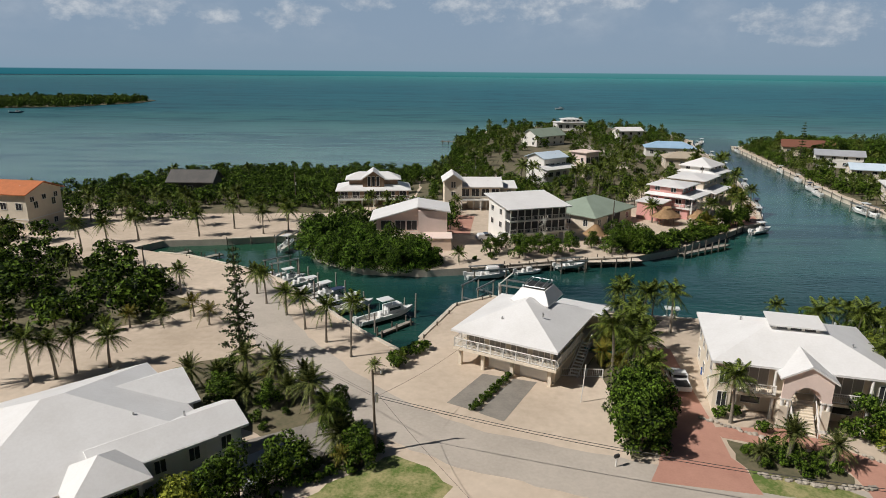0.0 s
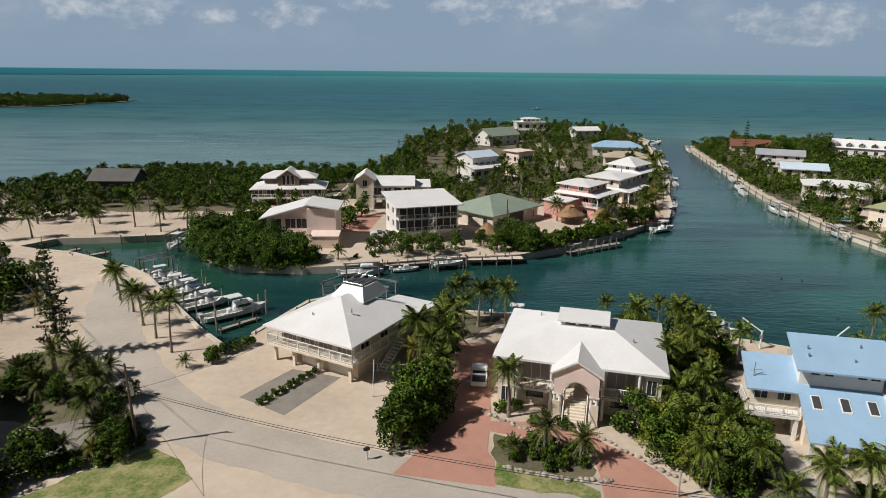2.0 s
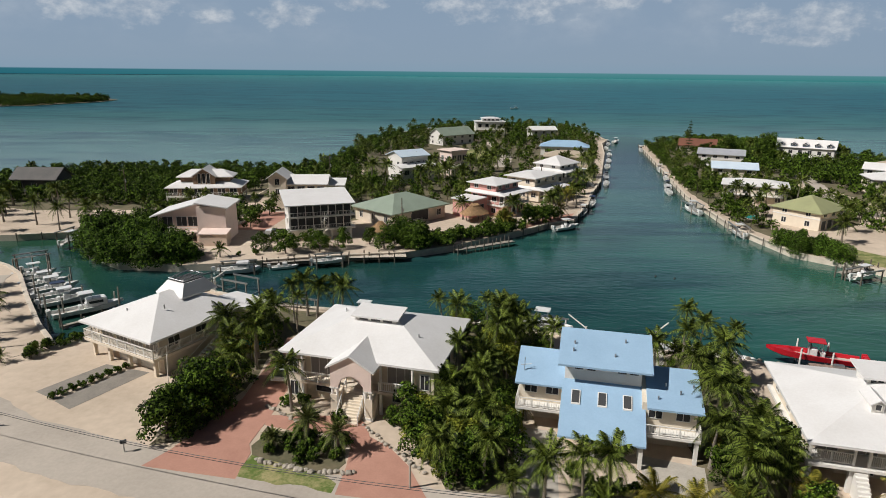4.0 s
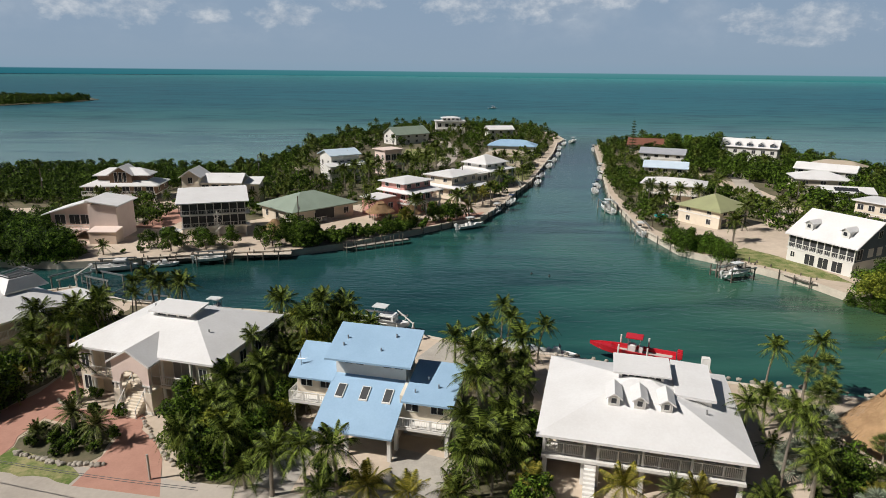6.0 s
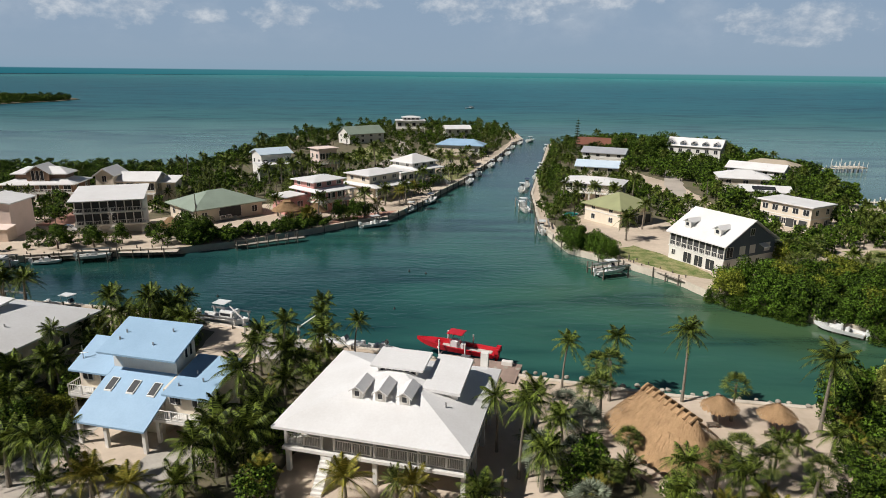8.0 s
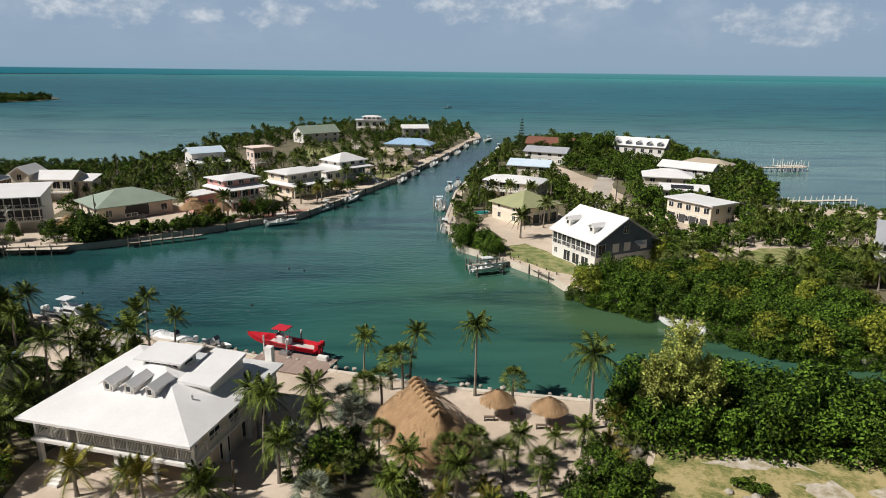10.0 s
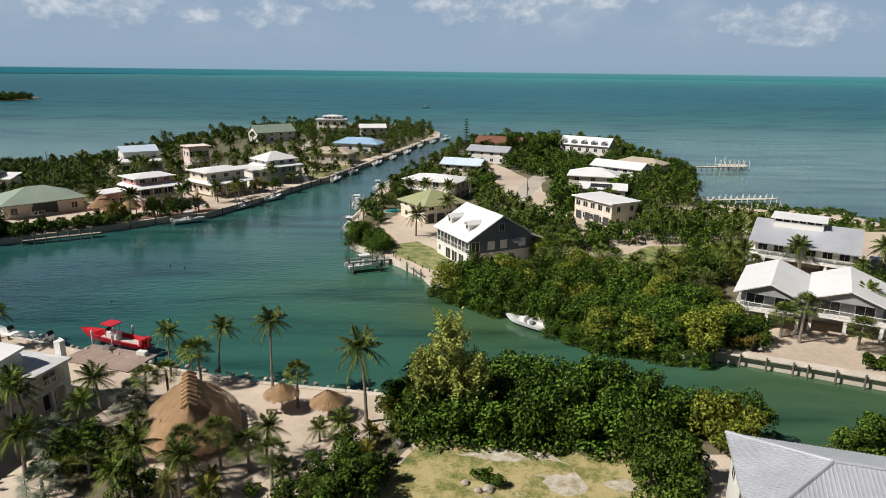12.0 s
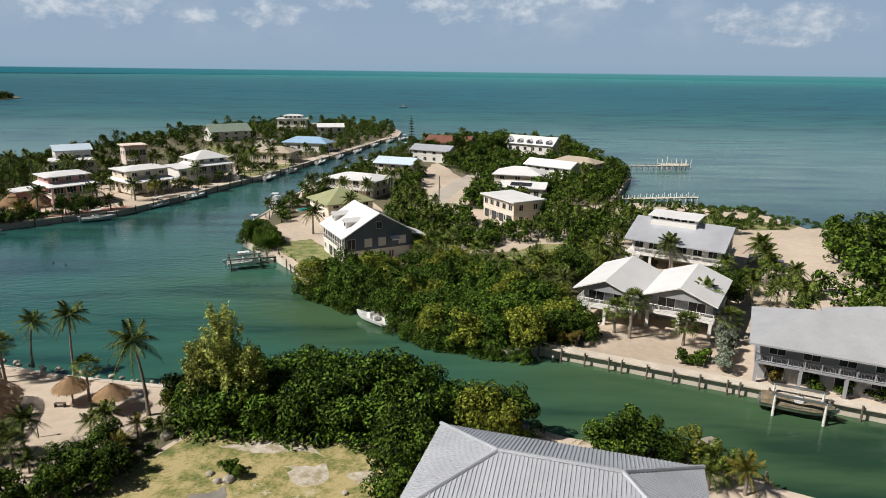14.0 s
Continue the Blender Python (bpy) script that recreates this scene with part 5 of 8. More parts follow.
tower = house("cream house with a white-roofed gable tower and porches", 9.6, 170, 3, 12, 9, 6.2, "cream", "whiteroof", "gable", 2.0, low="stilt", rails="F", wins=(4, 2))
part("tower_wall", box(-9.6, -5.0, -5.2, 2.5, 0, 7.8), "cream", tower)
roof_gable(tower, -10.2, -4.4, -5.8, 3.2, 7.8, 2.0, "y", "whiteroof", ends="cream", over=0.5)
window(tower, -7.3, -5.23, 7.0, 1.1, 1.7)
window(tower, -7.3, -5.23, 4.4, 1.0, 1.2)
part("annex_wall", box(6.0, 9.8, -1.5, 3.5, 0, 5.4), "cream", tower)
part("annex_roof", slab([(5.7, -2, 5.5), (10.2, -2, 5.5), (10.2, 4, 6.6), (5.7, 4, 6.6)], [(0, 1, 2, 3)], 0.2), "whiteroof", tower)
window(tower, 8, -1.53, 4.2, 1.0, 1.1)


def pink_shed_house():
    h = thing("house", "pale pink stucco house with slanting white roofs and a side stair", "house", -7.5, 131.5, 2)
    KEEP_OUT.append((-7.5, 132, 9))
    part("wall", box(2.2, 8.2, -3.2, 5.0, 0, 7.6), "pinkwall", h)
    part("wall", box(-6.6, 2.2, -1.6, 7.0, 2.2, 5.8), "pinkwall", h)
    part("lower_wall", box(-6.4, 2.1, 1.0, 7.0, 0, 2.2), "pinkwall", h)
    part("roof", slab([(-8.0, -2.6, 5.4), (2.4, -2.6, 8.4), (2.4, 8.0, 8.4), (-8.0, 8.0, 5.4)], [(0, 1, 2, 3)], 0.25), "whiteroof", h)
    part("roof", slab([(2.0, -3.8, 8.7), (8.9, -3.8, 7.6), (8.9, 6.0, 7.6), (2.0, 6.0, 8.7)], [(0, 1, 2, 3)], 0.25), "whiteroof", h)
    part("wedge_wall", from_data("wedge_wall", [(-6.6, -1.6, 5.7), (2.2, -1.6, 5.7), (2.2, -1.6, 8.0), (-6.6, 7, 5.7), (2.2, 7, 5.7), (2.2, 7, 8.0)], [(0, 1, 2), (5, 4, 3), (0, 3, 4, 1), (1, 4, 5, 2), (2, 5, 3, 0)]), "pinkwall", h)
    for x in (-4.6, -1.6, 0.8):
        window(h, x, -1.63, 4.2, 2.1, 2.0, glass="screen")
    part("porch_floor", box(-6.6, 2.2, -3.2, -1.6, 2.0, 2.2), "pinkwall", h)
    railing(h, [(-6.5, -3.1), (2.0, -3.1)], 2.2, gap=0.3)
    flight(h, 1.2, -3.3, 2.2, -3.2, -5.0, 0, 1.1, "pinkwall")
    part("shed_room", box(3.4, 9.0, -6.4, -3.2, 0, 2.6), "peach", h)
    part("shed_roof", slab([(3.2, -6.6, 2.65), (9.2, -6.6, 2.65), (9.2, -3.1, 3.1), (3.2, -3.1, 3.1)], [(0, 1, 2, 3)], 0.15), "pinkwall", h)
    stilts(h, [-6.3, -2, 2.0], [-3.0], 2.0, "pinkwall")


pink_shed_house()


def screened_house():
    h = thing("house", "white three-level house with two screened verandas and a spiral stair", "house", 18.5, 137.0, 19)
    KEEP_OUT.append((18.5, 137, 10))
    part("wall", box(-6.6, 6.6, -3.0, 6.0, 0, 7.9), "white", h)
    row_of_windows(h, -6.6, 6.6, -3, 6, 6.4, "L", 2, 1.2, 1.2)
    row_of_windows(h, -6.6, 6.6, -3, 6, 3.6, "L", 2, 1.2, 1.2)
    for z0, z1 in ((2.5, 5.0), (5.3, 7.9)):
        part("veranda_floor", box(-6.8, 7.4, -5.9, -3.0, z0 - 0.28, z0), "white", h)
        part("screen_wall", box(-6.4, 6.4, -5.4, -3.05, z0, z1), "screen", h)
        for i in range(9):
            x = -6.5 + i * 13.0 / 8
            part("post", box(x - 0.09, x + 0.09, -5.62, -5.42, z0, z1), "white", h)
        railing(h, [(-6.7, -5.8), (7.3, -5.8)], z0, gap=0.3, height=0.9)
    stilts(h, [-6.4, -2.2, 2.2, 6.4], [-5.6], 2.2, "white")
    roof_shed(h, -7.6, 7.4, -6.6, 6.8, 8.0, 9.2, "whiteroof")
    part("gable_fill", from_data("gable_fill", [(-6.6, -3, 7.8), (-6.6, 6, 7.8), (-6.6, 6, 8.9), (-6.6, -3, 8.1), (6.6, -3, 7.8), (6.6, 6, 7.8), (6.6, 6, 8.9), (6.6, -3, 8.1)], [(3, 2, 1, 0), (4, 5, 6, 7), (0, 1, 5, 4), (1, 2, 6, 5), (2, 3, 7, 6), (3, 0, 4, 7)]), "white", h)
    sp = bmesh.new()
    rod(sp, (0.6, -6.6, 0), (0.6, -6.6, 6.2), 0.1)
    for i in range(26):
        k = i * 0.5
        rod(sp, (0.6, -6.6, 0.2 + i * 0.21), (0.6 + 0.8 * math.cos(k), -6.6 + 0.8 * math.sin(k), 0.2 + i * 0.21), 0.06, n=4)
        rod(sp, (0.6 + 0.8 * math.cos(k), -6.6 + 0.8 * math.sin(k), 1.1 + i * 0.21), (0.6 + 0.8 * math.cos(k + 0.5), -6.6 + 0.8 * math.sin(k + 0.5), 1.1 + (i + 1) * 0.21), 0.04, n=4)
    part("spiral_stair", sp, "white", h)


screened_house()
bung = house("beige bungalow with a sage green hip roof and a shaded porch", 36.0, 153.6, 46.5, 19.5, 15.5, 3.5, "beige", "greenroof", "hip", 3.0, over=0.9, wins=(4, 3))
# thin dark panel in place of the shade under the porch
part("porch_shade", box(-2.6, 2.8, -7.0, -6.88, 0.5, 3.3), "screen", bung)
stair(bung, -0.4, 1.4, -7.05, -9.0, 0.9, 5, "beige")
railing(bung, [(-3.4, -8.3), (-0.6, -8.3)], 0.5, gap=0.3)


def canal_house(label, x, y, rz, w, d, wall, low, mid, top, rise, set_back, under="wall", porch="white", mat_top="whiteroof"):
    """A canal-side house: ground level, a railed porch under a skirt of roof, and a smaller upper storey with its own roof."""
    h = thing("house", label, "house", x, y, rz)
    KEEP_OUT.append((x, y, max(w, d) * 0.55))
    a, b = w / 2, d / 2
    if low > 1:
        if under == "stilt":
            stilts(h, [-a + 0.4, -a / 3, a / 3, a - 0.4], [-b + 0.4, 0, b - 0.6], low - 0.25)
            part("store_wall", box(-a * 0.6, a * 0.5, -b * 0.2, b - 0.8, 0, low - 0.25), wall, h)
        else:
            part("lower_wall", box(-a + 0.6, a - 0.6, -b + 1.2, b - 0.5, 0, low - 0.25), wall, h)
            row_of_windows(h, -a + 0.6, a - 0.6, -b + 1.2, b - 0.5, 1.3, "F", 3, 1.6, 1.5)
            row_of_windows(h, -a + 0.6, a - 0.6, -b + 1.2, b - 0.5, 1.3, "L", 2, 1.3, 1.2)
            stilts(h, [-a + 0.3, 0, a - 0.3], [-b + 0.3], low - 0.25, porch)
        part("porch_floor", box(-a, a, -b, b - 0.3, low - 0.25, low), porch, h)
        railing(h, [(-a + 0.1, b * 0.3), (-a + 0.1, -b + 0.1), (a - 0.1, -b + 0.1), (a - 0.1, b * 0.5)], low, porch, gap=0.3)
    for px in (-a + 0.3, -a / 3, a / 3, a - 0.3):
        part("porch_post", box(px - 0.12, px + 0.12, -b + 0.2, -b + 0.44, low, mid), porch, h)
    part("wall", box(-a + 0.9, a - 0.9, -b + 2.4, b - 0.5, low, mid), wall, h)
    row_of_windows(h, -a + 0.9, a - 0.9, -b + 2.4, b - 0.5, (low + mid) / 2, "F", 3, 2.2, min(2.1, mid - low - 0.6), bars=2)
    row_of_windows(h, -a + 0.9, a - 0.9, -b + 2.4, b - 0.5, (low + mid) / 2, "L", 3, 1.4, 1.3)
    row_of_windows(h, -a + 0.9, a - 0.9, -b + 2.4, b - 0.5, (low + mid) / 2, "R", 3, 1.4, 1.3)
    k, e = set_back, 0.5
    c = [(-a - e, -b - e), (a + e, -b - e), (a + e, b + e), (-a - e, b + e)]
    q = [(-a + 0.6, -b + k), (a - 0.6, -b + k), (a - 0.6, b - 0.2), (-a + 0.6, b - 0.2)]
    part("skirt_roof", slab([(px, py, mid) for px, py in c] + [(px, py, mid + 0.55) for px, py in q], [(0, 1, 5, 4), (1, 2, 6, 5), (2, 3, 7, 6), (3, 0, 4, 7)], 0.22), "whiteroof", h)
    part("upper_wall", box(-a + 0.7, a - 0.7, -b + k + 0.1, b - 0.3, mid + 0.1, top), wall, h)
    row_of_windows(h, -a + 0.7, a - 0.7, -b + k + 0.1, b - 0.3, (mid + top) / 2 + 0.3, "F", 3, 1.4, 1.0)
    row_of_windows(h, -a + 0.7, a - 0.7, -b + k + 0.1, b - 0.3, (mid + top) / 2 + 0.3, "L", 2, 1.2, 1.0)
    row_of_windows(h, -a + 0.7, a - 0.7, -b + k + 0.1, b - 0.3, (mid + top) / 2 + 0.3, "R", 2, 1.2, 1.0)
    roof_hip(h, -a - 0.1, a + 0.1, -b + k - 0.7, b + 0.4, top, rise, mat_top)
    roof_vents(h, [(a * 0.4, b * 0.3, top + rise * 0.5)])
    return h


pink = canal_house("salmon pink three-level house with white balconies and roofs", 61.2, 163.0, 49, 11.2, 12.0, "salmon", 2.8, 5.6, 7.9, 0.8, 3.2)
part("side_roof", slab([(-12.4, -1.0, 4.6), (-6.2, -1.0, 4.8), (-6.2, 6, 4.8), (-12.4, 6, 4.6)], [(0, 1, 2, 3)], 0.25), "whiteroof", pink)
part("side_wall", box(-12.0, -4.9, -0.5, 5.6, 0, 4.4), "salmon", pink)
row_of_windows(pink, -12.0, -6.4, -0.5, 5.6, 2.4, "F", 2, 1.6, 1.4)
crm = canal_house("cream house with a broad white skirt roof over a shaded terrace", 73.8, 181.0, 51, 13.6, 13.4, "cream", 0.4, 4.0, 7.0, 0.9, 3.6)
hipw = canal_house("white stilt house with a tiered white hip roof and arched balconies", 84.4, 204.0, 48, 12.0, 12.0, "white", 2.7, 5.5, 7.4, 2.3, 2.6, "stilt")
part("lower_roof", slab([(-12.6, -5.5, 5.2), (-6.6, -5.5, 5.2), (-6.6, 4, 5.7), (-12.6, 4, 5.7)], [(0, 1, 2, 3)], 0.22), "whiteroof", hipw)
part("lower_wall", box(-12.0, -6.0, -5.0, 3.6, 0, 5.1), "white", hipw)
row_of_windows(hipw, -12.0, -6.2, -5.0, 3.6, 3.6, "F", 2, 1.6, 1.4)
flight(hipw, 5.0, -6.2, 2.7, 5.0, -10.2, 0, 1.2)
bw = house("pale blue and white two-storey house with a washed blue roof", 34.5, 213, 38, 12, 9.5, 8.4, "white", "ltblueroof", "gable", 1.7, split=3.0, wins=(4, 2))
part("lower_roof", slab([(-8.0, -8.2, 5.3), (6.6, -8.2, 5.3), (6.6, -4.0, 6.2), (-8.0, -4.0, 6.2)], [(0, 1, 2, 3)], 0.22), "whiteroof", bw)
part("lower_wall", box(-7.2, 6.0, -7.4, -4.1, 0, 5.2), "white", bw)
row_of_windows(bw, -7.2, 6.0, -7.4, 0, 3.6, "F", 4, 1.8, 1.5)
house("pinkish tower house with a flat parapet", 50.0, 225, 40, 8.5, 8, 8.6, "pinkwall", "pinkwall", "flat", 0, split=3.4, wins=(3, 2), rails="F")
house("house with a pale green gable roof behind palms", 50.5, 326, 40, 22, 12, 4.8, "white", "greenroof", "gable", 3.6, wins=(4, 2))
ptw = house("white house on the point with a flat white roof", 73, 376, 5, 18, 11, 7.6, "white", "whiteroof", "flat", 0.3, split=3.2, rails="F", wins=(4, 2))
part("upper_wall", box(-4.5, 5.5, -3.0, 3.0, 7.9, 9.6), "white", ptw)
row_of_windows(ptw, -4.5, 5.5, -3.0, 3.0, 8.8, "F", 4, 1.4, 0.9)
roof_hip(ptw, -5.2, 6.2, -3.8, 3.8, 9.6, 0.8, "whiteroof")
house("tan hip-roofed bungalow beside the narrow canal", 95, 249, -10, 18, 11, 4.2, "beige", "tanroof", "hip", 2.0, wins=(4, 2))
house("low house with a bright blue roof among palms", 101, 286, -12, 22, 11, 4.0, "white", "blueroof", "hip", 2.4, wins=(4, 2))
house("small white house under palms near the point", 100, 350, 10, 15, 10, 5.6, "white", "whiteroof", "gable", 1.8, wins=(3, 2))
# houses of the eastern spit
house("house with a red-brown roof under tall trees", 166, 292, -20, 22, 11, 4.2, "beige", "brownroof", "gable", 2.8, wins=(4, 2))
house("low house with a pale gable roof on the canal", 159, 256, -25, 18, 10, 4.8, "white", "greyroof", "gable", 1.9, wins=(4, 2))
house("house with a washed blue roof and yellow trim", 147, 217, -20, 15, 10, 4.8, "cream", "ltblueroof", "gable", 1.8, wins=(3, 2))
wbig = house("wide white-roofed house with a shaded porch on the canal", 138, 182.5, -25, 18, 12, 5.0, "beige", "whiteroof", "hip", 1.3, wins=(4, 3), rails="F", split=2.2)
oli = house("cream house with an olive green hip roof and arcades", 137.2, 152.0, 34, 13.4, 12.8, 4.3, "cream", "oliveroof", "hip", 3.0, wins=(3, 2))
# dark panes on the solid wall stand in for the shade inside the arcade
for x in (-4.2, -1.4, 1.4, 4.2):
    window(oli, x, -5.74, 1.2, 2.0, 2.2, bars=0, glass="screen", name="arcade_opening")
part("porch_screen", box(-5.9, -5.76, -4.6, 4.6, 0.9, 3.9), "screen", oli)
dor7 = house("long white house with a row of triangular dormers by the sea", 202, 272, -34, 23, 10, 6.0, "white", "whiteroof", "gable", 3.2, split=1.9, wins=(6, 2))
for x in (-9, -4.5, 0, 4.5, 9):
    dormer(dor7, x, -4.6, -1.6, 6.4, 7.4, 2.2, "whiteroof", "slate")
house("tan-roofed wing of a seaside house", 212, 226, -40, 18, 10, 4.6, "beige", "tanroof", "hip", 1.8, wins=(4, 2))
house("white gabled house beside the sea with dark windows", 201, 214, -40, 19, 9, 4.8, "white", "whiteroof", "gable", 1.9, wins=(5, 2))
house("white hip-roofed house in dense greenery", 187.5, 195, -15, 16, 12, 5.0, "beige", "whiteroof", "hip", 2.0, wins=(3, 2))
sol = house("low white-roofed house with solar panels", 187, 180, -16, 14, 9, 3.4, "white", "whiteroof", "gable", 1.3, wins=(3, 2))
part("solar_panel", slab([(-3.6, -3.4, 3.85), (2.6, -3.4, 3.85), (2.6, -1.2, 4.48), (-3.6, -1.2, 4.48)], [(0, 1, 2, 3)], 0.08), "glass", sol)
arc_h = house("cream flat-roofed house with arched openings and shrubs", 180.5, 150.5, -60, 14.5, 10, 5.5, "cream", "whiteroof", "flat", 0, split=2.6, wins=(5, 2))
# flat dark panes paint the shaded depth of the arches on the wall
for i in range(4):
    x = -4.8 + i * 3.2
    window(arc_h, x, -4.36, 1.15, 2.0, 2.1, bars=0, glass="screen", name="arcade_opening")
house("pale-roofed cottage at the edge of the eastern shore", 300, 95, -15, 16, 11, 4.6, "white", "whiteroof", "hip", 2.0)

# ---- plants ----
rng = np.random.default_rng(7)
R = random.Random(11)


def leaves_mesh(name, centres, normals, size, spread=0.5):
    """Small four-cornered leaves, each its own piece."""
    n = len(centres)
    nn = normals + rng.normal(0, spread, normals.shape)
    nn /= np.linalg.norm(nn, axis=1, keepdims=True)
    up = np.cross(nn, rng.normal(0, 1, nn.shape))
    up /= np.linalg.norm(up, axis=1, keepdims=True)
    sd = np.cross(nn, up)
    s = size * rng.uniform(0.6, 1.25, (n, 1))
    v = np.stack([centres - up * s, centres + sd * s * 0.55 + nn * s * 0.15, centres + up * s, centres - sd * s * 0.55 + nn * s * 0.15], 1).reshape(-1, 3)
    return from_data(name, v.tolist(), np.arange(4 * n).reshape(-1, 4).tolist())


def crown_mesh(name, rx, rz, clumps, per, size, low=-0.5, skirt=0):
    """Lumps of leaves round a middle, uneven in outline."""
    cs, ns = [], []
    for k in range(clumps + skirt):
        d = rng.normal(0, 1, 3)
        d /= np.linalg.norm(d)
        d[2] = max(d[2], low)
        c = d * np.array([rx, rx, rz]) * rng.uniform(0.45, 0.85)
        if k >= clumps:  # low outer boughs that reach the ground
            b = 2 * math.pi * k / max(skirt, 1) + rng.uniform(-0.3, 0.3)
            c = np.array([math.cos(b) * rx * 0.72, math.sin(b) * rx * 0.72, -rz * rng.uniform(0.55, 0.95)])
        r = rx * rng.uniform(0.28, 0.46)
        q = rng.normal(0, 1, (per, 3))
        q /= np.linalg.norm(q, axis=1, keepdims=True)
        keep = q[:, 2] > -0.55
        q = q[keep]
        cs.append(c + q * r * rng.uniform(0.72, 1.08, (len(q), 1)) * np.array([1, 1, 0.85]))
        ns.append(q + np.array([0, 0, 0.35]))
    return leaves_mesh(name, np.concatenate(cs), np.concatenate(ns), size)


def tree_proto(label, leaf, rx, rz, trunk, clumps, per, size, name="tree", cat="tree", low=-0.5, skirt=0):
    h = thing(name, label, cat, 0, 0)
    tb = bmesh.new()
    rod(tb, (0, 0, -0.1), (0.1, 0.05, trunk), 0.2, 0.13)
    for k in range(5):
        a = k * 1.26 + 0.3
        rod(tb, (0.1, 0.05, trunk * 0.8), (math.cos(a) * rx * 0.6, math.sin(a) * rx * 0.6, trunk + rz * 0.5), 0.1, 0.03, 5)
    part("trunk", tb, "treebark", h)
    c = part("crown", crown_mesh("crown", rx, rz, clumps, per, size, low, skirt), leaf, h)
    c.location = (0, 0, trunk + rz * 0.55)
    return h


TREES = {
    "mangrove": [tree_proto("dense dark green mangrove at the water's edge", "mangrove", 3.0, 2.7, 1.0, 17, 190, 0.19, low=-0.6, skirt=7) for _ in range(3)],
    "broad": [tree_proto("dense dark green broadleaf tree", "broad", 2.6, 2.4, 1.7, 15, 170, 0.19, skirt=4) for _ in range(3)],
    "bright": [tree_proto("bright green sea-grape tree", "bright", 2.7, 2.1, 1.5, 14, 170, 0.2, skirt=4) for _ in range(2)],
    "shrub": [tree_proto("low rounded dense green shrub", "broad", 1.1, 0.8, 0.35, 10, 90, 0.14, "shrub", "shrub") for _ in range(2)],
    "rusty": [tree_proto("rusty yellow-green clipped shrub", "rusty", 1.0, 1.4, 0.5, 10, 110, 0.13, "shrub", "shrub")],
    "silver": [tree_proto("silvery round buttonwood shrub", "silver", 1.3, 1.4, 0.6, 11, 110, 0.15, "shrub", "shrub")],
}


def frond(vs, fs, base, a, lift, length, leaf, pairs, width, droop, hang=0.5, twist=0.0):
    """One feather frond: an arching midrib with rows of hanging leaflets."""
    out = Vector((math.cos(a), math.sin(a), 0))
    side = Vector((-math.sin(a), math.cos(a), 0))
    n = 8
    spine = []
    for i in range(n + 1):
        s = i / n
        spine.append(base + out * (length * s * math.cos(lift) * (1 - 0.12 * s)) + Vector((0, 0, length * (math.sin(lift) * s - droop * s * s))) + side * (twist * s * s))
    for i in range(n):
        k = len(vs)
        w0, w1 = 0.05 * (1 - i / n) + 0.012, 0.05 * (1 - (i + 1) / n) + 0.012
        vs += [spine[i] - side * w0, spine[i] + side * w0, spine[i + 1] + side * w1, spine[i + 1] - side * w1]
        fs.append((k, k + 1, k + 2, k + 3))
    for j in range(pairs):
        s = 0.12 + 0.88 * j / (pairs - 1)
        f = s * n
        i = min(int(f), n - 1)
        p = spine[i].lerp(spine[i + 1], f - i)
        t = (spine[i + 1] - spine[i]).normalized()
        ll = leaf * (math.sin(math.pi * min(1.0, 0.22 + s * 0.8)) * 0.75 + 0.25)
        for sg in (-1, 1):
            d = (side * sg * 0.8 + t * 0.55 + Vector((0, 0, -hang))).normalized()
            k = len(vs)
            vs += [p - t * width, p + t * width, p + d * ll]
            fs.append((k, k + 1, k + 2))


def feather_crown(n, length, leaf, pairs, width, lift0, lift1, droop, hang, wind=0.0):
    vs, fs = [], []
    for k in range(n):
        a = k * 2.39996 + R.uniform(-0.2, 0.2)
        u = k / max(n - 1, 1)
        lift = lift0 + (lift1 - lift0) * u + R.uniform(-0.12, 0.12)
        frond(vs, fs, Vector((0, 0, 0.1)), a, lift, length * R.uniform(0.85, 1.1), leaf, pairs, width, droop * R.uniform(0.8, 1.2) * (1.1 - 0.5 * math.sin(max(lift, 0))), hang, R.uniform(-0.3, 0.3) + wind)
    return from_data("crown", vs, fs)


def fan_crown(n, stalk, rad):
    vs, fs = [], []
    for k in range(n):
        a = k * 2.39996
        lift = -0.5 + 1.9 * (k / n) + R.uniform(-0.15, 0.15)
        d = Vector((math.cos(a) * math.cos(lift), math.sin(a) * math.cos(lift), math.sin(lift)))
        side = Vector((-math.sin(a), math.cos(a), 0))
        up = d.cross(side) * -1
        c = d * stalk * R.uniform(0.8, 1.1)
        i = len(vs)
        vs += [side * 0.02, -side * 0.02, c]
        fs.append((i, i + 1, i + 2))
        for j in range(13):
            t = -1.9 + 3.8 * j / 12
            e = (d * math.cos(t) + side * math.sin(t)) * rad + Vector((0, 0, -0.3 * rad)) * abs(math.cos(t))
            w = (d * -math.sin(t) + side * math.cos(t)) * 0.055 * rad
            i = len(vs)
            vs += [c, c + e * 0.55 - w, c + e, c + e * 0.55 + w]
            fs.append((i, i + 1, i + 2, i + 3))
    return from_data("crown", vs, fs)


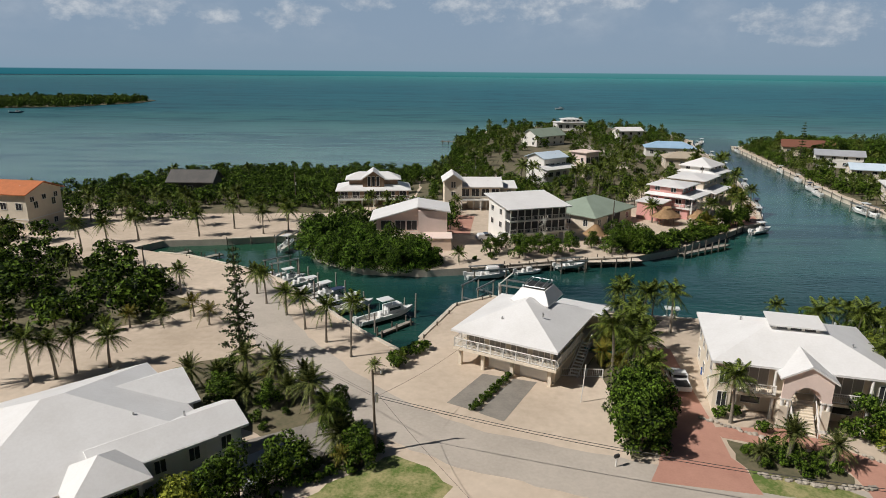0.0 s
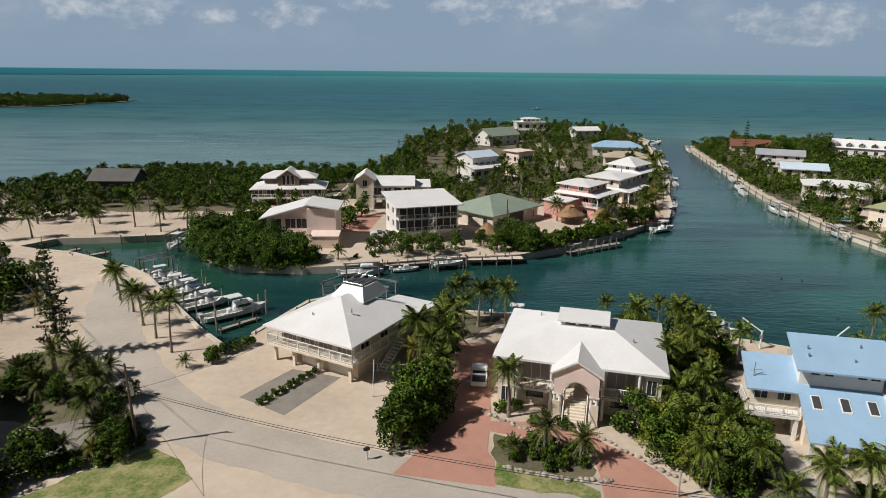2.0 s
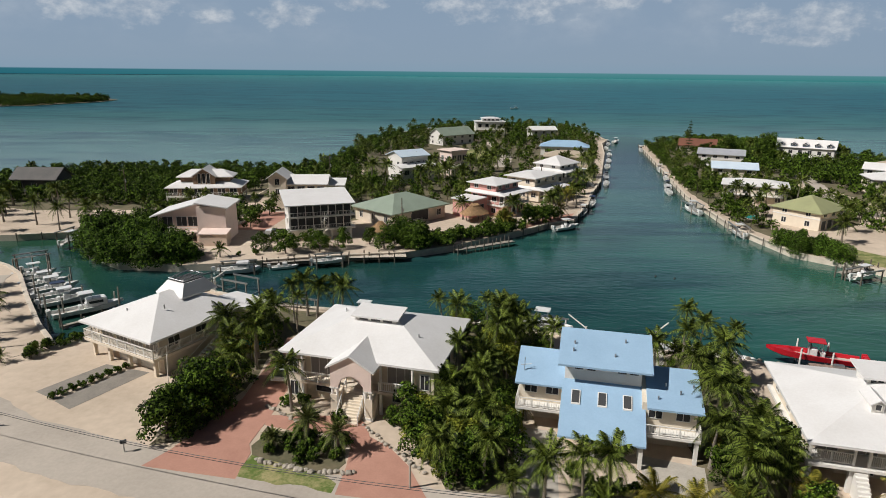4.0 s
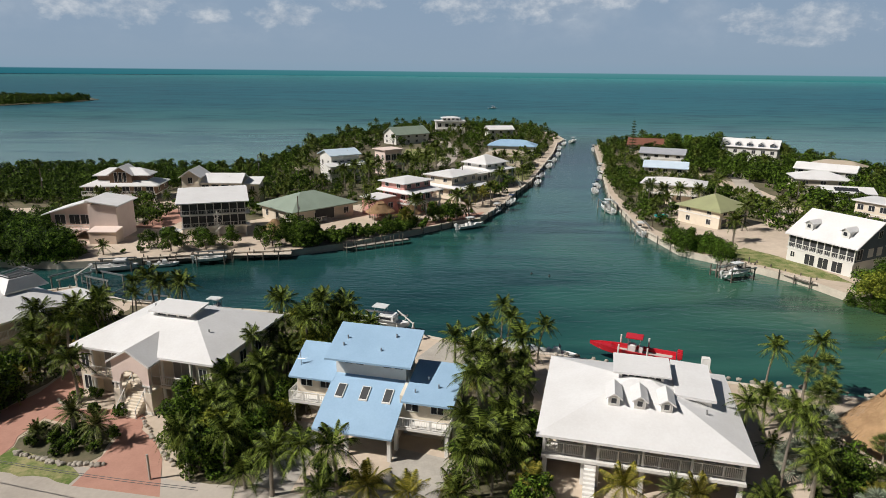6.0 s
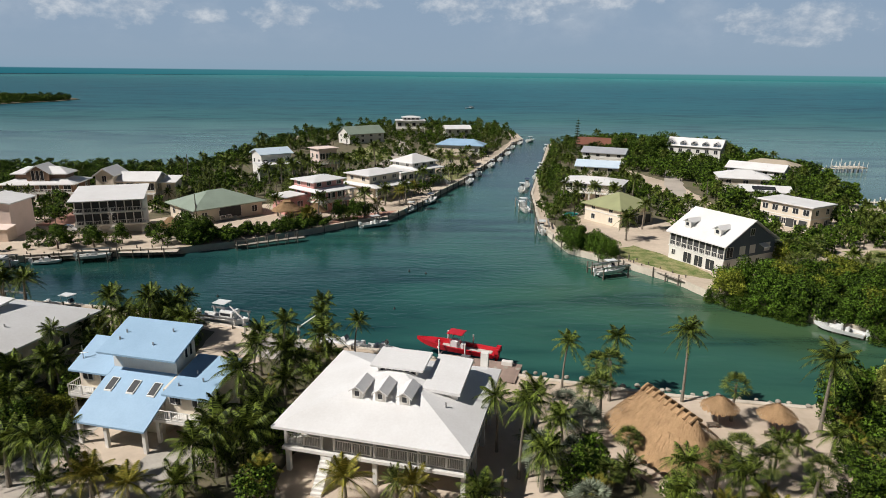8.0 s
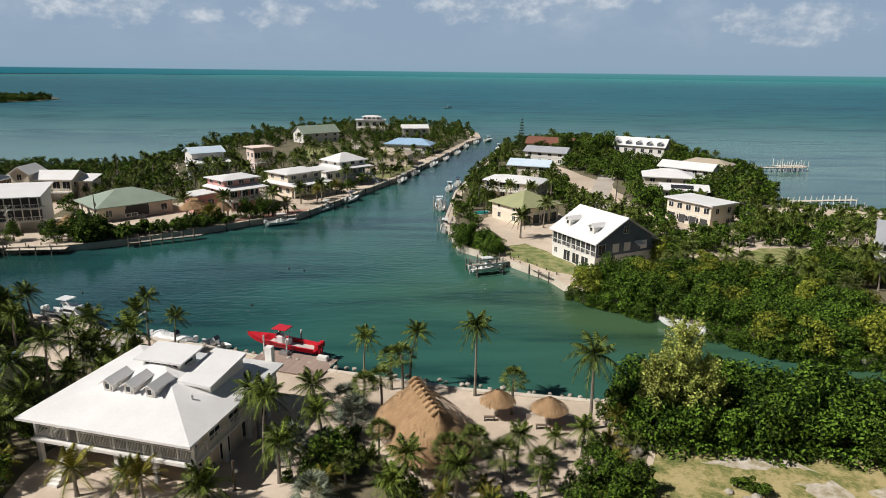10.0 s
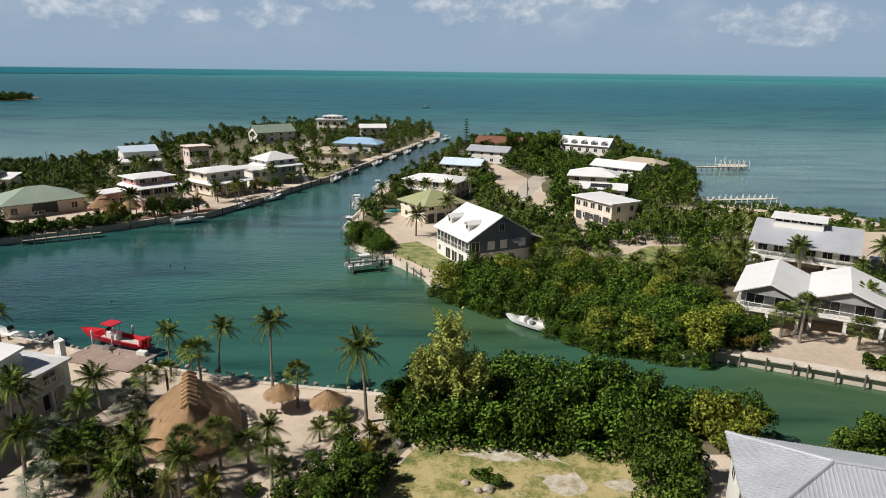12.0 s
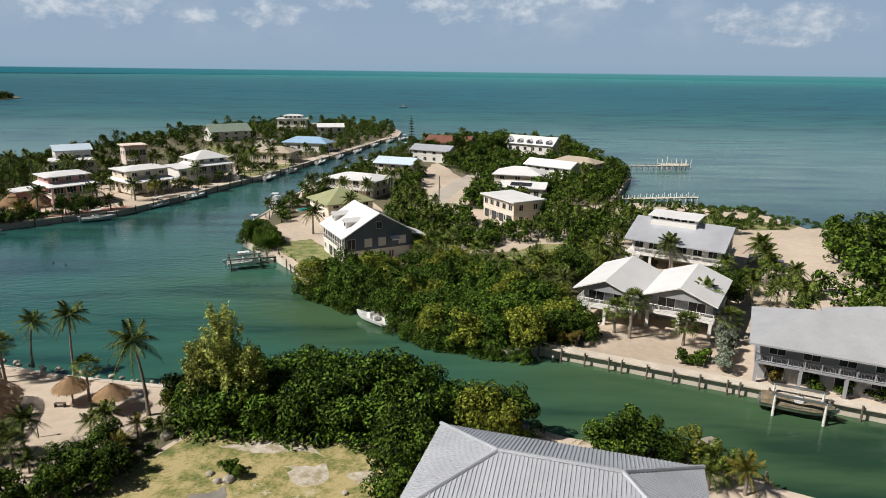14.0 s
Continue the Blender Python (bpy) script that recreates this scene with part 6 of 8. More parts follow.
def trunk_mesh(height, r0, r1, bend):
    bm = bmesh.new()
    n, m = 9, 8
    rings = []
    for i in range(n + 1):
        s = i / n
        r = (r0 + (r1 - r0) * min(1, s * 1.3)) * (1.35 - 0.35 * min(1, s * 6)) * (1.03 if i % 2 else 0.97)
        x = bend * (s - 0.15 * math.sin(s * 3.1)) * s
        rings.append([bm.verts.new((x + r * math.cos(2 * math.pi * j / m), r * math.sin(2 * math.pi * j / m), -0.1 + (height + 0.2) * s)) for j in range(m)])
    for a, b in zip(rings, rings[1:]):
        for j in range(m):
            bm.faces.new((a[j], a[(j + 1) % m], b[(j + 1) % m], b[j]))
    bm.faces.new(rings[-1])
    return bm


def palm_proto(label, height, bend, crown, leaf, r0=0.17, r1=0.11, skirt=False):
    h = thing("palm_tree", label, "palm tree", 0, 0)
    part("trunk", trunk_mesh(height, r0, r1, bend), "bark", h)
    c = part("crown", crown, leaf, h)
    c.location = (bend * 0.95, 0, height)
    return h


def coco():
    return feather_crown(24, 2.9, 0.8, 28, 0.036, -0.4, 1.25, 0.5, 0.6, 0.25)


PALMS = {
    "tall": [palm_proto("tall slender coconut palm with drooping fronds", hgt, bend, coco(), "coco") for hgt, bend in ((7.4, 0.7), (8.2, -0.6), (6.8, 1.1))],
    "mid": [palm_proto("coconut palm with drooping green fronds", hgt, bend, coco(), "coco", 0.19, 0.12) for hgt, bend in ((4.6, 0.5), (5.4, -0.4), (3.8, 0.3))],
    "low": [palm_proto("young coconut palm with long fronds", 1.6, 0.1, feather_crown(18, 2.6, 0.7, 24, 0.034, -0.1, 1.35, 0.5, 0.6), "coco"),
            palm_proto("young coconut palm with yellowing fronds", 2.2, 0.2, feather_crown(18, 2.7, 0.7, 24, 0.034, -0.2, 1.35, 0.5, 0.6), "yellowcoco")],
    "date": [palm_proto("date palm with a dense round head of stiff fronds", 3.0, 0.1, feather_crown(52, 2.9, 0.42, 26, 0.035, -0.5, 1.35, 0.42, 0.2), "date", 0.34, 0.3),
             palm_proto("short date palm with a dense round head", 1.6, 0.0, feather_crown(46, 2.5, 0.4, 26, 0.035, -0.4, 1.35, 0.42, 0.2), "date", 0.36, 0.3)],
    "fan": [palm_proto("fan palm with a round head of cut leaves", hgt, 0.2, fan_crown(34, 1.05, 0.85), "fan", 0.16, 0.13) for hgt in (4.2, 2.6)],
    "silver": [palm_proto("silvery blue low fan palm", 1.6, 0.0, fan_crown(30, 1.4, 1.15), "silver", 0.2, 0.16)],
}


def put(proto, x, y, s=1.0, turn=None, z=G, sz=None):
    m = pose(x, y, z, 0, 0, R.uniform(0, 360) if turn is None else turn) @ Matrix.Diagonal((s, s, sz or s, 1))
    return copy_thing(proto, m)


def palms(kind, spots, s=1.0, group=""):
    for x, y in spots:
        o = put(R.choice(PALMS[kind]), x, y, s * R.uniform(0.88, 1.12))
        if group:
            tagged(o, group=group)


def scatter(poly, kinds, gap, count, s=(0.8, 1.2), clear=True):
    """Trees spread unevenly over a stretch of ground, clear of houses."""
    xs, ys = [p[0] for p in poly], [p[1] for p in poly]
    got = []
    for _ in range(count * 14):
        if len(got) >= count:
            break
        x, y = R.uniform(min(xs), max(xs)), R.uniform(min(ys), max(ys))
        if not inside(x, y, poly) or any((x - a) ** 2 + (y - b) ** 2 < gap * gap for a, b in got):
            continue
        if clear and any((x - a) ** 2 + (y - b) ** 2 < (r + 0.6) ** 2 for a, b, r in KEEP_OUT):
            continue
        got.append((x, y))
        k = R.choice(kinds)
        src = TREES.get(k[2:]) if k.startswith("t:") else PALMS[k]
        v = R.uniform(*s)
        put(R.choice(src), x, y, v, sz=v * R.uniform(0.85, 1.15))
    return got


FAR = {"woods": [], "palms": []}
FAR_CROWN = [crown_mesh("far_crown", 2.7, 2.3, 11, 46, 0.36, -0.5, 3) for _ in range(4)]
FAR_PALM = [feather_crown(19, 2.9, 0.95, 12, 0.10, -0.5, 1.25, 0.6, 0.7, 0.25) for _ in range(3)]


def arrays(me):
    v = np.empty(len(me.vertices) * 3)
    me.vertices.foreach_get("co", v)
    return v.reshape(-1, 3), [tuple(p.vertices) for p in me.polygons]


FAR_CROWN = [arrays(m) for m in FAR_CROWN]
FAR_PALM = [arrays(m) for m in FAR_PALM]


def far_scatter(poly, gap, count, s=(0.8, 1.2), palm=0.3, z=G):
    """Places for trees and palms too far to count; they are joined below."""
    xs, ys = [p[0] for p in poly], [p[1] for p in poly]
    got = []
    for _ in range(count * 14):
        if len(got) >= count:
            break
        x, y = R.uniform(min(xs), max(xs)), R.uniform(min(ys), max(ys))
        if not inside(x, y, poly) or any((x - a) ** 2 + (y - b) ** 2 < gap * gap for a, b in got) or any((x - a) ** 2 + (y - b) ** 2 < (r + 0.4) ** 2 for a, b, r in KEEP_OUT):
            continue
        got.append((x, y))
        FAR["palms" if R.random() < palm else "woods"].append((x, y, z, R.uniform(*s), R.uniform(0, 6.28)))


def join_far(name, label, category, spots, shapes, leaf, height):
    vs, fs, n = [], [], 0
    tv, tf = [], []
    for x, y, z, s, a in spots:
        v, f = R.choice(shapes)
        c, d = math.cos(a) * s, math.sin(a) * s
        hh = height * s * R.uniform(0.8, 1.2)
        vs.append(np.stack([v[:, 0] * c - v[:, 1] * d + x, v[:, 0] * d + v[:, 1] * c + y, v[:, 2] * s + z + hh], 1))
        fs += [tuple(i + n for i in q) for q in f]
        n += len(v)
        k = len(tv)
        tv += [(x - 0.13, y, z - 0.1), (x + 0.13, y, z - 0.1), (x, y + 0.2, z - 0.1), (x, y, z + hh + 0.5)]
        tf += [(k, k + 1, k + 3), (k + 1, k + 2, k + 3), (k + 2, k, k + 3)]
    h = thing(name, label, category, 0, 0, z=0, kind="stuff")
    part("crown_mass", from_data("crown_mass", np.concatenate(vs).tolist(), fs), leaf, h)
    part("trunk_mass", from_data("trunk_mass", tv, tf), "treebark", h)


# row along the basin road
for x, y, k in ((-30.5, 98.2, "mid"), (-27.7, 93.6, "mid"), (-23.4, 88.9, "mid"), (-19.5, 83.6, "mid"), (-15.7, 79.2, "mid"), (-11.7, 74.7, "tall")):
    tagged(put(R.choice(PALMS[k]), x, y, R.uniform(0.85, 1.0)), group="palms along the basin road")
palms("low", [(-8.1, 70.3)], 0.6)
palms("mid", [(-44.2, 69.5), (-40.9, 71.1), (-45.7, 68.0), (-48, 67), (-42.9, 97.9), (-52, 66)], 1.0)
palms("low", [(-44.4, 83.5), (-40.5, 84.7), (-33.6, 84.9), (-37, 88), (-47, 82)], 0.9)
palms("date", [(-28.7, 65.6), (-25.9, 66.5)], 0.9)
palms("date", [(-19, 66.5), (-17, 63.5), (-21.5, 62.8), (-9.7, 53.6), (-14, 61.5)], 1.12)
palms("date", [(-23.5, 69.0), (-16.2, 67.8)], 0.9)
palms("mid", [(-10.7, 54.6)], 0.9)
palms("low", [(-12.5, 52.0), (-9.0, 51.0)], 0.6)
# palms on the western spit's sandy front
palms("mid", [(-72.6, 122.2), (-70.9, 128.8), (-65.5, 131.4), (-72.1, 144.0), (-70.8, 154.9), (-57.7, 144.6), (-48.3, 142.2), (-40.4, 137.8), (-35.4, 140.5), (-81.4, 159.1), (-53.8, 135.0), (-67.7, 163.2),
              (-58.1, 165), (-45, 150), (-62, 152), (-52, 158), (-38, 150), (-77, 150), (-84, 147)], 1.0)
# gardens between the houses
palms("tall", [(25.2, 84.5), (26.4, 81.0), (23.4, 79.0), (25.0, 75.0), (30.6, 86.4)], 0.72)
palms("mid", [(23.2, 72.8), (24.0, 69.4), (21.8, 66.6), (22.8, 63.6), (32.4, 83.6), (20.8, 70.4), (24.2, 76.4), (26.6, 87.2), (28.6, 84.4)], 1.1)
palms("low", [(19.8, 72.0), (21.5, 76.5), (23.0, 61.0)], 1.0)
palms("mid", [(30.6, 59.6)], 0.95)
palms("date", [(33.6, 53.4)], 0.92)
palms("date", [(30.4, 52.6), (36.8, 51.8)], 0.72)
palms("mid", [(56.2, 73.6), (58.6, 75.4), (55.2, 78.0), (60.6, 72.6)], 0.95)
palms("tall", [(48.4, 64.5), (50.2, 73), (53, 80), (46.8, 82), (51.4, 60)], 0.75)
palms("mid", [(50.8, 59.2), (47.9, 58.0), (51.5, 66), (53.2, 70), (48.5, 77), (56.5, 82.4), (54.0, 76.6), (49.5, 69.5), (57, 77)], 1.1)
palms("mid", [(50.6, 47.4), (55.6, 44.6), (58.7, 43.9), (61.2, 44.8), (46.8, 48.2), (50.5, 52.8), (47.6, 54)], 1.0)
palms("low", [(53, 45.5), (64, 42.6), (60.2, 42.8)], 1.1)
palms("tall", [(78.0, 69.6), (82.3, 71.3), (77.8, 73.5), (74.5, 66), (72.8, 60)], 0.85)
palms("mid", [(73.3, 46.4), (76.0, 47.2), (74.0, 54), (76.8, 57.5), (72.1, 44.4), (75.6, 62), (80.0, 66), (76.5, 51), (72.0, 50)], 1.15)
palms("low", [(71.5, 42.5), (67.5, 41.8), (78, 44.2)], 1.1)
palms("low", [(91.4, 42.2), (85.5, 42.6), (97, 41.4)], 1.15)
palms("date", [(89.7, 43.0), (96.5, 42.2)], 0.75)
palms("tall", [(98.9, 50.8), (100.6, 46.6)], 0.9)
palms("mid", [(102.4, 44.8), (105.2, 50.6), (103.4, 56), (113.5, 42.5)], 0.95)
palms("fan", [(108.6, 55.6), (110.4, 57.0), (112.4, 61.0), (111, 62.2), (119.8, 45.8), (122.6, 45.4), (117.4, 44.2), (125.3, 43), (124.4, 57.0)], 1.0)
palms("silver", [(106.6, 57.2), (108.0, 53.6), (106.0, 41.6)], 1.0)
palms("mid", [(123.8, 46.8), (130.4, 49.4), (113, 40.4), (118, 41)], 0.85)
for x, y, s, k in ((107.6, 64.0, 0.80, 0), (113.0, 65.2, 0.86, 2), (120.6, 61.0, 1.0, 1), (132.2, 54.2, 1.18, 0)):
    tagged(put(PALMS["tall"][k], x, y, s), group="four palms along the sandy shore")
palms("low", [(128.0, 50.6), (126, 44), (121, 40)], 0.8)
# hedges and trees round the gardens
for poly, kinds, gap, count, s in (
        ([(18.6, 53.4), (20.6, 53.2), (23.0, 60), (23.8, 64), (20.2, 64), (18.2, 58)], ["t:broad"], 1.7, 9, (0.75, 1.0)),
        ([(21, 65), (23.6, 65), (25, 88), (20.5, 84)], ["t:broad", "t:shrub", "low"], 2.2, 12, (0.5, 0.85)),
        ([(45, 57), (47, 47), (54, 47), (56, 58), (54, 84), (47, 86)], ["t:broad", "t:bright", "low", "t:shrub", "mid"], 2.3, 38, (0.6, 0.95)),
        ([(69, 60), (71, 52), (70, 43), (79, 42), (78.6, 54), (81, 72), (73, 75)], ["t:broad", "low", "mid", "t:shrub"], 2.4, 26, (0.6, 0.95)),
        ([(101.5, 55), (103, 43), (112, 40), (124, 37), (125, 44), (116, 44), (109, 52)], ["low", "t:shrub", "fan", "silver", "t:shrub"], 2.2, 17, (0.6, 0.95)),
        ([(29.2, 51.2), (36.6, 49.2), (37.4, 53.6), (31.5, 55.0), (29.0, 56.0)], ["t:shrub"], 1.3, 12, (0.6, 1.0)),
        ([(41.6, 57.6), (45.2, 51.5), (48.4, 46), (52, 47), (48, 57)], ["t:shrub", "t:broad", "t:bright"], 1.7, 18, (0.5, 0.9)),
        ([(-32, 70), (-27, 60), (-14, 55), (-9, 52), (-7, 55), (-12, 65), (-24, 75)], ["t:shrub", "t:broad", "low"], 2.0, 22, (0.5, 0.8)),
        ([(-15, 45), (-6.5, 51.5), (-5, 54.5), (-8, 55), (-16, 48)], ["t:shrub", "t:shrub", "t:broad"], 1.3, 20, (0.6, 0.85)),
        ([(-27, 42), (-17.5, 44.6), (-15, 48.2), (-20, 43), (-24, 39)], ["t:broad", "t:bright"], 1.9, 10, (0.7, 0.95))):
    scatter(poly, kinds, gap, count, s, clear=False)
scatter([(55, 68), (61, 71), (60.5, 78.5), (55, 80)], ["t:broad", "low"], 2.2, 8, (0.5, 0.75))
for x, y in ((107.4, 47.6), (105.6, 45.6), (113.6, 41.2)):
    put(R.choice(TREES["broad"]), x, y, 0.72)
# clipped shrubs
for i in range(9):
    put(TREES["shrub"][i % 2], 3.5 + i * 0.56, 61.7 + i * 0.94, 0.55)
for x, y in ((-6.0, 73.2), (-4.8, 74.6), (-3.4, 75.8), (-2.6, 77.2), (-5.4, 71.8)):
    put(R.choice(TREES["shrub"]), x, y, 1.0)
palms("low", [(-5.0, 72.6)], 0.55)
for x, y in ((31.6, 61.0), (33.2, 57.8), (29.9, 60.8), (36.2, 57.4), (41.6, 57.2), (43.4, 56.2), (60, 46.6), (61.4, 46.4), (62.8, 46.2), (64.2, 46.0), (59, 48.6)):
    put(R.choice(TREES["shrub"]), x, y, 0.85)
# mangroves and woods
scatter([(-30, 134), (-25.4, 121.4), (-16, 113.2), (-3, 112.6), (-1, 117), (-9, 126), (-15, 129), (-21, 141)], ["t:mangrove"], 2.4, 44, (0.85, 1.2))
far_scatter([(-150, 119), (-66, 116), (-50, 104), (-39, 93), (-44, 86), (-58, 80), (-150, 73)], 2.7, 170, (0.8, 1.1), 0.06)
far_scatter([(-110, 182), (-98, 203), (-82, 224), (-48, 227), (-8, 226), (-8, 190), (-32, 164), (-60, 168), (-90, 172)], 2.5, 320, (0.6, 0.88), 0.03)
far_scatter([(-110, 180), (-98, 172), (-70, 170), (-62, 150), (-80, 146), (-96, 156), (-125, 160)], 3.6, 50, (0.6, 0.9), 0.35)
far_scatter([(-135, 120), (-86, 118), (-84, 132), (-130, 134)], 3.4, 26, (0.8, 1.0), 0.3)
far_scatter([(-260, 120), (-130, 135), (-132, 184), (-260, 190)], 4.0, 110, (0.7, 0.95), 0.1)
far_scatter([(-8, 141), (2, 142), (6, 160), (-10, 166), (-30, 158), (-24, 142)], 2.8, 34, (0.65, 1.0), 0.3)
far_scatter([(-4, 178), (22, 178), (28, 200), (10, 246), (4, 262), (-6, 225)], 2.8, 100, (0.6, 0.85), 0.2)
scatter([(2, 117), (14, 120), (30, 124), (32, 130), (10, 127)], ["t:broad", "low", "t:shrub"], 2.8, 12, (0.6, 0.9))
scatter([(39, 123), (49, 128.4), (58, 136.6), (66, 142.6), (64, 146), (52, 138), (38, 130)], ["t:shrub"], 1.6, 50, (1.2, 1.9))
scatter([(34, 125), (41, 124), (44, 130), (36, 133)], ["t:broad"], 2.0, 9, (0.75, 1.0))
far_scatter([(20, 146), (26, 165), (44, 168), (52, 182), (62, 205), (28, 206), (14, 178)], 3.0, 72, (0.5, 0.85), 0.5)
far_scatter([(46, 166), (64, 172), (72, 190), (80, 214), (60, 205), (50, 180)], 3.0, 30, (0.5, 0.8), 0.7)
far_scatter([(4, 258), (5, 300), (9, 344), (26, 396), (55, 434), (95, 441), (124, 421), (134, 384), (132, 345), (100, 330), (70, 335), (40, 300), (30, 270), (18, 240)], 3.4, 300, (0.65, 1.05), 0.28)
far_scatter([(26, 226), (58, 204), (80, 220), (104, 250), (116, 290), (126, 335), (70, 330), (48, 260)], 4.0, 120, (0.5, 0.85), 0.4)
# gardens of the pink houses and the bank of the narrow canal
palms("mid", [(63.0, 146.8), (73.4, 153.2), (83.0, 168.4), (87.0, 188.5), (51.6, 152.6), (53.0, 166.4), (77.4, 167.2), (96.0, 206.0)], 1.15)
palms("low", [(61.0, 143.4), (69.0, 148.4), (76.6, 155.4), (81.0, 171.4), (84.6, 182.6)], 1.2)
scatter([(56, 142), (66, 145), (76, 154), (79, 160), (74, 160), (64, 150)], ["t:shrub", "t:broad", "low", "t:shrub"], 2.4, 20, (0.6, 1.0))
far_scatter([(82, 172), (87, 182), (95, 204), (104, 240), (116, 288), (125, 330), (119, 330), (106, 270), (92, 220), (80, 182)], 3.4, 40, (0.45, 0.75), 0.5)
palms("mid", [(45, 199), (48.5, 204.5), (42, 195.5), (56, 214), (60.5, 217.5), (64, 224), (57, 227.5), (47, 189.5), (95, 218), (99.5, 226), (40, 189), (53, 199.5), (44, 216), (62, 232), (67, 238), (28, 200), (24, 196), (88, 222), (92, 231)], 1.3)
# green edge of the eastern bank
far_scatter([(122, 190), (128, 222), (136, 256), (148, 318), (151, 318), (140, 256), (132, 222), (126, 190)], 2.2, 50, (0.4, 0.75), 0.35)
# the eastern spit
scatter([(139, 97.2), (150.6, 87.8), (156.8, 81.4), (161.6, 76.6), (172, 71.8), (177, 73), (182, 76), (183, 84), (174, 98), (160, 105), (147, 103)], ["t:mangrove", "t:mangrove", "t:mangrove", "t:bright"], 2.6, 92, (0.8, 1.12))
scatter([(118.5, 131), (121, 125.5), (127, 118.6), (128, 124), (122, 133)], ["t:mangrove"], 1.9, 12, (0.7, 0.95))
scatter([(160, 104), (182, 86), (200, 100), (196, 118), (180, 106), (168, 112), (162, 120), (156, 112)], ["fan", "mid", "t:broad", "date", "fan", "t:bright"], 2.7, 76, (0.75, 1.05))
palms("fan", [(163.8, 113), (162, 116.4), (170.2, 110.4), (189.5, 76.2), (196.2, 74.0), (187.8, 78.0), (203, 76)], 1.25)
palms("date", [(186.5, 104.0), (180.8, 107.6)], 1.1)
palms("mid", [(133.9, 132.5), (140.6, 143.0), (204.6, 119.2), (198.7, 119.0), (223.3, 110.5), (221.1, 104.1), (190.7, 103.1), (205.2, 106), (225, 112), (201.5, 81)], 1.15)
far_scatter([(122, 136), (118.5, 150), (122, 190), (136, 258), (147, 318), (160, 310), (154, 250), (134, 200), (130, 160)], 3.4, 90, (0.5, 0.85), 0.35)
far_scatter([(152, 126), (160, 126), (160, 142), (156, 172), (156, 215), (150, 218), (150, 150)], 2.8, 60, (0.65, 0.95), 0.4)
far_scatter([(152, 124), (160, 119), (174, 124), (171, 138), (166, 152), (158, 152), (153, 140)], 2.4, 50, (0.5, 0.9), 0.25)
far_scatter([(172, 126), (196, 128), (206, 148), (192, 146), (184, 138), (174, 136)], 2.6, 34, (0.55, 0.9), 0.3)
far_scatter([(122, 160), (128, 162), (132, 174), (127, 176)], 2.2, 10, (0.4, 0.65), 0.5)
far_scatter([(125, 196), (150, 190), (152, 206), (134, 210)], 2.8, 22, (0.55, 0.85), 0.4)
palms("mid", [(126.4, 168.8), (131.0, 170.2), (135.6, 170.0), (141.6, 172.4), (147.6, 176.4)], 1.1)
far_scatter([(168, 158), (190, 156), (210, 172), (228, 215), (229, 262), (226, 325), (185, 345), (152, 322), (160, 255), (176, 205)], 3.3, 310, (0.8, 1.2), 0.12)
far_scatter([(192, 122), (212, 130), (232, 137), (216, 148), (203, 158), (186, 160)], 3.2, 52, (0.65, 1.0), 0.35)
far_scatter([(232, 137), (250, 143), (254, 148), (236, 156), (212, 160), (216, 148)], 2.0, 40, (0.3, 0.45), 0.0)
far_scatter([(231, 90), (237, 100), (241, 114), (248, 132), (262, 142), (290, 150), (330, 150), (330, 40), (250, 60), (228, 78)], 2.9, 260, (0.95, 1.3), 0.05)
scatter([(206, 92), (214, 86), (222, 92), (219, 102), (209, 100)], ["t:broad", "mid"], 2.6, 12, (0.7, 1.0))
for x, y, k in ((179.2, 74.0, "rusty"), (181.4, 73.4, "rusty"), (180.4, 75.6, "rusty"), (199.6, 69.6, "silver"), (201.0, 71.8, "silver"), (198.6, 66.2, "silver"), (202.0, 74.5, "silver"), (196.0, 68.0, "shrub"), (194.2, 68.4, "shrub"), (197.0, 69.0, "shrub"),
                (183.5, 75.5, "broad"), (176.5, 77.5, "broad"), (207, 61.6, "shrub"), (210, 60.6, "shrub"), (213, 59.4, "shrub"), (203, 63.6, "rusty"), (216, 58, "shrub"), (206, 66, "rusty")):
    put(R.choice(TREES[k]), x, y, 1.2 if k != "broad" else 0.75)
for x, y, v in ((184, 272, 1.7), (189, 276, 1.8), (180, 266, 1.5), (172, 280, 1.6), (168, 272, 1.5), (158, 268, 1.3), (176, 256, 1.3)):
    put(R.choice(TREES["broad"]), x, y, v, sz=v * 1.15)
# low mangroves rooted in the water along the natural bank
for (x0, y0), (x1, y1) in (((138.2, 97.4), (150.6, 87.0)), ((150.6, 87.0), (161.6, 75.8)), ((161.6, 75.8), (174.5, 71.2)), ((136.0, 60.6), (157.0, 61.8)), ((157.0, 61.8), (167.0, 55.0))):
    n = int(math.hypot(x1 - x0, y1 - y0) / 1.5)
    for i in range(n):
        s = (i + R.uniform(0.2, 0.8)) / n
        if abs(x0 + (x1 - x0) * s - 152.4) < 3.4:
            continue
        put(R.choice(TREES["mangrove"]), x0 + (x1 - x0) * s + R.uniform(-0.4, 0.4), y0 + (y1 - y0) * s + R.uniform(-0.4, 0.4), R.uniform(0.45, 0.62), z=0.0)
far_scatter([(206, 84), (214, 80), (228, 78), (232, 92), (224, 104), (214, 104), (222, 92)], 3.4, 12, (0.7, 1.0), 0.3)
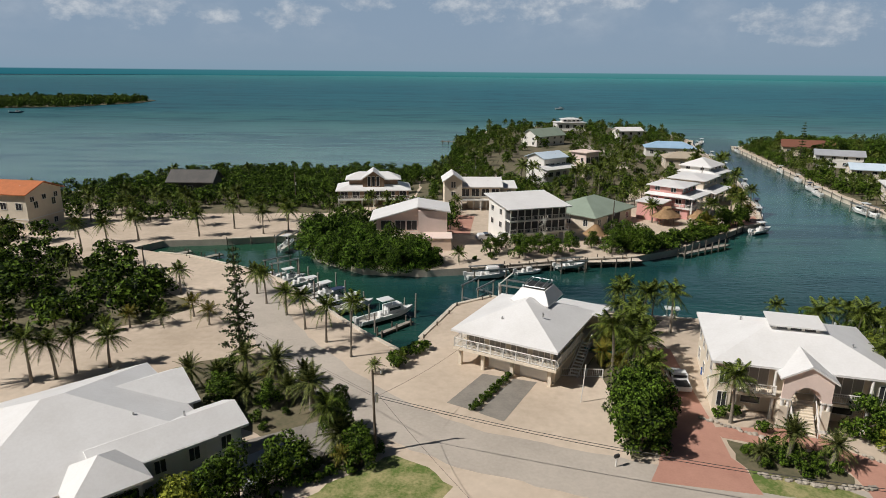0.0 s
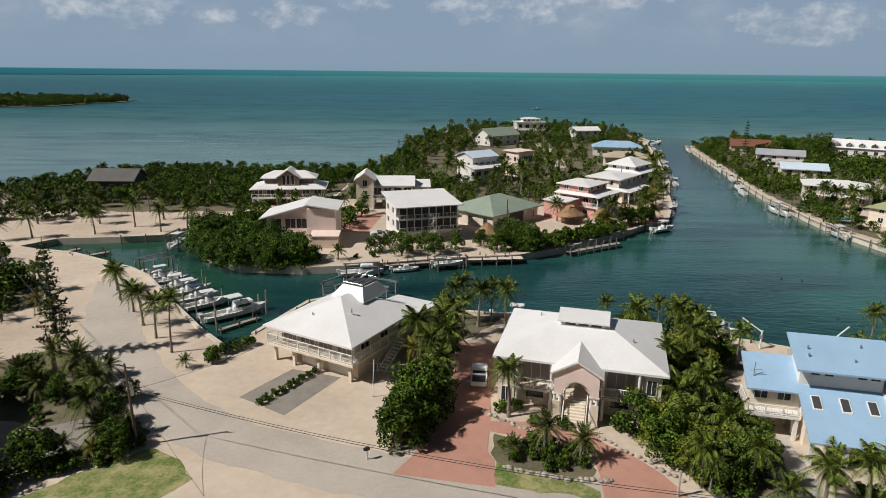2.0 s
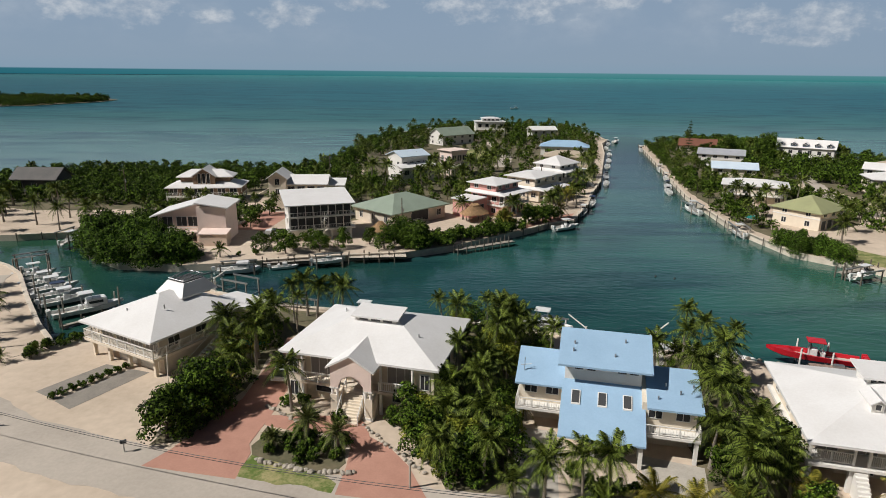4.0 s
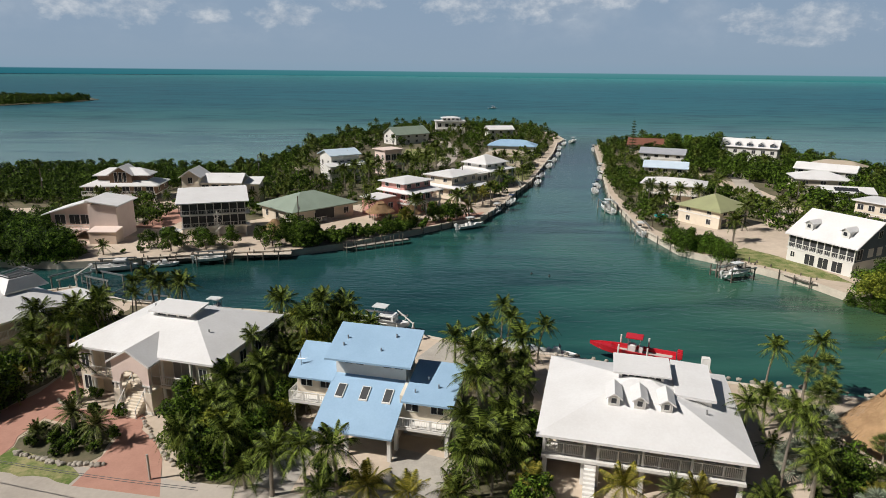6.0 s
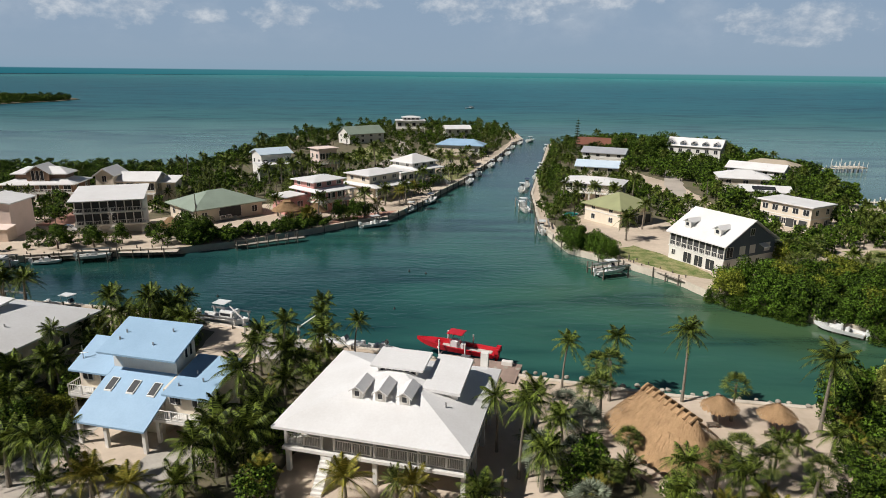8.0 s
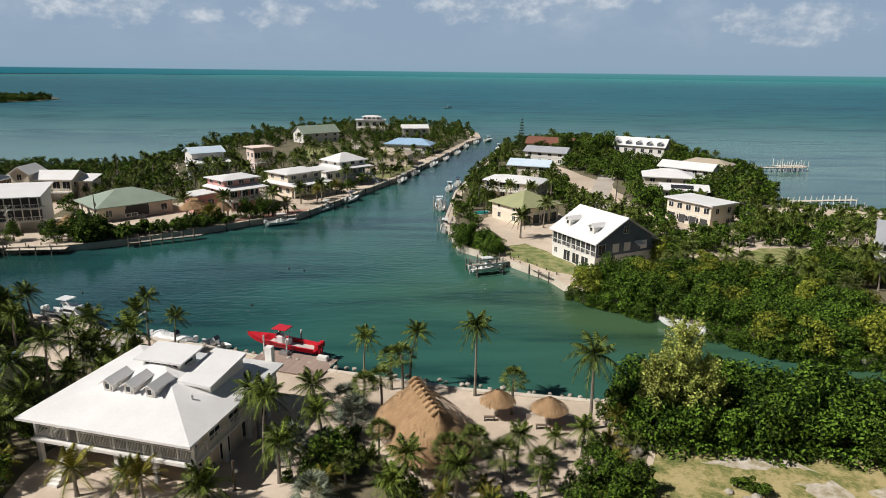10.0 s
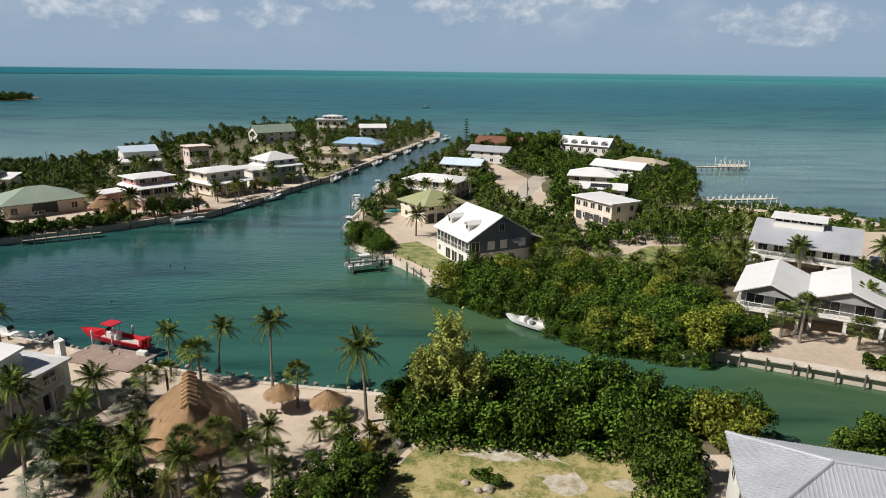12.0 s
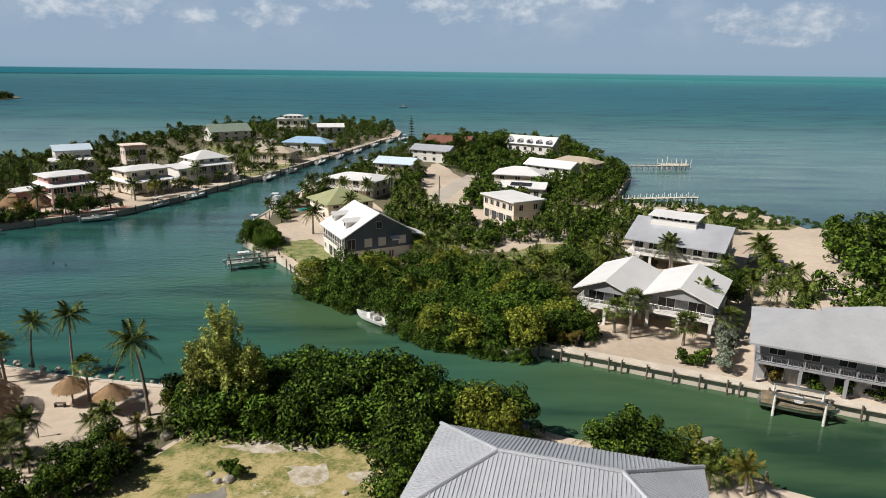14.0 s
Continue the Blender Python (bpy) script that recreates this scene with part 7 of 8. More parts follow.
# near shore of the grass lot
scatter([(137, 51.6), (137, 60.6), (157, 61), (165, 56), (167, 53.5), (160, 50.4), (147, 51.4)], ["t:mangrove"], 2.2, 74, (0.85, 1.2))
scatter([(136.5, 59.5), (133.2, 52), (130.8, 46.5), (127, 40.5), (128.5, 36), (132.5, 41), (136, 46), (137.2, 52)], ["t:broad", "t:broad", "t:shrub", "low"], 1.6, 44, (0.55, 0.85))
scatter([(158, 50), (161, 47), (162.5, 42.5), (161, 38), (158.5, 42)], ["t:broad"], 1.7, 9, (0.65, 0.9))
scatter([(165, 51), (166, 55.5), (172, 52.4), (171, 49.5)], ["t:bright", "t:broad"], 2.0, 8, (0.8, 1.0))
scatter([(178.5, 46.6), (184, 45.2), (187, 47), (181, 50)], ["t:bright", "t:broad"], 1.8, 9, (0.7, 0.95))
palms("low", [(178.4, 48.2), (188.2, 45.2), (189.8, 44.2), (190.2, 42.2), (187.2, 42.8)], 0.95)
for x, y in ((144.5, 44.4), (143.6, 44.8), (145.2, 43.8)):
    put(R.choice(TREES["shrub"]), x, y, 0.8)
far_scatter([(-560, 602), (-420, 602), (-366, 634), (-340, 722), (-350, 770), (-420, 800), (-560, 760)], 5.5, 420, (1.3, 1.9), 0.0, -1.5)
far_scatter([(212, 170), (214, 175), (248, 166), (253, 146), (276, 152), (300, 158), (300, 152), (256, 141), (246, 160)], 1.4, 150, (0.3, 0.5), 0.0, G - 0.9)
far_scatter([(-7, 226), (3, 254), (4, 300), (9, 345), (12, 344), (9, 300), (8, 254), (-2, 224)], 1.6, 110, (0.35, 0.7), 0.0, G - 0.9)
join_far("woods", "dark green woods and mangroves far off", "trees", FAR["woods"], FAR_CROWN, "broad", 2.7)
join_far("palm_grove", "many coconut palms far off between houses", "palm trees", FAR["palms"], FAR_PALM, "coco", 5.2)


def conifer(label, height, width, leaf, tiers, x, y, droop, loose):
    """A tiered evergreen with branches in whorls."""
    h = thing("conifer", label, "tree", x, y)
    tb = bmesh.new()
    rod(tb, (0, 0, -0.1), (0, 0, height), 0.22, 0.03)
    part("trunk", tb, "treebark", h)
    cs, ns = [], []
    bb = bmesh.new()
    for i in range(tiers):
        s = i / tiers
        z = height * (0.12 + 0.86 * s) + R.uniform(-0.1, 0.1) * loose
        reach = width * (1 - s) ** 0.7 * R.uniform(0.7, 1.1) + 0.15
        for k in range(6 if not loose else 4):
            a = k * 2 * math.pi / (6 if not loose else 4) + i * 0.7 + R.uniform(-0.3, 0.3) * loose
            e = Vector((math.cos(a) * reach, math.sin(a) * reach, z + droop * reach))
            rod(bb, (0, 0, z), e, 0.035, 0.01, 4)
            n = int(10 + reach * 17)
            q = rng.uniform(0.15, 1.05, (n, 1))
            c = np.array([[0, 0, z]]) + q * (np.array(e) - np.array([0, 0, z])) + rng.normal(0, 1, (n, 3)) * (0.17, 0.17, 0.09 + 0.05 * loose)
            cs.append(c)
            ns.append(rng.normal(0, 1, (n, 3)) + np.array([0, 0, 0.6]))
    part("branches", bb, "treebark", h)
    part("crown", leaves_mesh("crown", np.concatenate(cs), np.concatenate(ns), 0.2), leaf, h)
    return h


conifer("tall tiered Norfolk pine beside the road", 15.7, 2.3, "pine", 17, -25.3, 73.2, 0.1, 0.25)
conifer("tall thin pine on the eastern spit", 17.8, 1.9, "pine", 14, 149.2, 266, 0.08, 0.4)


def casuarina(height, width, plumes, x, y):
    """A loose evergreen of upswept feathery plumes on a forked trunk."""
    h = thing("casuarina", "feathery yellow-green casuarina at the shore", "tree", x, y)
    tb = bmesh.new()
    rod(tb, (0, 0, -0.1), (0.2, 0, height * 0.8), 0.24, 0.05)
    cs, ns = [], []
    for k in range(plumes):
        s = (k + 0.5) / plumes
        a = k * 2.39996 + R.uniform(-0.3, 0.3)
        z0 = height * (0.12 + 0.6 * s)
        reach = width * (1 - 0.65 * s) * R.uniform(0.65, 1.1)
        tip = Vector((math.cos(a) * reach, math.sin(a) * reach, min(z0 + height * R.uniform(0.2, 0.32), height * R.uniform(0.92, 1.03))))
        root = Vector((0.2 * s, 0, z0))
        rod(tb, root, tip, 0.05, 0.01, 4)
        n = 230
        q = rng.uniform(0.2, 1.0, (n, 1)) ** 0.8
        cs.append(np.array([root]) + q * np.array([tip - root]) + rng.normal(0, 1, (n, 3)) * np.array([0.42, 0.42, 0.5]) * (1.15 - 0.75 * q))
        ns.append(np.array([tip - root]) / 3 + rng.normal(0, 1, (n, 3)))
    part("trunk", tb, "treebark", h)
    part("crown", leaves_mesh("crown", np.concatenate(cs), np.concatenate(ns), 0.15), "casuarina", h)


casuarina(13.2, 3.4, 34, 140.8, 54.0)
casuarina(9.0, 2.4, 20, 143.4, 53.4)
casuarina(9.6, 2.4, 22, 138.2, 53.6)

# protos stand out of the way, inside other plants of their kind
for k, group_of in enumerate((TREES, PALMS)):
    for j, protos in enumerate(group_of.values()):
        for i, o in enumerate(protos):
            o.matrix_basis = pose(-100 - 7 * j - 3 * i, 84 + 20 * k + 3 * i, G)

# ---- shore walls, docks, boats ----
def seawall(label, pts, piles=0.0, wide=0.35):
    """A capped wall along the water with piles standing in front."""
    h = thing("seawall", label, "seawall", 0, 0, z=0)
    for (x0, y0), (x1, y1) in zip(pts, pts[1:]):
        d = math.hypot(x1 - x0, y1 - y0)
        a = math.degrees(math.atan2(y1 - y0, x1 - x0))
        o = part("cap", bevelled(0, d, -0.35, 2 * wide - 0.35, G - 0.06, G + 0.16), "wallcap", h)
        o.matrix_basis = pose(x0, y0, 0, 0, 0, a)
        if piles:
            for i in range(int(d / piles) + 1):
                s = i * piles / d
                b = bmesh.new()
                rod(b, (0, 0, -0.8), (0, 0, G + 0.55), 0.14, 0.12)
                p = part("timber_post", b, "piling", h)
                p.location = (x0 + (x1 - x0) * s + 0.5 * math.sin(radians(a)), y0 + (y1 - y0) * s - 0.5 * math.cos(radians(a)), 0)
    return h


seawall("pale concrete seawall with dark timber piles", [(176.5, 72.9), (186.5, 68.5), (199, 62.8), (212.6, 56.5), (240, 44)], 3.1, 0.85)
seawall("pale concrete seawall along the canal", [(120.4, 188), (117, 147), (120, 126)], 6.0)
seawall("pale concrete seawall at the mouth of the spit", [(147, 326), (134, 258), (120.4, 188)], 8.0)
seawall("low stone seawall of the beach", [(85, 73.4), (104, 66.4), (119, 62.4), (134, 59.9)])
seawall("concrete seawall behind the houses", [(-3, 81), (2, 94), (8, 98), (20, 91.5), (45, 87.5), (66, 80), (72, 77), (85, 73.5)], 5.0)
seawall("concrete edge of the boat basin", [(-57, 122), (-50, 120), (-45, 117), (-34, 110.5), (-29, 106), (-20, 94), (-11.4, 83), (-5, 76)])
seawall("stone seawall of the western spit", [(-47, 133), (-31, 137)], 5.0)
seawall("pale seawall of the western spit with piles", [(5, 113.4), (24, 119.3), (39, 122.3)], 4.0)
seawall("seawall along the narrow canal's western bank", [(65, 141.8), (72, 148.8), (79, 152.8), (87, 172.8), (92, 189.8), (100, 212.8), (109, 247.8), (120, 290), (129, 332), (137, 353)], 6.0)


def dock(label, x0, y0, x1, y1, width=1.6, z=1.15, wood="wood", gap=3.0, tall=0.9, board=0.3, post="piling"):
    """A timber dock: cross boards on beams, with piles on both sides."""
    d = math.hypot(x1 - x0, y1 - y0)
    h = thing("dock", label, "dock", x0, y0, math.degrees(math.atan2(y1 - y0, x1 - x0)), z=0)
    n = int(d / board)
    if n <= 60:
        me = None
        for i in range(n):
            if me is None:
                o = part("plank", box(0.01, board - 0.015, -width / 2, width / 2, z - 0.07, z), wood, h)
                me = o.data
            else:
                o = part("plank", me, wood, h)
            o.location = (i * board, R.uniform(-0.03, 0.03), R.uniform(-0.012, 0.012))
    else:
        b = bmesh.new()
        for i in range(n):
            bx(b, i * board + 0.01, (i + 1) * board - 0.015, -width / 2, width / 2, z - 0.07, z)
        part("deck", b, wood, h)
    for s in (-1, 1):
        part("beam", box(0, d, s * width * 0.4 - 0.06, s * width * 0.4 + 0.06, z - 0.3, z - 0.075), "piling", h)
    for i in range(int(d / gap) + 1):
        for s in (-1, 1):
            b = bmesh.new()
            rod(b, (i * gap, s * (width / 2 + 0.14), -1.0), (i * gap, s * (width / 2 + 0.14), z + tall * R.uniform(0.6, 1.2)), 0.14, 0.12)
            part("timber_post", b, post, h)
    return h


dock("weathered timber dock beside the lawn", 131.0, 116.4, 137.4, 104.8, 1.5)
dock("small dock carrying a boat lift", 121.5, 112.4, 130.4, 116.0, 1.2, gap=2.4, tall=1.4)
dock("white-posted dock along the hedge", 49.5, 126.2, 62.5, 134.2, 1.3, 1.0, gap=2.2, tall=1.3)
dock("long pier on the bay with tall white posts", 224, 244, 262, 249.5, 1.8, 1.7, "wallcap", gap=2.4, tall=1.0, board=0.5, post="concrete")
dock("wide head of the long pier with white posts", 251, 252, 263, 253, 4.4, 1.7, "wallcap", gap=2.0, tall=2.4, post="white")
dock("long pier on the bay with two rows of posts", 208, 163.5, 237, 170.7, 2.2, 1.4, "wallcap", gap=1.9, tall=1.2, board=0.5, post="concrete")
dock("second pier beside the long one", 213, 178.5, 240, 182.6, 2.0, 1.4, "wallcap", gap=1.9, tall=1.2, post="white")
dock("timber pier on the open water", 20, 334, -2, 338, 1.5, 1.3, board=0.4)
dock("short timber pier with a shelter", 28, 263, 13, 251, 2.2, 1.3)
dock("floating finger pier in the basin", -57, 121, -52, 126, 1.2, 0.7)
dock("floating finger pier in the basin", -50, 119, -45, 124, 1.2, 0.7)
dock("timber dock in front of the screened house", 12, 115, 27, 119.2, 1.4)
dock("pale dock edge in front of the bungalow", 28, 119.6, 39.5, 121.0, 2.2, 1.2, "wallcap")
dock("small timber dock behind the ribbed-roof house", 187.0, 49.6, 191.6, 51.4, 1.4)
dock("broken timber jetty by the ribbed-roof house", 190.4, 45.6, 193.8, 44.2, 0.8, 1.1)
dock("rubbing boards along the basin mouth", -9.0, 84.4, -4.6, 89.6, 0.7, 0.5)
deck = thing("dock", "broad red-brown timber deck beside the boat lift", "dock", 92.9, 70.0, -17, z=0)
pl = None
for i in range(40):
    o = part("plank", pl or box(0, 0.25, -2.5, 2.6, G + 0.12, G + 0.2), "reddeck", deck)
    pl = o.data
    o.location = (i * 0.26, R.uniform(-0.04, 0.04), 0)
for i in range(5):
    for y in (-2.3, 2.4):
        b = bmesh.new()
        rod(b, (i * 2.55, y, -0.8), (i * 2.55, y, G + 0.15), 0.15)
        part("timber_post", b, "piling", deck)
part("bench", bevelled(7.9, 9.3, 1.6, 2.3, G + 0.2, G + 0.75), "white", deck, "white dock box")
part("bench", bevelled(2.6, 3.8, 1.5, 2.2, G + 0.2, G + 0.7), "metal", deck, "grey fish-cleaning table")
sheet("terrace", "pale concrete boat terrace with a low wall", "terrace", [(66.8, 72), (74.2, 70), (76.5, 76.2), (70, 78)], G + 0.05, G - 0.2, "concrete")


def hull_mesh(length, beam, depth, flare=0.35):
    """A V-bottomed hull, pointed at the bow (+x), with a deck rim."""
    n = 12
    rings = []
    for i in range(n + 1):
        s = i / n
        x = -length / 2 + length * s
        w = beam / 2 * (1 - max(0, (s - 0.45) / 0.55) ** 2.2) * (0.93 + 0.07 * min(1, s * 4)) + 0.02
        sheer = depth * (1 + flare * s * s)
        keel = depth * 0.9 * max(0, (s - 0.7) / 0.3) ** 2
        rings.append([(x, -w, sheer), (x, -w * 0.8, depth * 0.35 + keel * 0.6), (x, 0, keel), (x, w * 0.8, depth * 0.35 + keel * 0.6), (x, w, sheer), (x, w * 0.8, sheer), (x, w * 0.74, depth * (0.5 if s < 0.72 else 0.9 + flare * s * s)), (x, -w * 0.74, depth * (0.5 if s < 0.72 else 0.9 + flare * s * s)), (x, -w * 0.8, sheer)])
    m = 9
    v = [p for r in rings for p in r]
    f = [(i * m + j, (i + 1) * m + j, (i + 1) * m + (j + 1) % m, i * m + (j + 1) % m) for i in range(n) for j in range(m)]
    f += [tuple(range(m)), tuple(n * m + j for j in reversed(range(m)))]
    return from_data("hull", v, f)


def boat(label, x, y, rz, length=7.0, colour="hull", top="hull", engines=1, z=0.0, cover="", cabin=False):
    h = thing("boat", label, "boat", x, y, rz, z=z)
    beam, depth = length * 0.3, length * 0.125
    if length > 9:
        beam = 2.6
        depth = 1.0
    part("hull", hull_mesh(length, beam, depth), colour, h)
    part("deck", box(-length * 0.46, length * 0.2, -beam * 0.34, beam * 0.34, depth * 0.5, depth * 0.56), "deckmat", h)
    part("console", bevelled(-0.5, 0.5, -0.5, 0.5, depth * 0.5, depth + 0.75, width=0.1), "hull", h)
    part("windscreen", slab([(0.52, -0.5, depth + 0.7), (0.52, 0.5, depth + 0.7), (0.25, 0.45, depth + 1.2), (0.25, -0.45, depth + 1.2)], [(0, 1, 2, 3)], 0.04), "glass", h)
    part("seat", bevelled(-1.4, -0.9, -0.5, 0.5, depth * 0.5, depth + 0.45, width=0.08), "hull", h)
    if cabin:
        part("cabin", bevelled(-0.3, length * 0.26, -beam * 0.36, beam * 0.36, depth * 0.9, depth + 1.3, width=0.15), "hull", h)
        part("cabin_window", box(0.0, length * 0.2, -beam * 0.365, beam * 0.365, depth + 0.6, depth + 1.0), "glass", h)
    if top:
        zt = depth + 1.75 + (0.5 if cabin else 0)
        t = part("t_top", bevelled(-1.3, 0.9, -beam * 0.36, beam * 0.36, zt, zt + 0.12, width=0.05), top, h)
        for px in (-1.0, 0.6):
            for py in (-0.62, 0.62):
                part("top_leg", rods([((px * 0.8, py * 0.8, depth * 0.55), (px, py, zt))], 0.035), "metal", h)
    if cover:
        part("cover", crown_cover(length, beam, depth), cover, h)
    for k in range(engines):
        yy = (k - (engines - 1) / 2) * 0.62
        b = bmesh.new()
        bx(b, -length / 2 - 0.75, -length / 2 - 0.1, yy - 0.22, yy + 0.22, depth * 0.85, depth + 0.6)
        bx(b, -length / 2 - 0.5, -length / 2 - 0.25, yy - 0.1, yy + 0.1, -0.25, depth * 0.85)
        bmesh.ops.bevel(b, geom=b.edges[:], offset=0.06, segments=2, affect="EDGES")
        part("engine", b, "hull" if colour != "red" else "red", h)
    return h


def crown_cover(length, beam, depth):
    n, m = 10, 7
    v, f = [], []
    for i in range(n + 1):
        s = i / n
        x = -length * 0.48 + length * 0.92 * s
        w = beam / 2 * (1 - max(0, (s - 0.6) / 0.4) ** 2 * 0.8)
        ridge = depth + 0.55 + 0.35 * math.sin(s * 9) * (1 - s)
        for j in range(m):
            a = math.pi * j / (m - 1)
            v.append((x, w * math.cos(a) * 1.02, depth * 0.85 + (ridge - depth * 0.85) * math.sin(a) + R.uniform(-0.06, 0.06)))
    for i in range(n):
        for j in range(m - 1):
            f.append((i * m + j, (i + 1) * m + j, (i + 1) * m + j + 1, i * m + j + 1))
    return from_data("cover", v, f)


def lift_posts(x, y, rz, length, width, z=2.6, m="piling"):
    h = thing("boat_lift", "timber boat lift with four piles and beams", "boat lift", x, y, rz, z=0)
    for px in (-length / 2, length / 2):
        for py in (-width / 2, width / 2):
            b = bmesh.new()
            rod(b, (px, py, -1), (px, py, z), 0.16, 0.13)
            part("timber_post", b, m, h)
        part("beam", box(px - 0.1, px + 0.1, -width / 2, width / 2, 0.45, 0.65), "metal", h)
    for py in (-width / 2, width / 2):
        part("top_beam", box(-length / 2 - 0.4, length / 2 + 0.4, py - 0.12, py + 0.12, z - 0.25, z), "metal", h)


boat("long red speedboat with a red hardtop on a lift", 95.2, 74.5, 159, 11.0, "red", "red", 3, z=1.0)
b_l = thing("boat_lift", "white boat lift cradling the red speedboat", "boat lift", 95.2, 74.5, -21, z=0)
for px in (-1.6, 2.0):
    for py in (-1.7, 1.7):
        part("post", rods([((px, py, -1), (px, py, 3.1))], 0.12), "white", b_l)
    part("cradle", rods([((px, -1.7, 0.95), (px, 1.7, 0.95))], 0.1), "metal", b_l)
# boats in the basin, bows out
for k, (x, y, ln, tp) in enumerate(((-31.2, 109.6, 6.0, ""), (-27.6, 108.4, 6.5, "hull"), (-25.2, 106.6, 6.0, ""), (-22.6, 103.4, 7.0, "hull"), (-19.6, 100.6, 7.5, "hull"), (-17.0, 97.8, 6.8, "navy"), (-14.2, 95.0, 7.4, "hull"), (-8.6, 91.2, 10.0, "hull"))):
    tagged(boat("white motorboat moored in the basin, bow outwards", x, y, 38 + R.uniform(-4, 4), ln, "hull", tp, 1 + k % 2, cabin=k == 7), group="boats in the basin")
for x, y in ((-34.0, 111.8), (-30.6, 112.4), (-26.2, 110.0), (-28.4, 105.8), (-23.8, 106.8), (-21.2, 102.2), (-18.4, 103.8), (-16.2, 99.6), (-21.0, 97.6), (-12.8, 97.2), (-17.6, 93.4), (-13.8, 88.8), (-6.0, 94.2), (-9.8, 85.8), (-11.0, 88.6), (-4.2, 92.0)):
    p = thing("mooring_pile", "grey timber mooring pile in the basin", "mooring pile", x, y, z=0)
    b = bmesh.new()
    rod(b, (0, 0, -1), (R.uniform(-0.08, 0.08), 0, R.uniform(2.2, 4.0)), 0.15, 0.12)
    part("shaft", b, "wood", p)
for x, y in ((-33.0, 129.6), (-29.6, 110.9)):
    lift_posts(x, y, 80 if y > 120 else 40, 5, 2.8, 3.6)
boat("white motorboat on a lift at the sandy quay", -33.0, 129.6, 80, 6.5, "hull", "hull", 1, z=0.7)
boat("white cabin boat moored beside the spit", 8.4, 111.6, 12, 8.0, "hull", "", 1, cabin=True)
boat("small white skiff at the dock", 16.4, 114.6, 15, 5.0, "hull", "", 1)
lift_posts(24.6, 116.6, 15, 5, 2.6, 2.4)
boat("white motorboat on a lift by the spit", 24.6, 116.6, 15, 6.0, "hull", "", 1, z=0.6)
lift_posts(8.4, 111.6, 12, 6, 2.9, 2.2)
for x, y, a, ln, tp in ((76.8, 148.6, 30, 7.5, "hull"), (84.6, 166.4, 64, 7.0, "hull"), (89.8, 178.8, 66, 7.5, "navy"), (102.6, 214, 72, 7, "hull"), (106.4, 230, 75, 7, "navy"), (112.8, 254, 74, 8, "hull"), (117.8, 272, 74, 7, "navy"), (123, 292, 76, 8, "hull"), (127.8, 318, 78, 8, "navy"), (134, 338, 70, 8, "hull"), (141, 350, 60, 9, "hull"),
                        (115.6, 170.5, 92, 9.5, "hull"), (117.2, 145.2, 84, 7.5, "hull"), (118.6, 199, 80, 7.5, "hull"), (121.4, 208, 78, 7, "navy"), (131.6, 247, 76, 8, "hull"), (127, 226, 76, 7, "hull"), (143.6, 312, 78, 8, "hull")):
    boat("white motorboat moored along the canal bank", x, y, a + R.uniform(-3, 3), ln, "hull", tp, 2, cabin=ln > 9)
lift_posts(115.6, 170.5, 92, 7, 3.2, 2.8, "wood")
lift_posts(117.2, 145.2, 84, 6, 3.0, 2.6, "wood")
boat("white motorboat on a lift by the lawn", 125.2, 110.8, 22, 6.5, "hull", "hull", 1, z=0.6)
lift_posts(125.2, 110.8, 22, 5.5, 3.0, 2.4)
boat("white boat pulled up among the mangroves", 152.4, 84.4, 138, 6.6, "hull", "", 1, z=0.1)
pont = boat("pontoon boat under a camouflage cover on a lift", 203.6, 58.4, -25, 8.0, "metal", "", 0, z=0.4, cover="camo")
lift_posts(203.6, 58.4, -25, 5.0, 2.8, 2.8, "white")
boat("white boat with outriggers behind the portico house", 35.0, 89.8, -12, 7.5, "hull", "hull", 2)
boat("white sport boat with a tower behind the blue house", 61.4, 83.6, -18, 8.5, "hull", "hull", 2, z=0.8, cabin=True)
lift_posts(61.4, 83.6, -18, 6, 3.4, 2.6, "white")
boat("covered white boat beside the blue house", 80.2, 76.0, -20, 7.0, "hull", "", 1, z=0.5, cover="hull")
boat("white skiff on a dock behind the dormer house", 85.6, 76.0, -20, 5.5, "hull", "", 1)
boat("small white boat far out on the water", 119.6, 669.7, 10, 9, "hull", "hull", 1, cabin=True)
boat("dark fishing boat near the far island", -360, 543, 10, 11, "navy", "navy", 1, cabin=True)


def davit(x, y, rz):
    h = thing("davit", "white boat crane with a slanting arm", "boat crane", x, y, rz)
    part("mast", rods([((0, 0, 0), (0, 0, 2.6))], 0.14), "white", h)
    part("arm", rods([((0, 0, 2.4), (2.6, 0, 3.9))], 0.1), "white", h)
    part("winch", bevelled(-0.2, 0.25, -0.2, 0.2, 1.5, 2.0), "metal", h)


davit(66.2, 77.8, 150)
davit(74.2, 75.4, 20)
davit(9.2, 97.2, 30)
lift_posts(6.0, 101.0, 55, 5, 3, 2.8, "wood")
lift_posts(12.6, 99.8, -25, 5, 3, 3.0, "wood")
lift_posts(24.4, 91.4, -12, 4, 2.6, 2.2, "wood")
for x, y in ((87.0, 112.4), (90.2, 111.2), (55.5, 97.3), (85.7, 92.4)):
    h = thing("buoy", "small dark round mooring buoy", "buoy", x, y, z=0)
    b = bmesh.new()
    bmesh.ops.create_icosphere(b, subdivisions=2, radius=0.22)
    rod(b, (0, 0, 0.1), (0, 0, 0.42), 0.05)
    part("float", b, "dark", h)


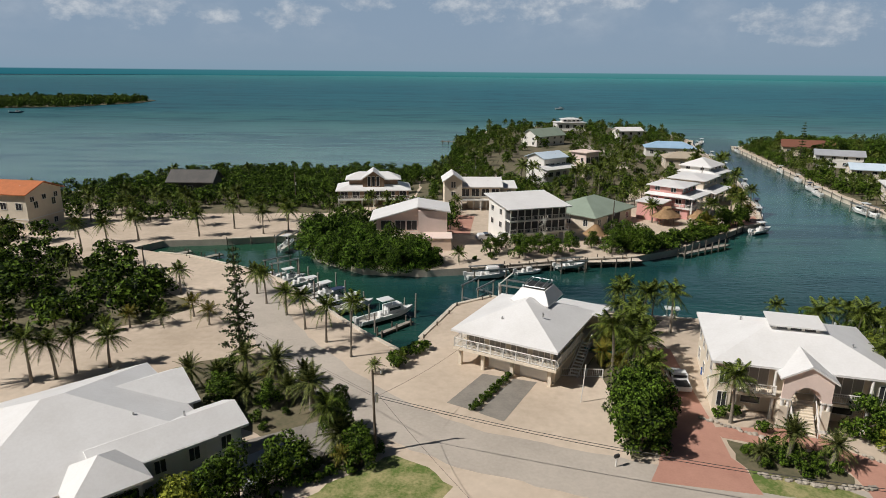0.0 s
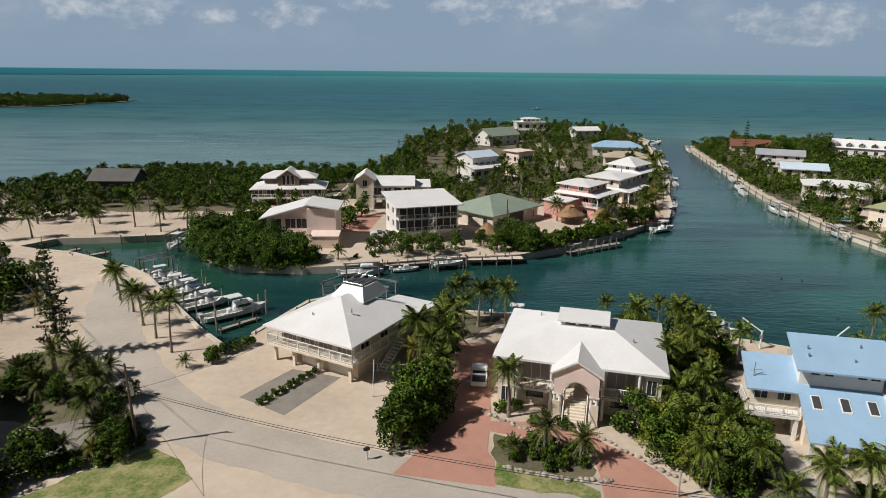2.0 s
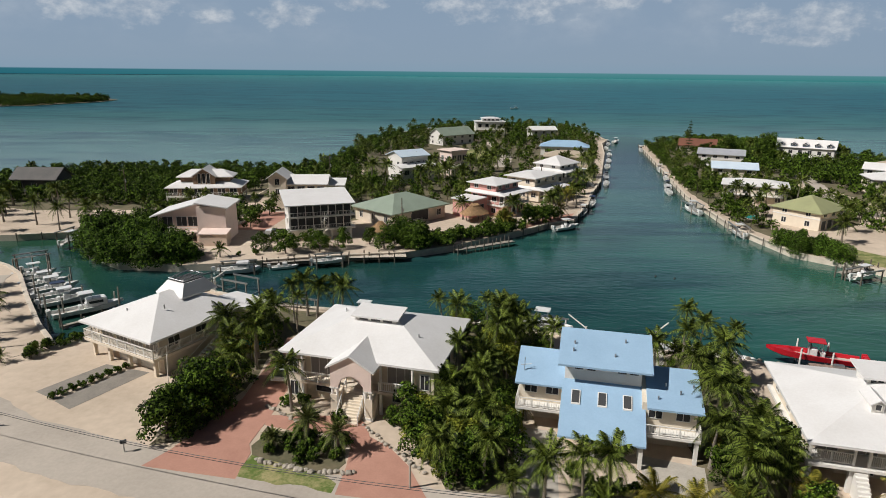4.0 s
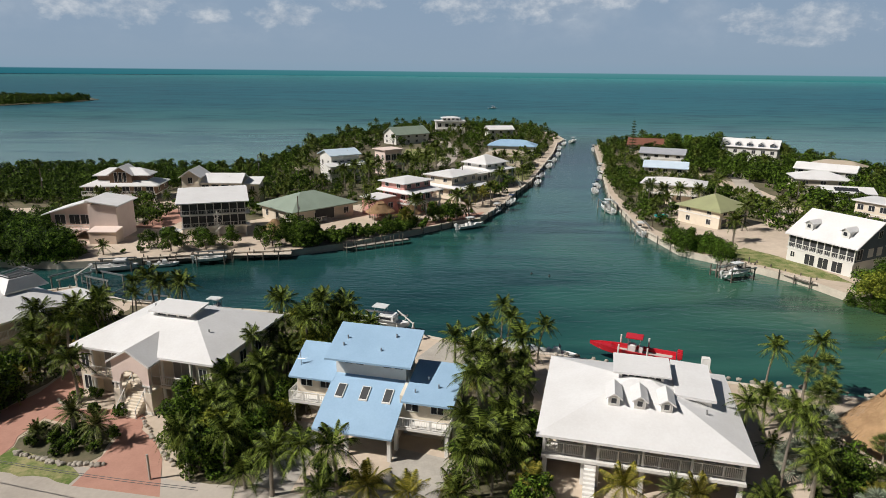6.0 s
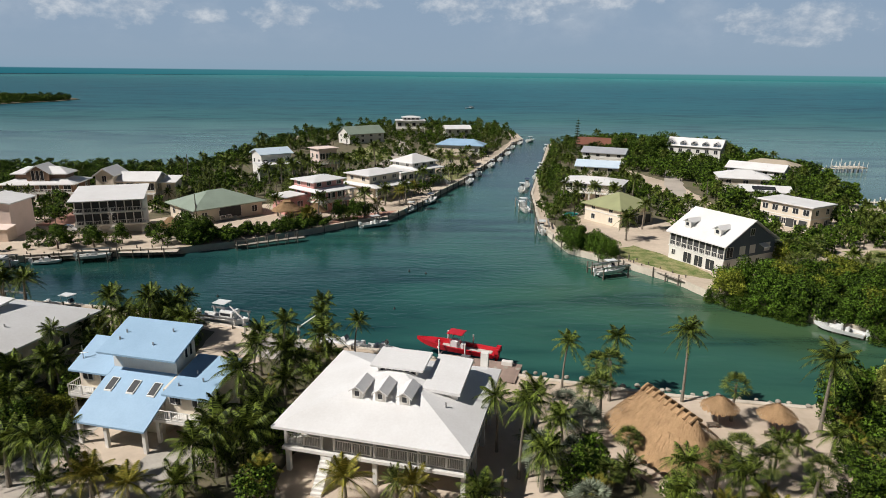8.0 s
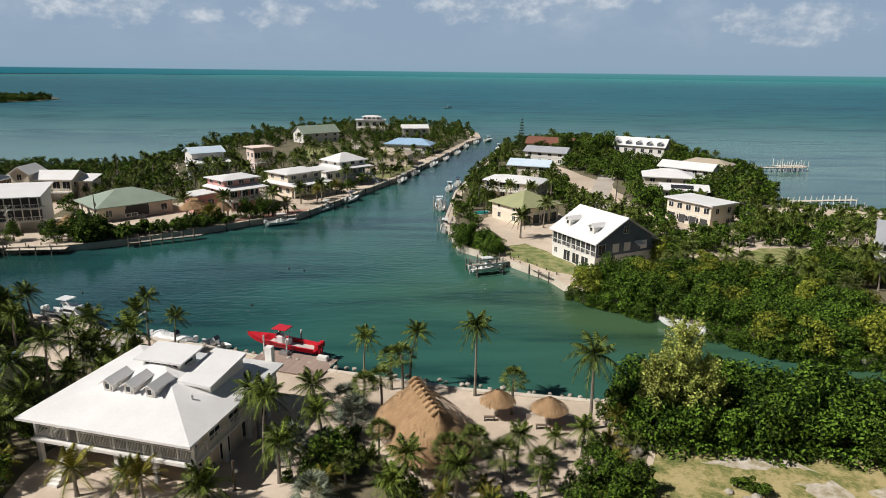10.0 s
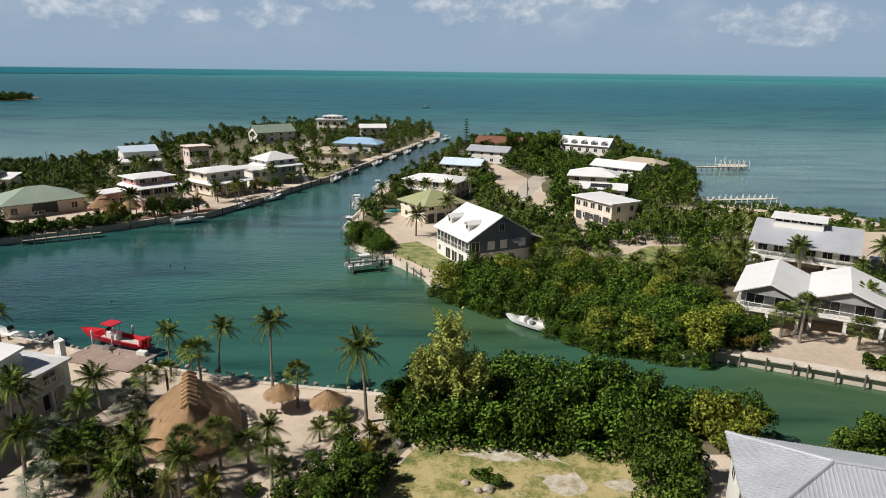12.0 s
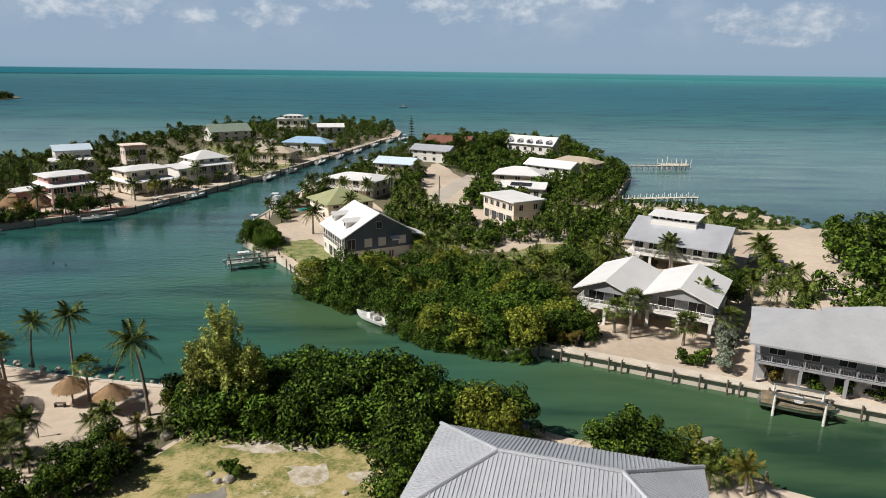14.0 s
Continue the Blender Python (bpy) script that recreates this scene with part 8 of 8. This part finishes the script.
# ---- thatched shelters ----
def thatch_mesh(rings, strands, rough=0.1):
    """Layers of hanging straw: a skin of overlapping bundles down the slope. rings: (x half, y half, z) from the top down."""
    v, f = [], []
    for i in range(len(rings) - 1):
        (x0, y0, z0), (x1, y1, z1) = rings[i], rings[i + 1]
        n = int(strands * (0.4 + 0.6 * (i + 1) / len(rings)))
        for k in range(n):
            a0, a1 = 2 * math.pi * k / n, 2 * math.pi * (k + 1.25) / n
            lift = R.uniform(0, rough)
            drop = R.uniform(0.0, 0.28)

            def at(a, xr, yr, z, e):
                c, s = math.cos(a), math.sin(a)
                q = (abs(c) ** 3 + abs(s) ** 3) ** (-1 / 3) if yr > 2.2 else 1.0
                return ((xr + e) * c * q, (yr + e) * s * q, z + e * 0.5)

            p = [at(a0, x0, y0, z0 + 0.05, lift), at(a1, x0, y0, z0 + 0.05, lift), at(a1, x1, y1, z1 - drop, lift + 0.08), at(a0, x1, y1, z1 - drop, lift + 0.08)]
            b = len(v)
            v += p
            f.append((b, b + 1, b + 2, b + 3))
    return from_data("thatch", v, f)


def palapa(x, y, rz, rx, ry, eave, top, ridge, label, name="palapa", legs=6):
    h = thing(name, label, "thatched shelter", x, y, rz)
    n = 12
    rings = [(0.15 + ridge + (rx - ridge) * (i / n), 0.12 + (ry - 0.1) * (i / n) ** 0.92, top - (top - eave) * (i / n)) for i in range(n + 1)]
    part("thatch", thatch_mesh(rings, int(90 + rx * 62)), "thatch", h)
    part("under_roof", from_data("under_roof", [(-rx * 0.7, -ry * 0.7, eave + 0.1), (rx * 0.7, -ry * 0.7, eave + 0.1), (rx * 0.7, ry * 0.7, eave + 0.1), (-rx * 0.7, ry * 0.7, eave + 0.1), (-ridge, 0, top - 0.2), (ridge, 0, top - 0.2)], [(0, 1, 5, 4), (1, 2, 5), (2, 3, 4, 5), (3, 0, 4)]), "thatch", h)
    if ridge > 0.6:
        for i in range(9):
            xx = -ridge + 2 * ridge * i / 8
            part("ridge_cap", rods([((xx, -0.7, top - 0.25), (xx, 0, top + 0.22)), ((xx, 0, top + 0.22), (xx, 0.7, top - 0.25))], 0.16, 6), "thatch", h)
    for i in range(legs):
        a = 2 * math.pi * (i + 0.5) / legs
        k = 0.62 if legs > 1 else 0
        part("post", rods([((math.cos(a) * rx * k, math.sin(a) * ry * k, 0), (math.cos(a) * rx * k, math.sin(a) * ry * k, top - (top - eave) * 0.7 if legs > 1 else top - 0.3))], 0.1), "wood", h)
    return h


palapa(115.3, 51.0, -69, 6.0, 4.5, 1.8, 5.5, 3.4, "large palapa with a deep brown thatched roof and ridge")
for x, y in ((122.8, 56.6), (128.1, 55.1)):
    palapa(x, y, 0, 1.7, 1.7, 1.9, 3.1, 0.0, "round thatched beach umbrella on one post", "beach_umbrella", 1)
    t = thing("bench", "dark wooden bench under the thatched umbrella", "bench", x - 0.9, y - 0.9)
    part("seat", box(-0.6, 0.6, -0.2, 0.2, 0.4, 0.47), "pole", t)
    for px in (-0.5, 0.5):
        part("leg", box(px - 0.05, px + 0.05, -0.18, 0.18, 0, 0.4), "pole", t)
palapa(33.0, 133.2, 0, 2.3, 2.3, 1.9, 3.9, 0.2, "small thatched hut beside the bungalow", legs=5)
palapa(54.4, 151.0, 30, 3.4, 2.6, 2.1, 4.2, 0.8, "thatched hut with a brown roof by the canal", legs=6)
palapa(61.8, 149.6, 30, 2.4, 2.2, 2.1, 4.0, 0.4, "thatched hut beside the salmon house", legs=6)


# ---- poles, wires, vehicles, small things ----
def utility_pole(x, y, hgt, lean=0.0, arm=0.0):
    h = thing("utility_pole", "tall brown timber utility pole", "utility pole", x, y)
    b = bmesh.new()
    rod(b, (0, 0, 0), (lean, 0, hgt), 0.15, 0.1)
    part("pole", b, "pole", h)
    if arm:
        part("crossarm", box(lean - 0.05, lean + arm, -0.06, 0.06, hgt - 0.5, hgt - 0.38), "pole", h)
        part("insulator", rods([((lean + arm - 0.1, 0, hgt - 0.38), (lean + arm - 0.1, 0, hgt - 0.15))], 0.06), "white", h)
    b = bmesh.new()
    rod(b, (0.2, 0, hgt * 0.62), (0.2, 0, hgt * 0.72), 0.16)
    part("transformer", b, "metal", h)


utility_pole(-6.3, 53.5, 8.8, -0.15, 0.9)
utility_pole(-48.3, 97.7, 8.0)
utility_pole(10.0, 201.7, 9.0)
utility_pole(-40.1, 169.0, 9.0)
utility_pole(75.5, 184.3, 9.5)
utility_pole(37.5, 136.5, 8.5)
utility_pole(162.0, 160.0, 9.0)
utility_pole(98.8, 43.6, 3.0)


def wire(p, q, sag, r=0.018):
    h = thing("overhead_wire", "thin black sagging overhead wire", "wire", 0, 0, z=0)
    p, q = Vector(p), Vector(q)
    pts = [p.lerp(q, i / 16) - Vector((0, 0, sag * 4 * (i / 16) * (1 - i / 16))) for i in range(17)]
    part("strand", tube(pts, r, 4), "dark", h)


for off, hz in ((0.0, 7.6), (0.25, 7.2)):
    wire((-6.2, 53.5 + off, hz), (52, 38 + off, hz - 0.6), 1.6, 0.03)
    wire((-6.3, 53.5 + off, hz), (-48.3, 97.7 + off, hz), 0.9)
wire((-6.2, 53.5, 8.0), (3.0, 46.0, 1.4), 0.3)
wire((-6.2, 53.5, 7.4), (4.0, 73.0, 5.0), 0.5)


def pickup(x, y, rz, paint, label, bed=True):
    h = thing("pickup_truck" if bed else "car", label, "pickup truck" if bed else "car", x, y, rz)
    b = bmesh.new()
    prof = [(-2.7, 0.5), (-2.7, 1.05), (-0.9, 1.08), (-0.7, 1.75), (0.55, 1.78), (1.2, 1.15), (2.55, 1.0), (2.7, 0.55)] if bed else [(-2.2, 0.45), (-2.25, 1.0), (-1.8, 1.55), (0.4, 1.6), (1.1, 1.05), (2.1, 0.9), (2.2, 0.45)]
    lo = [b.verts.new((px, -0.95, pz)) for px, pz in prof]
    hi = [b.verts.new((px, 0.95, pz)) for px, pz in prof]
    n = len(prof)
    b.faces.new(lo)
    b.faces.new(hi[::-1])
    for i in range(n):
        b.faces.new((lo[(i + 1) % n], lo[i], hi[i], hi[(i + 1) % n]))
    bmesh.ops.bevel(b, geom=b.edges[:], offset=0.07, segments=2, affect="EDGES")
    part("body", b, paint, h)
    part("windscreen", slab([(0.62, -0.8, 1.72), (1.16, -0.85, 1.2), (1.16, 0.85, 1.2), (0.62, 0.8, 1.72)], [(0, 1, 2, 3)], 0.04) if bed else box(0.5, 1.0, -0.8, 0.8, 1.1, 1.5), "glass", h)
    part("side_window", box(-0.6, 0.45, -0.97, 0.97, 1.2, 1.65), "glass", h)
    if bed:
        part("rear_window", box(-0.84, -0.78, -0.75, 0.75, 1.2, 1.62), "glass", h)
        part("bed", box(-2.55, -0.95, -0.78, 0.78, 1.02, 1.1), "dark", h)
    for px in (-1.7, 1.7) if bed else (-1.35, 1.35):
        for py in (-0.9, 0.9):
            w = bmesh.new()
            rod(w, (px, py - 0.12, 0.37), (px, py + 0.12, 0.37), 0.37, n=14)
            t = part("wheel", w, "dark", h)
            w = bmesh.new()
            rod(w, (px, py - 0.135, 0.37), (px, py + 0.135, 0.37), 0.2, n=10)
            part("rim", w, "metal", t)


pickup(27.9, 68.0, 85, "carpaint", "white pickup truck parked on the paver drive")
pickup(227.2, 110.0, 60, "greycar", "dark grey pickup truck parked on the sand")
pickup(224.6, 114.0, 60, "carpaint", "pale van parked beside the grey truck", False)
pickup(9.5, 134.0, 10, "carpaint", "white car parked behind the stucco house", False)
pickup(157.5, 122.0, -20, "carpaint", "pale grey car parked behind the gabled house", False)
for x, y in ((32.0, 70.4), (32.4, 71.1)):
    h = thing("wheelie_bin", "blue plastic wheeled rubbish bin", "bin", x, y, 20)
    part("body", bevelled(-0.28, 0.28, -0.3, 0.3, 0.08, 0.95), "bluebin", h)
    part("lid", bevelled(-0.31, 0.31, -0.34, 0.32, 0.95, 1.03, width=0.03), "bluebin", h)
f = thing("flagpole", "slim white pole standing on the sand", "pole", 15.6, 63.6)
part("pole", rods([((0, 0, 0), (0.25, 0, 4.6))], 0.05), "white", f)
f = thing("mailbox", "white mailbox on a short post", "mailbox", 16.4, 51.6, 30)
part("post", box(-0.06, 0.06, -0.06, 0.06, 0, 1.0), "white", f)
part("case", bevelled(-0.3, 0.3, -0.14, 0.14, 1.0, 1.3), "dark", f)
f = thing("lamp_post", "short pale concrete post by the drive", "post", 44.1, 46.6)
part("post", rods([((0, 0, 0), (0, 0, 2.6))], 0.11), "concrete", f)
f = thing("lamp_post", "thin dark garden lamp on the sand", "lamp post", 123.2, 49.8)
part("post", rods([((0, 0, 0), (0, 0, 1.7))], 0.05), "pole", f)
part("lamp", bevelled(-0.12, 0.12, -0.12, 0.12, 1.7, 1.95), "dark", f)


def pool(x, y, rz, a, b, label):
    h = thing("swimming_pool", label, "pool", x, y, rz)
    bm, rim = bmesh.new(), bmesh.new()
    n = 24
    ring = [(a * math.cos(2 * math.pi * i / n), b * math.sin(2 * math.pi * i / n)) for i in range(n)]
    bm.faces.new([bm.verts.new((px, py, 0.06)) for px, py in ring])
    part("water", bm, "pool", h)
    o = [rim.verts.new((px * 1.14, py * 1.14, 0.12)) for px, py in ring]
    q = [rim.verts.new((px * 0.98, py * 0.98, 0.12)) for px, py in ring]
    lo = [rim.verts.new((px * 1.14, py * 1.14, -0.1)) for px, py in ring]
    for i in range(n):
        j = (i + 1) % n
        rim.faces.new((o[i], o[j], q[j], q[i]))
        rim.faces.new((lo[i], lo[j], o[j], o[i]))
    part("coping", rim, "concrete", h)


pool(21.4, 78.2, -20, 2.7, 2.0, "round turquoise pool behind the garage house")
pool(126.6, 158.4, 60, 2.6, 1.8, "small turquoise pool beside the canal")
pool(189.5, 150.5, -30, 3.2, 1.7, "turquoise pool behind a low white wall")
t = thing("picnic_table", "brown wooden picnic table on the terrace", "picnic table", 19.8, 84.0, -20)
part("top", bevelled(-0.9, 0.9, -0.4, 0.4, 0.72, 0.78, width=0.02), "pole", t)
for py in (-0.75, 0.75):
    part("bench", bevelled(-0.9, 0.9, py - 0.14, py + 0.14, 0.42, 0.47, width=0.02), "pole", t)
for px in (-0.7, 0.7):
    part("leg", rods([((px, -0.75, 0), (px, 0.35, 0.72)), ((px, 0.75, 0), (px, -0.35, 0.72)), ((px, -0.75, 0.42), (px, 0.75, 0.42))], 0.05), "pole", t)


def rock(x, y, s):
    h = thing("rock", "pale weathered lump of coral rock", "rock", x, y, R.uniform(0, 360))
    b = bmesh.new()
    bmesh.ops.create_icosphere(b, subdivisions=2, radius=s)
    for v in b.verts:
        v.co *= 1 + 0.35 * noise.noise(v.co * 1.7 / s + Vector((x, y, 0)))
        v.co.z = v.co.z * 0.75 + s * 0.35
    part("stone", b, "rock", h)


for x, y, s in ((135.9, 50.0, 0.7), (136.6, 53.2, 0.6), (142.3, 44.1, 0.35), (144.3, 43.2, 0.5), (143.4, 43.0, 0.4), (155.0, 41.6, 0.3)):
    rock(x, y, s)
for k in range(34):
    s = k / 33
    a = Vector((27.6, 60.6)).lerp(Vector((33.0, 56.4)), s) if k % 2 else Vector((38.6, 56.8)).lerp(Vector((45.4, 48.6)), s)
    rock(a.x + R.uniform(-0.15, 0.15), a.y + R.uniform(-0.15, 0.15), R.uniform(0.18, 0.32))
for k in range(26):
    s = k / 25
    rock(29.2 + 9.4 * s + R.uniform(-0.2, 0.2), 50.7 - 2.0 * s - 0.7 * math.sin(3.1 * s) + R.uniform(-0.2, 0.2), R.uniform(0.2, 0.36))
for k in range(40):
    s = k / 39
    rock(85 + 49 * s + R.uniform(-0.4, 0.4), 73.2 - 13.6 * s + (0.9 if k % 3 else 0.5) - 1.1 * math.sin(3.14 * s), R.uniform(0.2, 0.4))
wl = thing("garden_wall", "low white garden wall behind the pool", "wall", 190.5, 147.2, 26)
part("wall", bevelled(-5.5, 5.5, -0.12, 0.12, 0, 1.3), "white", wl)
wl = thing("garden_wall", "low pale wall along the narrow canal", "wall", 100.4, 246, 8)
part("wall", bevelled(-8, 6, -0.15, 0.15, 0, 1.6), "peach", wl)
ac = thing("air_conditioner", "grey air conditioner on a white plinth", "air conditioner", 203.2, 78.6, -30)
part("plinth", bevelled(-0.6, 0.6, -0.5, 0.5, 0, 1.6), "white", ac)
part("unit", bevelled(-0.55, 0.55, -0.45, 0.45, 1.6, 2.5), "metal", ac)
for i in range(7):
    k = thing("kayak_rack", "leaning timber rack on the sand", "rack", 203.4 + i * 0.45, 68.4 - i * 0.2, -26)
    part("board", rods([((0, -1.6, 0.1), (0, 1.6, 0.5))], 0.09), "wood", k)
